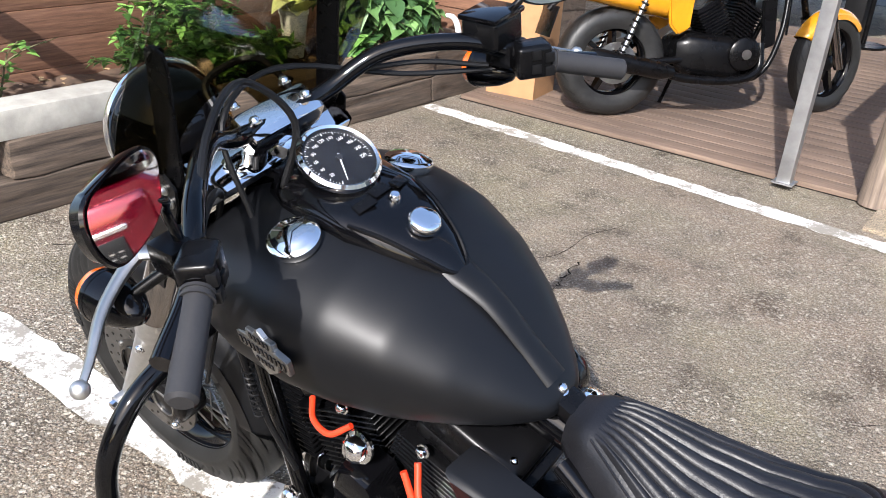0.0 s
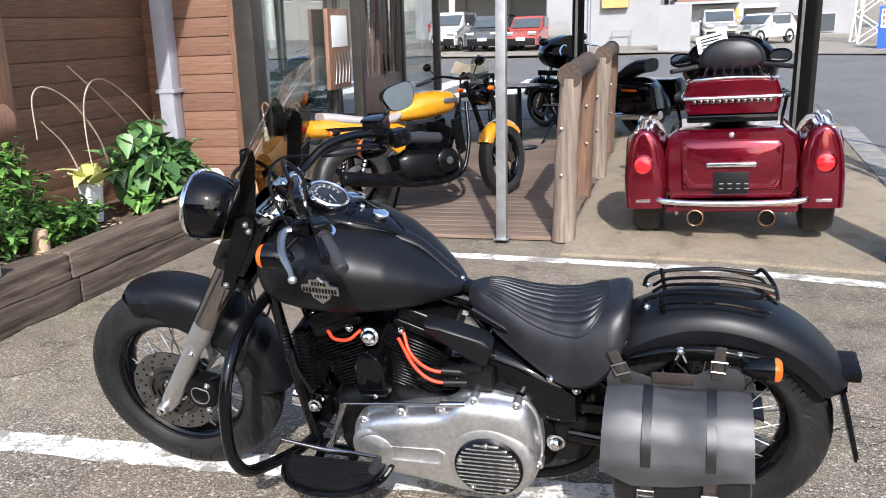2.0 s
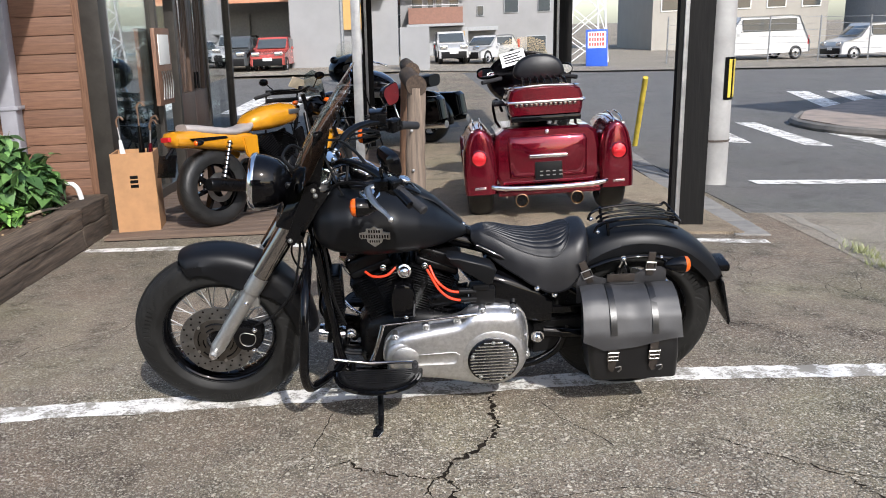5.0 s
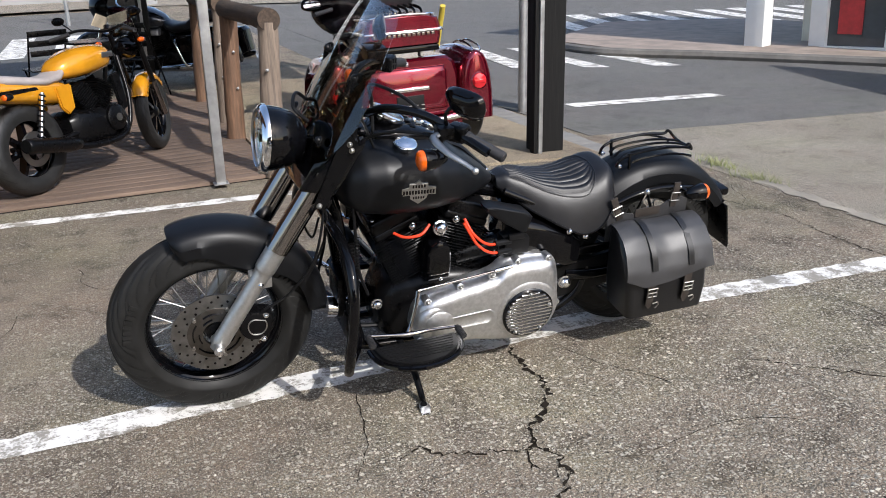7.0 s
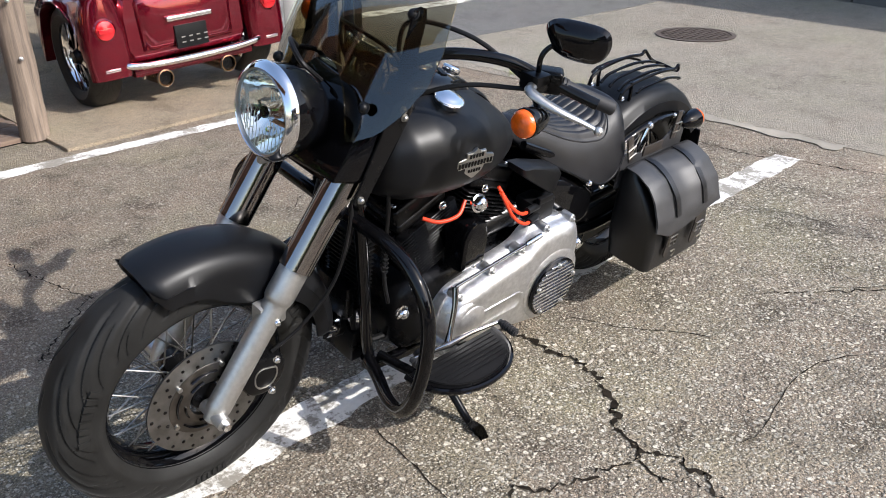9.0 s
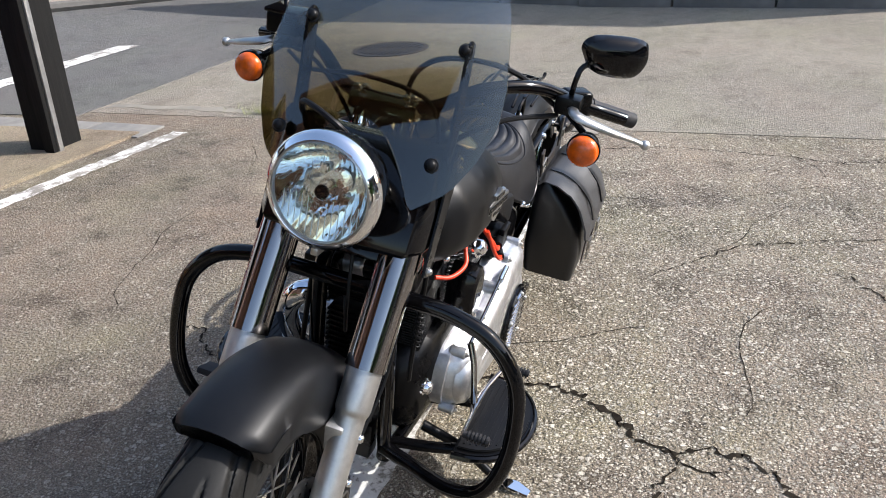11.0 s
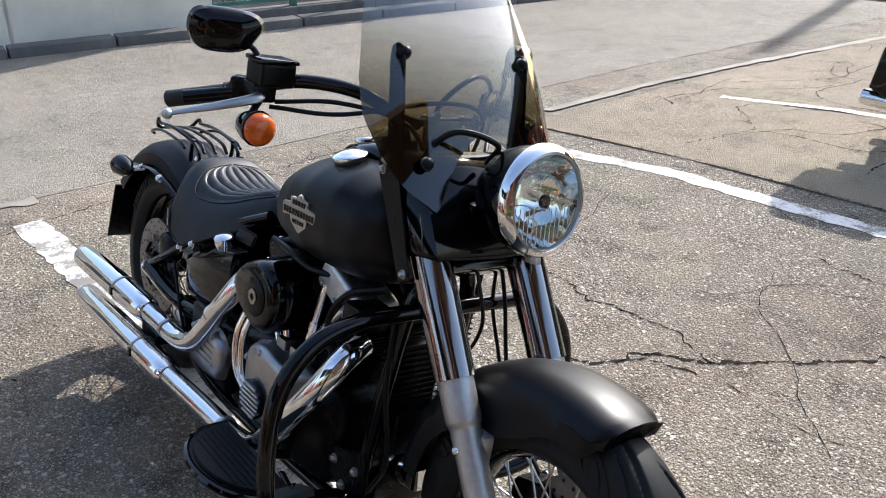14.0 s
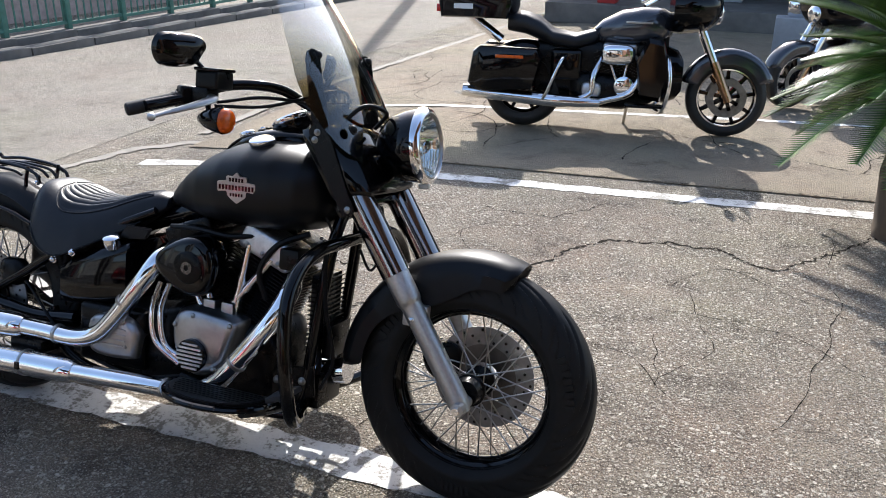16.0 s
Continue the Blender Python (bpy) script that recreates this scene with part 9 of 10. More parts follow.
    part("fuel_tank", loft([oval(x, w, zt, zb, 28, 0.78) for x, w, zt, zb in ((0.52, 0.05, 0.79, 0.74), (0.6, 0.12, 0.87, 0.7), (0.75, 0.18, 0.95, 0.68), (0.9, 0.2, 0.985, 0.68), (1.05, 0.18, 0.98, 0.7), (1.14, 0.1, 0.93, 0.76))]), tank_mat, t, "dark painted fuel tank", angle=60)
    part("seat", loft([oval(x, w, zt, zb, 24, 0.7) for x, w, zt, zb in ((-0.14, 0.14, 0.92, 0.76), (0.0, 0.17, 0.915, 0.74), (0.12, 0.18, 0.87, 0.7), (0.22, 0.19, 0.79, 0.66), (0.4, 0.18, 0.76, 0.64), (0.55, 0.11, 0.8, 0.68), (0.6, 0.06, 0.81, 0.72))]), M_LEATHER, t, "black stepped touring seat", angle=60)
    if case:
      tcase = part("top_case", loft([[V(-0.38 + (u + 0.38) * k, y, 0.98 + (w - 0.98) * k) for u, w in ((-0.66, 0.86), (-0.68, 0.98), (-0.64, 1.1), (-0.14, 1.12), (-0.1, 0.98), (-0.14, 0.86))] for y, k in ((-0.29, 0.88), (-0.27, 0.98), (-0.24, 1.0), (0.24, 1.0), (0.27, 0.98), (0.29, 0.88))]), M_GLOSS, t, "gloss black top case", angle=35)
      part("case_lamp", box(-0.7, -0.655, -0.24, 0.24, 0.9, 0.96, 0.008), M_REDLENS, tcase, "red wrap-round case lamp")
      part("case_sticker", box(-0.55, -0.4, -0.2925, -0.2895, 0.93, 0.97), M_WHITE, tcase)
      part("case_stay", rod(V(-0.45, 0, 0.86), V(-0.2, 0, 0.68), 0.04, 10), M_CHROME, t)
      part("backrest", blob(-0.12, 0, 1.02, 0.05, 0.2, 0.14, 18, 0.7), M_LEATHER, t)
    part("fairing", loft([[V(x, 0.36 * k * math.cos(a), 1.0 + 0.22 * k * math.sin(a)) for a in (2 * math.pi * i / 28 for i in range(28))] for x, k in ((1.12, 0.95), (1.2, 1.0), (1.38, 0.9), (1.48, 0.55))]), M_GLOSS, t, "gloss black fork fairing", angle=50)
    part("headlamp", blob(1.47, 0, 0.95, 0.05, 0.09, 0.09, 18), M_CHROME, t)
    part("screen", plate([(-0.24, 1.16), (0.24, 1.16), (0.18, 1.36), (0.0, 1.4), (-0.18, 1.36)], 0.005, "x", 0, 1.3), M_SCREEN, t)
    for ang in (-22, 22):
        tilt = Matrix.Translation((0.75, 0, 0.34)) @ Matrix.Rotation(radians(ang), 4, "Y")
        part("cylinder", moved(finned(0.08, 0.09, 0.1, 0.33, 0.01, 9, 0.021), tilt), M_SATIN, t, smooth=False)
    part("air_cleaner", blob(0.74, -0.19, 0.62, 0.13, 0.05, 0.08, 24, 0.6), M_CHROME, t, "chrome air cleaner")
    for px_ in (0.68, 0.82):
        part("pushrod_tube", rod(V(px_, -0.15, 0.56), V(0.77 + (px_ - 0.75) * 0.3, -0.17, 0.4), 0.012, 10), M_CHROME, t)
    part("gear_cover", blob(0.55, -0.16, 0.34, 0.08, 0.05, 0.06, 18, 0.6), M_ALU, t)
    part("crankcase", loft([oval(x, w, zt, zb, 24, 0.55) for x, w, zt, zb in ((0.38, 0.12, 0.46, 0.22), (0.45, 0.17, 0.48, 0.19), (0.8, 0.18, 0.46, 0.18), (0.95, 0.14, 0.4, 0.22))]), M_SATIN, t)
    part("cam_cover", lathe([(0.075, 0.17), (0.075, 0.195), (0.05, 0.205), (0.0001, 0.205)], 28, "y"), M_CHROME, t, at=Matrix.Translation((0.8, 0, 0.38)) @ Matrix.Rotation(math.pi, 4, "X"))
    part("header_pipe", tube([V(0.88, -0.1, 0.6), V(0.93, -0.19, 0.5), V(0.85, -0.21, 0.33), V(0.62, -0.2, 0.25)], 0.026, 12, 6), M_CHROME, t)
    part("header_pipe", tube([V(0.62, -0.1, 0.58), V(0.56, -0.19, 0.45), V(0.55, -0.2, 0.32), V(0.45, -0.22, 0.26)], 0.026, 12, 6), M_CHROME, t)
    part("side_cover", box(0.22, 0.46, -0.17, 0.17, 0.4, 0.64, 0.03, 3), M_GLOSS, t)
    part("frame_body", loft([oval(x, 0.085, zt, zb, 20, 0.5) for x, zt, zb in ((0.1, 0.7, 0.3), (0.3, 0.72, 0.24), (0.7, 0.72, 0.2), (1.0, 0.78, 0.22), (1.12, 0.9, 0.3))]), M_SATIN, t)
    part("head_cover", box(0.62, 0.88, -0.15, 0.15, 0.62, 0.7, 0.02, 3), M_ALU, t)
    part("tank_print", box(0.78, 0.98, -0.203, -0.194, 0.86, 0.875, 0.002), M_STEEL, t)
    part("lower_cowl", loft([oval(x, 0.2, zt, zb, 20, 0.6) for x, zt, zb in ((1.06, 0.66, 0.3), (1.1, 0.7, 0.24), (1.2, 0.66, 0.28), (1.24, 0.6, 0.34))]), M_GLOSS, t)
    part("side_stand", rod(V(0.85, 0.16, 0.22), V(0.83, 0.26, 0.0), 0.013, 8), M_STEEL, t)
    return t


M_TANKBLUE = plain("dark_blue_grey_paint", (0.03, 0.034, 0.045), 0.15, 0.3, var=0.1, bump=0.02, coat=0.9)


def facing(a, c, up_z, roll=-4):
    return pose(a[0], a[1], up_z, roll, 0, math.degrees(math.atan2(c[1] - a[1], c[0] - a[0])))


SMALL = Matrix.Scale(0.88, 4)
tour = tourer(facing((0.215, -4.045), (-1.2, -4.29), 0.012) @ SMALL, "black touring motorcycle with top case parked on the concrete bay", M_TANKBLUE)
tagged(copy_thing(tour, facing((-2.49, -6.29), (-1.46, -5.33), 0.012) @ SMALL), "black touring motorcycle parked behind the other on the concrete")
tourer(facing((0.28, 8.5), (-1.2, 9.5), ground_z(-0.4, 9) + 0.002, -3), "black touring motorcycle without top case parked beside the street", M_TANKBLUE, False)

# table and chairs on the deck
tb = thing("bistro_table", pose(-1.05, 7.45, 0.034), "black metal bistro table on the deck", "table")
part("tabletop", moved(cylinder(0.33, 0.7, 0.72, 32, "z", 0.004), Matrix()), M_SATIN, tb)
part("column", rod(V(0, 0, 0.02), V(0, 0, 0.7), 0.025, 12), M_SATIN, tb)
part("foot", cylinder(0.2, 0, 0.02, 24, "z", 0.005), M_SATIN, tb)
tagged(part("planter_box", box(-1.19, -1.02, 7.05, 7.22, 0.034, 0.67, 0.012), M_PLASTIC), "tall dark grey box standing on the deck", "box")
ch = thing("folding_chair", pose(-1.6, 7.6, 0.034, 0, 0, 200), "black metal slatted chair on the deck", "chair", "deck chairs")
for k in range(5):
    part("seat_slat", box(-0.2, 0.2, -0.2 + k * 0.085, -0.13 + k * 0.085, 0.44, 0.455, 0.003), M_SATIN, ch)
for k in range(3):
    part("back_slat", box(-0.2, 0.2, 0.22, 0.235, 0.6 + k * 0.1, 0.66 + k * 0.1, 0.003), M_SATIN, ch)
for s in (-1, 1):
    part("leg", rod(V(s * 0.19, 0.23, 0.85), V(s * 0.19, -0.2, 0.0), 0.01, 8), M_SATIN, ch)
    part("leg", rod(V(s * 0.17, -0.2, 0.45), V(s * 0.17, 0.22, 0.0), 0.01, 8), M_SATIN, ch)
copy_thing(ch, pose(-0.6, 7.9, 0.034, 0, 0, 150))


# ---- sago palm ----
M_PALM = leaf_mat("palm_leaflet", (0.03, 0.08, 0.015), (0.12, 0.22, 0.045), 0.3)
pm = thing("sago_palm", pose(-2.2, -2.66, 0.0), "sago palm with stiff dark green feathery fronds", "palm")
b = tube([V(0, 0, 0), V(0.02, 0, 0.4), V(0, 0.01, 0.78)], [0.17, 0.15, 0.13], 16, 6)
for v in b.verts:
    v.co += noise.noise_vector(v.co * 18) * 0.02
part("trunk", b, plain("palm_trunk", (0.12, 0.085, 0.055), 0.95, bump=1.0, fine=60), pm)
rnd = random.Random(21)
for k in range(100):
    a = k * 2.39996
    el = rnd.uniform(-0.15, 1.35)
    ln = rnd.uniform(0.6, 0.82)
    d = V(math.cos(a), math.sin(a), 0)
    pts = [V(0, 0, 0.8) + d * (ln * t * math.cos(el * (1 - 0.6 * t))) + V(0, 0, ln * (math.sin(el) * t - 0.42 * t * t * (1.1 - 0.35 * el))) for t in (0, 0.25, 0.5, 0.75, 1.0)]
    path = smooth_path(pts, 17)
    b = bmesh.new()
    tube(pts, [0.012, 0.009, 0.007, 0.005, 0.002], 5, 8, b)
    for i in range(5, len(path) - 1):
        q = path[i]
        tg = (path[i + 1] - path[i]).normalized()
        sd = tg.cross(V(0, 0, 1)).normalized()
        nr_ = sd.cross(tg)
        for s in (-1, 1):
            l = 0.15 * math.sin(math.pi * min(1, 0.12 + 0.85 * i / len(path))) + 0.02
            tip = q + (sd * s * 0.8 + tg * 0.6 + nr_ * 0.25) * l
            w = tg * 0.007
            b.faces.new([b.verts.new(v) for v in (q - w, q + w, tip)])
    part("frond", b, M_PALM, pm)


# ---- far side of the lot: kerb, wall, fence, shops and street ----
M_KERB = plain("kerb_concrete", (0.13, 0.12, 0.108), 0.9, var=0.3, scale=4, bump=0.6)
M_WALLW = plain("stained_white_render", (0.76, 0.69, 0.55), 0.85, var=0.18, scale=1.3, bump=0.3)
M_FENCE = plain("green_fence_paint", (0.05, 0.17, 0.13), 0.5, var=0.3)
EDGE = [(8.7, 4.9), (8.3, 3.6), (7.5, 0.6), (7.22, -1.9), (7.08, -2.9), (6.75, -5.8), (6.6, -9.6), (6.2, -18.0)]


def along(pts, s):
    for (x0, y0), (x1, y1) in zip(pts, pts[1:]):
        l = math.dist((x0, y0), (x1, y1))
        if s <= l:
            return x0 + (x1 - x0) * s / l, y0 + (y1 - y0) * s / l, math.degrees(math.atan2(y1 - y0, x1 - x0))
        s -= l
    return None


kl = sum(math.dist(a, c) for a, c in zip(EDGE, EDGE[1:]))
kb = thing("kerb", pose(0, 0, 0), "dark weathered concrete kerb along the lane", "kerb", kind="structure")
kmesh = mesh_from("kerb_stone", box(-0.49, 0.49, -0.02, 0.22, -0.1, 0.1, 0.018), M_KERB)
s_ = 0.5
while s_ < kl - 0.5:
    x, y, a = along(EDGE, s_)
    again("kerb_stone", kmesh, kb, pose(x, y, ground_z(x, y), 0, 0, a))
    s_ += 1.0
ww = thing("white_wall", pose(0, 0, 0), "long stained white rendered wall behind the kerb", "wall", kind="structure")
s_ = 1.6
while True:
    x, y, a = along(EDGE, s_)
    if y < -2.7:
        break
    part("wall_panel", moved(box(-0.52, 0.52, 0.42, 0.58, -0.1, 2.6), pose(x, y, ground_z(x, y), 0, 0, a)), M_WALLW, ww)
    s_ += 1.0
vg = thing("stone_steps", pose(8.6, 4.6, ground_z(8.6, 4.6), 0, 0, -105), "grey stone entrance steps beside the white wall", "steps", kind="structure")
for k in range(3):
    part("step", box(-1.2, 0.9, 0.25 + k * 0.3, 1.6, 0.15 * k, 0.15 * (k + 1), 0.012), M_KERB, vg)
fe = thing("fence", pose(0, 0, 0), "green painted metal railing on a low concrete footing", "fence")
picket = mesh_from("picket", box(-0.008, 0.008, -0.008, 0.008, 0.22, 1.1), M_FENCE)
fpost = mesh_from("fence_post", box(-0.035, 0.035, -0.035, 0.035, 0.0, 1.2, 0.004), M_FENCE)
while s_ < kl - 1.2:
    x, y, a = along(EDGE, s_)
    m = pose(x, y, ground_z(x, y), 0, 0, a)
    part("rail", moved(box(-0.5, 0.5, 0.48, 0.52, 1.06, 1.1), m), M_FENCE, fe)
    part("rail", moved(box(-0.5, 0.5, 0.48, 0.52, 0.22, 0.26), m), M_FENCE, fe)
    part("footing", moved(box(-0.5, 0.5, 0.36, 0.62, 0.0, 0.16, 0.01), m), M_KERB, fe)
    for k in range(8):
        again("picket", picket, fe, m @ Matrix.Translation((-0.44 + k * 0.125, 0.5, 0)))
    again("fence_post", fpost, fe, m @ Matrix.Translation((-0.5, 0.5, 0)))
    s_ += 1.0
ys = thing("yard_shed", pose(0, 0, 0), "low pinkish building behind the green fence", "building")
part("wall", box(9.6, 12.5, -14, -4, -0.6, 3.1), plain("pinkish_wall", (0.4, 0.3, 0.27), 0.85), ys)
part("roof", box(9.35, 12.7, -14.2, -3.8, 3.1, 3.22, 0.02), M_GALV, ys)

M_GLASSDK = plain("dark_shop_glass", (0.05, 0.06, 0.065), 0.06, var=0.1, bump=0.0, coat=0.6)
sh = thing("corner_shop", pose(9.0, 7.9, ground_z(9, 7.9), 0, 0, -66), "white corner shop with a red window panel and glass door", "building")
part("wall", box(-0.3, 7.0, 0.8, 5, 0, 4.0), M_WALLW, sh)
part("pillar", box(-0.7, -0.4, -0.4, -0.1, 0, 4.0, 0.01), M_WHITE, sh)
part("pillar", box(0.1, 0.35, 0.1, 0.8, 0, 4.0, 0.01), M_WHITE, sh)
w_ = part("window", box(0.35, 1.2, 0.2, 0.26, 0.12, 2.6), M_GLASSDK, sh)
part("red_panel", box(0.5, 0.85, 0.17, 0.195, 0.3, 2.4), plain("red_poster", (0.45, 0.03, 0.03), 0.5), w_)
part("door_frame", box(1.2, 1.32, 0.12, 0.3, 0, 2.6, 0.01), M_WHITE, sh)
g_ = part("door", box(1.32, 3.4, 0.18, 0.24, 0.05, 2.5), M_GLASSDK, sh)
part("door_handle", rod(V(2.2, 0.12, 0.6), V(2.2, 0.12, 2.0), 0.02, 8), M_CHROME, g_)
part("door_handle", rod(V(2.35, 0.12, 0.6), V(2.35, 0.12, 2.0), 0.02, 8), M_CHROME, g_)
part("canopy", box(-0.8, 7, -0.5, 5, 4.0, 4.4), M_WHITE, sh)
part("sill", box(0.3, 3.6, 0.05, 0.4, 0.0, 0.12), M_WHITE, sh)
bars_of_print(g_, "print_bars", [(1.42, 1.5, 0.5 + k * 0.3, 0.72 + k * 0.3) for k in range(4)], M_STEEL, lambda u, w: V(u, 0.178, w))
M_BRPAVE = plain("brown_pavers", (0.27, 0.215, 0.175), 0.85, var=0.3, scale=3, bump=0.4)
isl = [(6.9, 11.5), (6.3, 10.4), (6.5, 9.2), (7.6, 8.0), (9.0, 6.2), (9.6, 5.0), (13, 6.5), (12.0, 12.5), (9.0, 13.5)]
b = bmesh.new()
b.faces.new([b.verts.new(V(x, y, ground_z(x, y) + 0.02)) for x, y in isl])
r_ = bmesh.ops.extrude_face_region(b, geom=b.faces[:])
bmesh.ops.translate(b, verts=[v for v in r_["geom"] if isinstance(v, bmesh.types.BMVert)], vec=V(0, 0, 0.1))
tagged(part("corner_pavement", b, M_BRPAVE, smooth=False), "brown paved street corner with rounded kerb", "pavement", kind="structure")
tagged(part("corner_kerb", tube([V(x - 0.08, y - 0.05, ground_z(x, y) + 0.06) for x, y in isl[:6]], 0.075, 8, 8), M_KERB), "pale rounded concrete kerb of the corner", "kerb", kind="structure")


def facade(name, x0, x1, y, depth, z1, mat, label, floors=(), cols=0, win=None, roof=None):
    z0 = ground_z((x0 + x1) / 2, y) - 0.3
    t = thing(name, pose(0, 0, 0), label, "building", "street buildings")
    part("wall", up(box(x0, x1, y, y + depth, z0, z1)), mat, t)
    if roof:
        part("roof", up(box(x0 - 0.3, x1 + 0.3, y - 0.4, y + depth, z1, z1 + 0.35)), roof, t)
    for z in floors:
        for k in range(cols):
            xa = x0 + (x1 - x0) * (k + 0.22) / cols
            xb = x0 + (x1 - x0) * (k + 0.78) / cols
            w = part("window", up(box(xa, xb, y - 0.06, y + 0.05, z, z + (win or 1.1))), M_WHITE, t)
            part("pane", up(box(xa + 0.06, xb - 0.06, y - 0.075, y - 0.055, z + 0.06, z + (win or 1.1) - 0.06)), M_GLASSDK, w)
    return t


M_PALE = plain("pale_render", (0.25, 0.25, 0.252), 0.8, var=0.1, scale=0.8, bump=0.2)
M_CREAM = plain("cream_render", (0.32, 0.3, 0.265), 0.85, var=0.08, scale=1)
M_OCHRE = plain("ochre_sign", (0.45, 0.27, 0.085), 0.6, var=0.08)
M_FASCIA = plain("orange_fascia", (0.45, 0.2, 0.11), 0.6, var=0.1)
M_GREYW = plain("grey_cladding", (0.3, 0.31, 0.32), 0.7, var=0.1)
M_BRICKB = plain("brown_balcony", (0.22, 0.11, 0.08), 0.7, var=0.15)
gy = lambda x, y: ground_z(x, y)
# open-fronted garage
gr = thing("open_garage", pose(0, 0, 0), "white garage with an orange fascia and dark open bays", "building", "street buildings")
z_ = gy(-9, 34)
part("back_wall", up(box(-22, -4.6, 38, 38.4, z_ - 0.3, 7)), M_GREYW, gr)
part("roof", up(box(-22, -4.4, 33.2, 38.4, z_ + 3.2, z_ + 3.5)), M_PALE, gr)
part("fascia", up(box(-22, -4.4, 33.1, 33.3, z_ + 2.55, z_ + 2.8)), M_FASCIA, gr)
part("upper_wall", up(box(-22, -4.4, 33.3, 38.4, z_ + 2.8, z_ + 6.5)), M_CREAM, gr)
for k in range(8):
    part("shutter", up(box(-21.5 + k * 2.1, -19.6 + k * 2.1, 37.8, 38.0, z_, z_ + 2.3)), M_GREYW, gr)
for k in range(5):
    part("column", up(box(-21 + k * 4.1, -20.8 + k * 4.1, 33.3, 33.5, z_, z_ + 2.6)), M_WHITE, gr)
wb_ = facade("white_shop", -4.4, -0.2, 31.5, 6, 10, M_PALE, "tall plain white building across the street")
part("sign_board", up(box(-2.3, -1.35, 31.2, 31.48, 1.88, 3.0)), M_OCHRE, wb_, "ochre sign board")
part("sign_fascia", up(box(-1.75, -0.7, 30.9, 31.48, 3.02, 3.34)), M_BRICKB, wb_, "brown fascia under the sign")
part("wall_hoop", up(tube([V(-1.9, 31.2, 0.5), V(-1.9, 31.2, 1.05), V(-1.2, 31.2, 1.05), V(-1.2, 31.2, 0.5)], 0.025, 6, curve=False)), M_GALV, wb_)
sgn = part("street_sign", up(box(-1.75, -0.7, 31.0, 31.3, 3.34, 4.4)), M_WHITE, wb_, "white sign with red lettering bars")
bars_of_print(sgn, "sign_bars", [(-1.68 + k * 0.25, -1.5 + k * 0.25, 3.4, 3.62) for k in range(4)], plain("sign_red", (0.6, 0.04, 0.03), 0.5), lambda u, w: V(u + 0.021 * w, 30.98 - 0.016 * w, w))
tagged(part("white_wall_block", up(box(-0.12, 0.9, 27.5, 27.62, gy(0, 28) - 0.1, 1.85)), M_PALE), "free-standing white wall across the street", "wall", kind="structure")
ap = facade("apartment_block", -0.1, 3.35, 42, 8, 9, M_PALE, "white apartment block with a brown balcony", (5.4,), 3)
part("balcony", up(box(0.3, 3.0, 40.9, 42, 2.15, 2.92)), M_BRICKB, ap, "brown balcony front")
part("balcony_slab", up(box(0.2, 3.1, 40.85, 42, 2.02, 2.14)), M_GREYW, ap)
part("balcony_rail", up(tube([V(0.3, 40.95, 3.02), V(3.0, 40.95, 3.02)], 0.03, 6, curve=False)), M_GALV, ap)
for xa, xb in ((0.45, 1.05), (1.25, 1.62), (1.68, 2.05), (2.35, 2.9)):
    w = part("window", up(box(xa, xb, 41.93, 42.05, 2.4, 3.72)), M_GREYW, ap)
    part("pane", up(box(xa + 0.05, xb - 0.05, 41.9, 41.94, 2.45, 3.66)), M_GLASSDK, w)
part("upper_slab", up(box(-0.1, 3.35, 41.0, 42, 3.9, 4.12)), M_GREYW, ap)
# Grey panel: the shade under the balcony is put into its colour.
part("porch_shade", up(box(0.3, 3.3, 41.85, 42.02, 0.3, 1.95)), M_GREYW, ap)
part("door", up(box(2.4, 3.15, 41.75, 41.84, gy(3, 42), 1.75)), M_OCHRE, ap, "ochre front door")
wh = facade("white_house", 3.4, 8.5, 44, 8, 4.9, M_PALE, "white house with a pitched grey roof", (), 0)
part("gable", up(plate([(3.4, 4.9), (8.5, 4.9), (5.9, 6.6)], 0.3, "y", 0, 44.15)), M_PALE, wh)
for s in (-1, 1):
    part("roof", up(plate([(5.95, 6.62), (5.95, 6.78), (5.95 + s * 2.9, 4.95), (5.95 + s * 2.85, 4.8)], 8.6, "y", 0, 47.8)), M_GREYW, wh)
for xa, za, xb, zb in ((3.95, 2.5, 4.35, 3.05), (5.4, 2.6, 6.2, 3.4), (7.2, 2.6, 7.9, 3.4), (4.9, 0.5, 6.0, 1.4), (6.6, 0.5, 7.7, 1.4)):
    w = part("window", up(box(xa, xb, 43.94, 44.05, za, zb)), M_GREYW, wh)
    part("pane", up(box(xa + 0.05, xb - 0.05, 43.9, 43.95, za + 0.05, zb - 0.05)), M_GLASSDK, w)
part("porch_roof", up(box(3.3, 5.0, 43.0, 44.0, 1.75, 1.95)), M_GREYW, wh)
facade("pale_house", 14.0, 24.0, 46, 8, 7, M_CREAM, "pale two-storey house across the street", (2.4, 4.8), 5, 1.0, M_KERB)
facade("grey_house", 26.0, 40.0, 40, 8, 8, M_GREYW, "grey two-storey building across the street", (2.4, 4.8), 6, 1.2, M_KERB)
facade("cream_house", -0.9, 0.4, 46, 6, 3.3, M_CREAM, "narrow cream house with a brown roof", (2.0,), 1, 0.8, M_BRICKB)
facade("far_house", 44.0, 60.0, 10, 8, 7, M_CREAM, "pale building down the street", (2.4, 4.8), 5, 1.2, M_KERB)
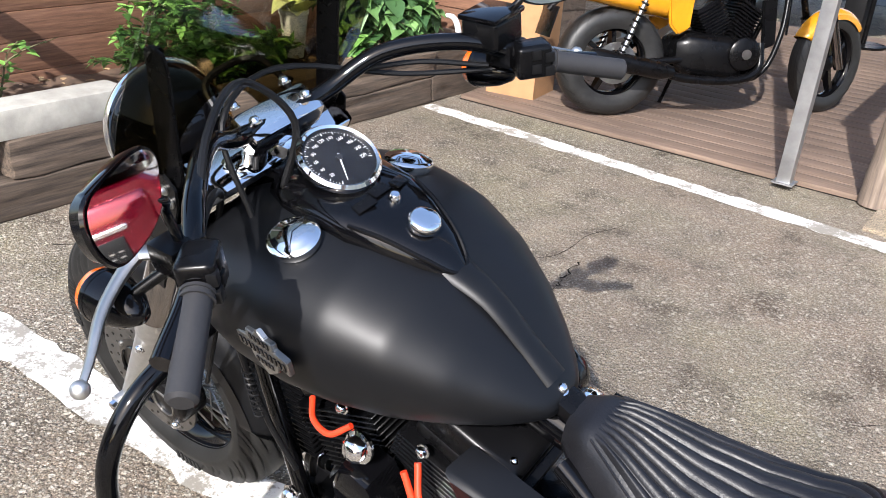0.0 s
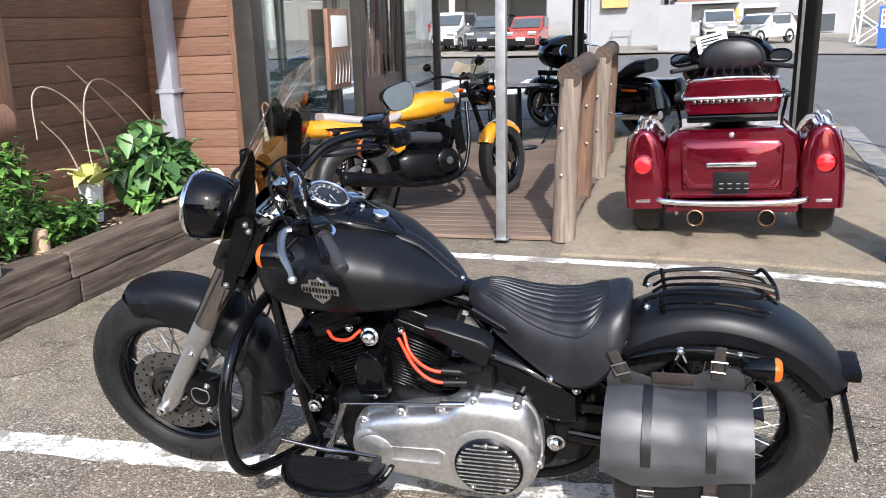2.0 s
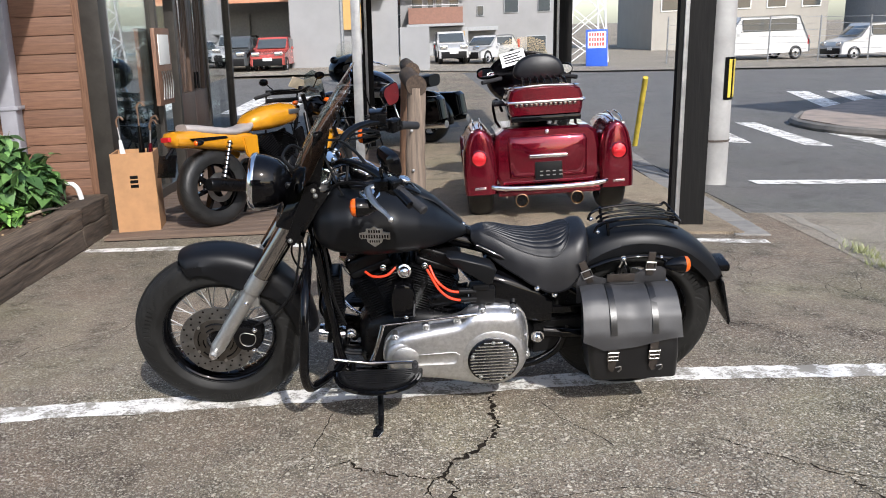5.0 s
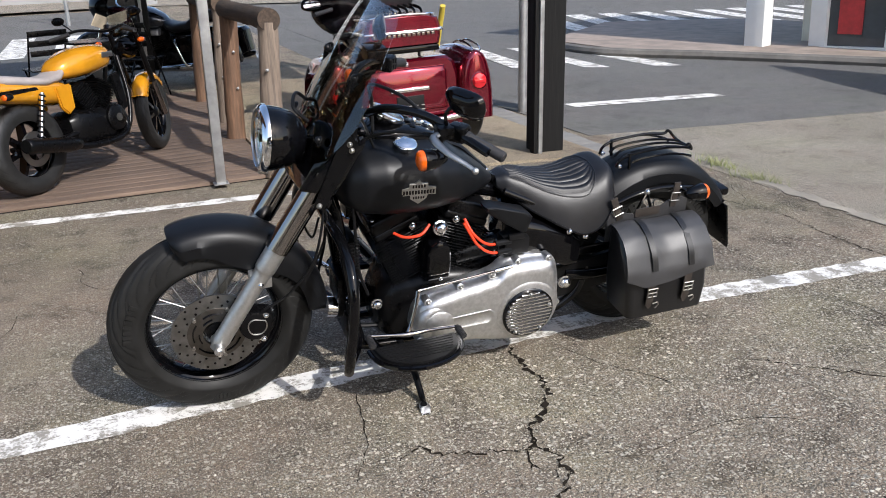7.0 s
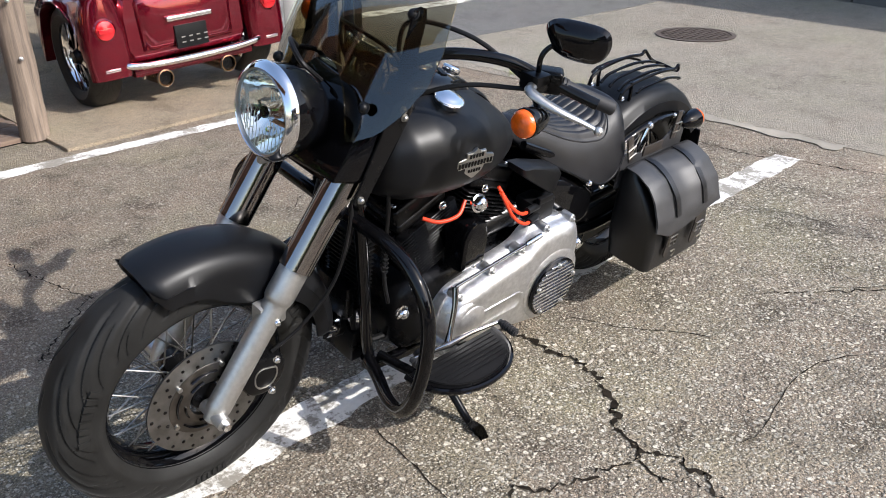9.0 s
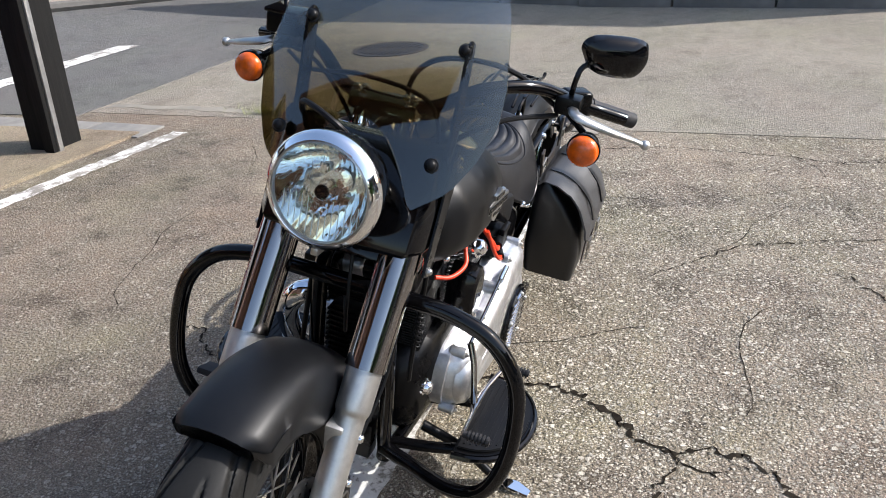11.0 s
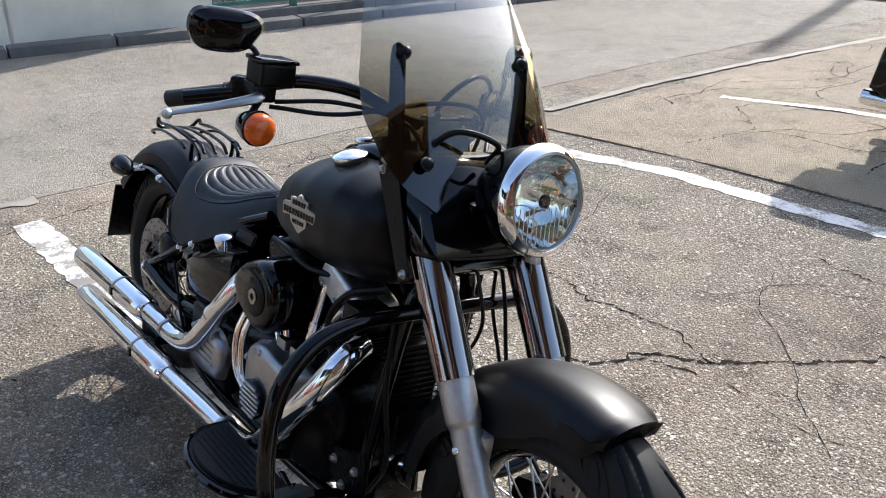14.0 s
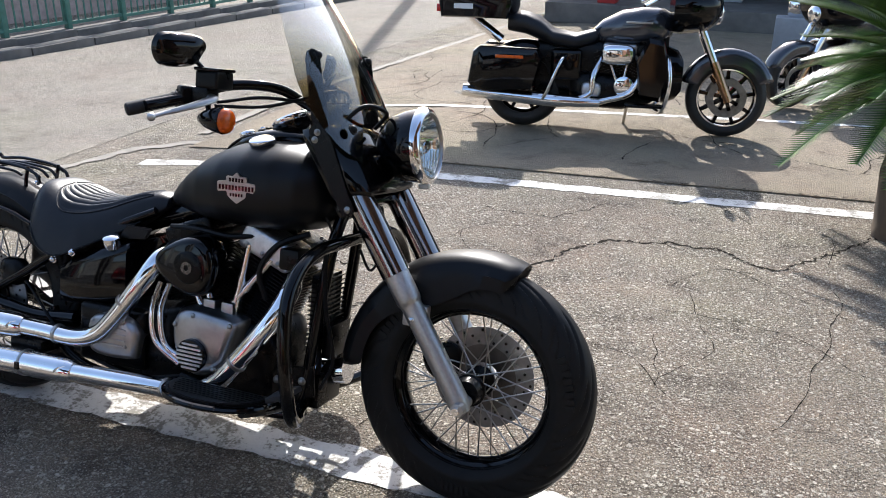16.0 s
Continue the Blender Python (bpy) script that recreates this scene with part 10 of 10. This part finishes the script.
# lattice pylon
py_ = thing("lattice_pylon", pose(7.7, 34, gy(7.7, 34)) @ Matrix.Scale(0.75, 4), "white steel lattice pylon", "pylon")
for sx_ in (-1, 1):
    for sy_ in (-1, 1):
        part("leg", up(rod(V(sx_ * 1.1, sy_ * 1.1, 0), V(sx_ * 0.5, sy_ * 0.5, 9), 0.06, 8)), M_WHITE, py_)
for k in range(6):
    w0, w1 = 1.1 - 0.1 * k, 1.0 - 0.1 * k
    for sy_ in (-1, 1):
        part("brace", up(rod(V(-w0, sy_ * w0, k * 1.5), V(w1, sy_ * w1, k * 1.5 + 1.5), 0.03, 6)), M_WHITE, py_)
        part("brace", up(rod(V(w0, sy_ * w0, k * 1.5), V(-w1, sy_ * w1, k * 1.5 + 1.5), 0.03, 6)), M_WHITE, py_)
        part("brace", up(rod(V(sy_ * w0, -w0, k * 1.5), V(sy_ * w1, w1, k * 1.5 + 1.5), 0.03, 6)), M_WHITE, py_)
vm = thing("vending_machine", pose(7.25, 29.5, gy(7.25, 29.5) - 0.03, 0, 0, -10) @ Matrix.Scale(0.8, 4), "blue drinks vending machine by the street", "vending machine")
M_BLUE = plain("vending_blue", (0.02, 0.09, 0.5), 0.35, var=0.1)
part("cabinet", box(-0.5, 0.5, 0, 0.6, 0.05, 1.8, 0.02), M_BLUE, vm)
part("display", box(-0.42, 0.42, -0.02, 0.0, 0.95, 1.7), M_WHITE, vm)
bars_of_print(vm, "display_bars", [(-0.36 + 0.12 * i, -0.28 + 0.12 * i, 1.05 + 0.22 * j, 1.2 + 0.22 * j) for i in range(6) for j in range(3)], plain("can_colours", (0.5, 0.06, 0.05), 0.4, var=0.6, scale=8), lambda u, w: V(u, -0.024, w))
part("base", box(-0.48, 0.48, 0.02, 0.58, 0, 0.05), M_SATIN, vm)
tl = thing("traffic_light", pose(-1.2, 20.5, gy(-1.2, 20.5)), "traffic light on a slim grey pole showing red", "traffic light")
part("pole", up(rod(V(-0.45, 0, 0), V(-0.45, 0, 5), 0.05, 10)), M_GALV, tl)
part("arm", up(rod(V(-0.45, 0, 2.5), V(0.2, 0, 2.45), 0.025, 8)), M_GALV, tl)
hd = part("head", up(box(-0.08, 0.2, -0.12, 0.05, 2.18, 2.72, 0.03)), M_GALV, tl)
part("red_lamp", up(moved(lathe([(0.09, 0), (0.07, -0.02), (0.0001, -0.03)], 16, "y"), Matrix.Translation((0.05, -0.12, 2.56)))), M_REDLENS, hd)


def hatchback(x, y, yaw, paint_mat, label, L=3.4, W=1.48, H=1.55):
    """Small parked car seen end on; local y forward."""
    c = thing("parked_car", pose(x, y, gy(x, y) + 0.01, 0, 0, yaw), label, "car", "parked cars")
    prof = [(-L / 2, 0.3), (-L / 2, 0.75), (-L / 2 + 0.2, H * 0.62), (-L / 2 + 0.45, H * 0.97), (-L / 2 + 0.8, H), (L / 2 - 1.3, H * 0.98), (L / 2 - 0.85, H * 0.62), (L / 2 - 0.1, H * 0.5), (L / 2, 0.55), (L / 2, 0.25)]
    b = loft([[V(xx * (1.0 if z < H * 0.64 else 0.88), y2, z) for y2, z in prof] for xx in (-W / 2 * 0.9, -W / 2, W / 2, W / 2 * 0.9)])
    part("body", b, paint_mat, c, angle=30)
    for y2, zz, sgn in ((L / 2 - 1.06, 0.8, 1), (-L / 2 + 0.3, 0.8, -1)):
        part("screen", moved(box(-W * 0.41, W * 0.41, -0.012, 0.012, -H * 0.2, H * 0.19, 0.004), pose(0, y2 + 0.025 * sgn, H * zz, 50 * sgn if sgn > 0 else -28, 0, 0)), M_GLASSDK, c)
    for s in (-1, 1):
        part("side_glass", box(s * W * 0.447 - 0.02, s * W * 0.447 + 0.02, -L / 2 + 0.6, L / 2 - 1.35, H * 0.65, H * 0.92), M_GLASSDK, c)
        part("headlamp", box(s * W * 0.33 - 0.15, s * W * 0.33 + 0.15, L / 2 - 0.06, L / 2 + 0.02, 0.6, 0.74, 0.02), M_CHROME, c)
        part("tail_lamp", box(s * W * 0.42 - 0.06, s * W * 0.42 + 0.06, -L / 2 - 0.02, -L / 2 + 0.06, 0.6, 0.95, 0.02), M_REDLENS, c)
        part("mirror", blob(s * W * 0.56, L / 2 - 1.2, H * 0.66, 0.05, 0.06, 0.06, 10), paint_mat, c)
        for y2 in (-L / 2 + 0.6, L / 2 - 0.6):
            cast_wheel(c, "wheel", Matrix.Translation((s * (W / 2 - 0.1), y2, 0.28)) @ Matrix.Rotation(radians(90), 4, "Z"), 0.28, 0.16, 5, mat_rim=M_ALU)
    part("grille", box(-W * 0.42, W * 0.42, L / 2 - 0.03, L / 2 + 0.015, 0.24, 0.5, 0.01), M_PLASTIC, c)
    part("plate_holder", box(-0.17, 0.17, L / 2 + 0.01, L / 2 + 0.03, 0.42, 0.53, 0.004), M_WHITE, c)
    return c


M_CARW = plain("white_car_paint", (0.48, 0.48, 0.476), 0.2, var=0.03, bump=0.0, coat=0.6)
M_CARR = plain("red_car_paint", (0.36, 0.06, 0.05), 0.25, var=0.05, bump=0.0, coat=0.6)
M_CARD2 = plain("dark_car_paint", (0.06, 0.065, 0.07), 0.2, var=0.05, bump=0.0, coat=0.6)
hatchback(-4.92, 31, 176, M_CARR, "small red hatchback parked across the street", 3.0, 1.3, 1.3)
hatchback(-6.35, 31, 176, M_CARD2, "small dark van-shaped car parked across the street", 3.0, 1.4, 1.35)
hatchback(-8.1, 31.5, 176, M_CARW, "small white box car parked across the street", 3.2, 1.4, 1.5)
hatchback(-10.4, 31.5, 178, M_CARW, "white box car parked in the garage row", H=1.8)
hatchback(1.95, 33, 182, M_CARW, "small white van parked by the houses", 3.0, 1.2, 1.3)
hatchback(3.55, 33.4, 140, M_CARW, "white hatchback parked by the houses", 3.0, 1.3, 1.15)
hatchback(14.5, 33, 100, M_CARW, "white minivan parked behind the chain fence", 4.4, 1.7, 1.8)
hatchback(20, 33, 95, M_CARW, "white wagon parked behind the chain fence", 4.4, 1.7, 1.5)
cf = thing("chain_fence", pose(0, 0, 0), "wire mesh fence along the far pavement", "fence")
for k in range(14):
    x = 10.2 + k * 2
    part("post", up(rod(V(x, 30.5, gy(x, 30.5)), V(x, 30.5, gy(x, 30.5) + 1.8), 0.03, 6)), M_GALV, cf)
    for j in range(7):
        part("wire", up(rod(V(x, 30.5, gy(x, 30.5) + 0.3 + j * 0.24), V(x + 2, 30.5, gy(x + 2, 30.5) + 0.3 + j * 0.24), 0.008, 4)), M_GALV, cf)
tagged(part("far_pavement", sheet([-60 + 6 * i for i in range(22)], [26.5, 30, 36, 44, 60], 0.06), M_LANE), "pale concrete forecourt across the street", "pavement", kind="structure")


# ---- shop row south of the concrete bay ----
# Near-black back wall: the gloom of the open shop is in its colour.
M_SHOPSHADE = plain("shop_recess_shade", (0.03, 0.03, 0.032), 0.6, var=0.4, scale=2)
M_REDPOST = plain("red_pillar_paint", (0.4, 0.02, 0.02), 0.5, var=0.15)
sr_ = thing("south_shop_row", pose(0, 0, ground_z(0, -11)), "dark open shop front with red pillars south of the bay", "building")
part("back_wall", box(-9, 1.7, -13.2, -13.0, 0, 4.0), M_SHOPSHADE, sr_)
part("roof", box(-9.2, 1.8, -13.2, -10.2, 3.2, 3.6), M_PALE, sr_)
part("floor_step", box(-9, 1.7, -13.0, -10.3, 0, 0.28, 0.02), M_KERB, sr_)
for x in (-7.6, -3.4, 0.86):
    part("pillar", box(x - 0.13, x + 0.13, -10.7, -10.44, 0.28, 3.2, 0.02), M_REDPOST, sr_)
for x in (-8.6, -6.2, -4.9, -2.2, -0.6, 1.6):
    part("door_post", box(x - 0.05, x + 0.05, -11.6, -11.5, 0.28, 3.2, 0.006), M_GALV, sr_)
for k in range(5):
    x = -7.0 + k * 2.2
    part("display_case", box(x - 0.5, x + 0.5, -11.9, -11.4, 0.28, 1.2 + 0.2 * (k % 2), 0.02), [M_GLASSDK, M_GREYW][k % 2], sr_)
bn = thing("display_stand", pose(-1.6, -8.2, ground_z(-1.6, -8.2)), "small grey display stand with a chrome fitting", "stand")
part("base", box(-0.2, 0.2, -0.15, 0.15, 0, 0.45, 0.015), M_GREYW, bn)
part("fitting", blob(0, 0, 0.55, 0.1, 0.08, 0.12, 16, 0.7), M_CHROME, bn)
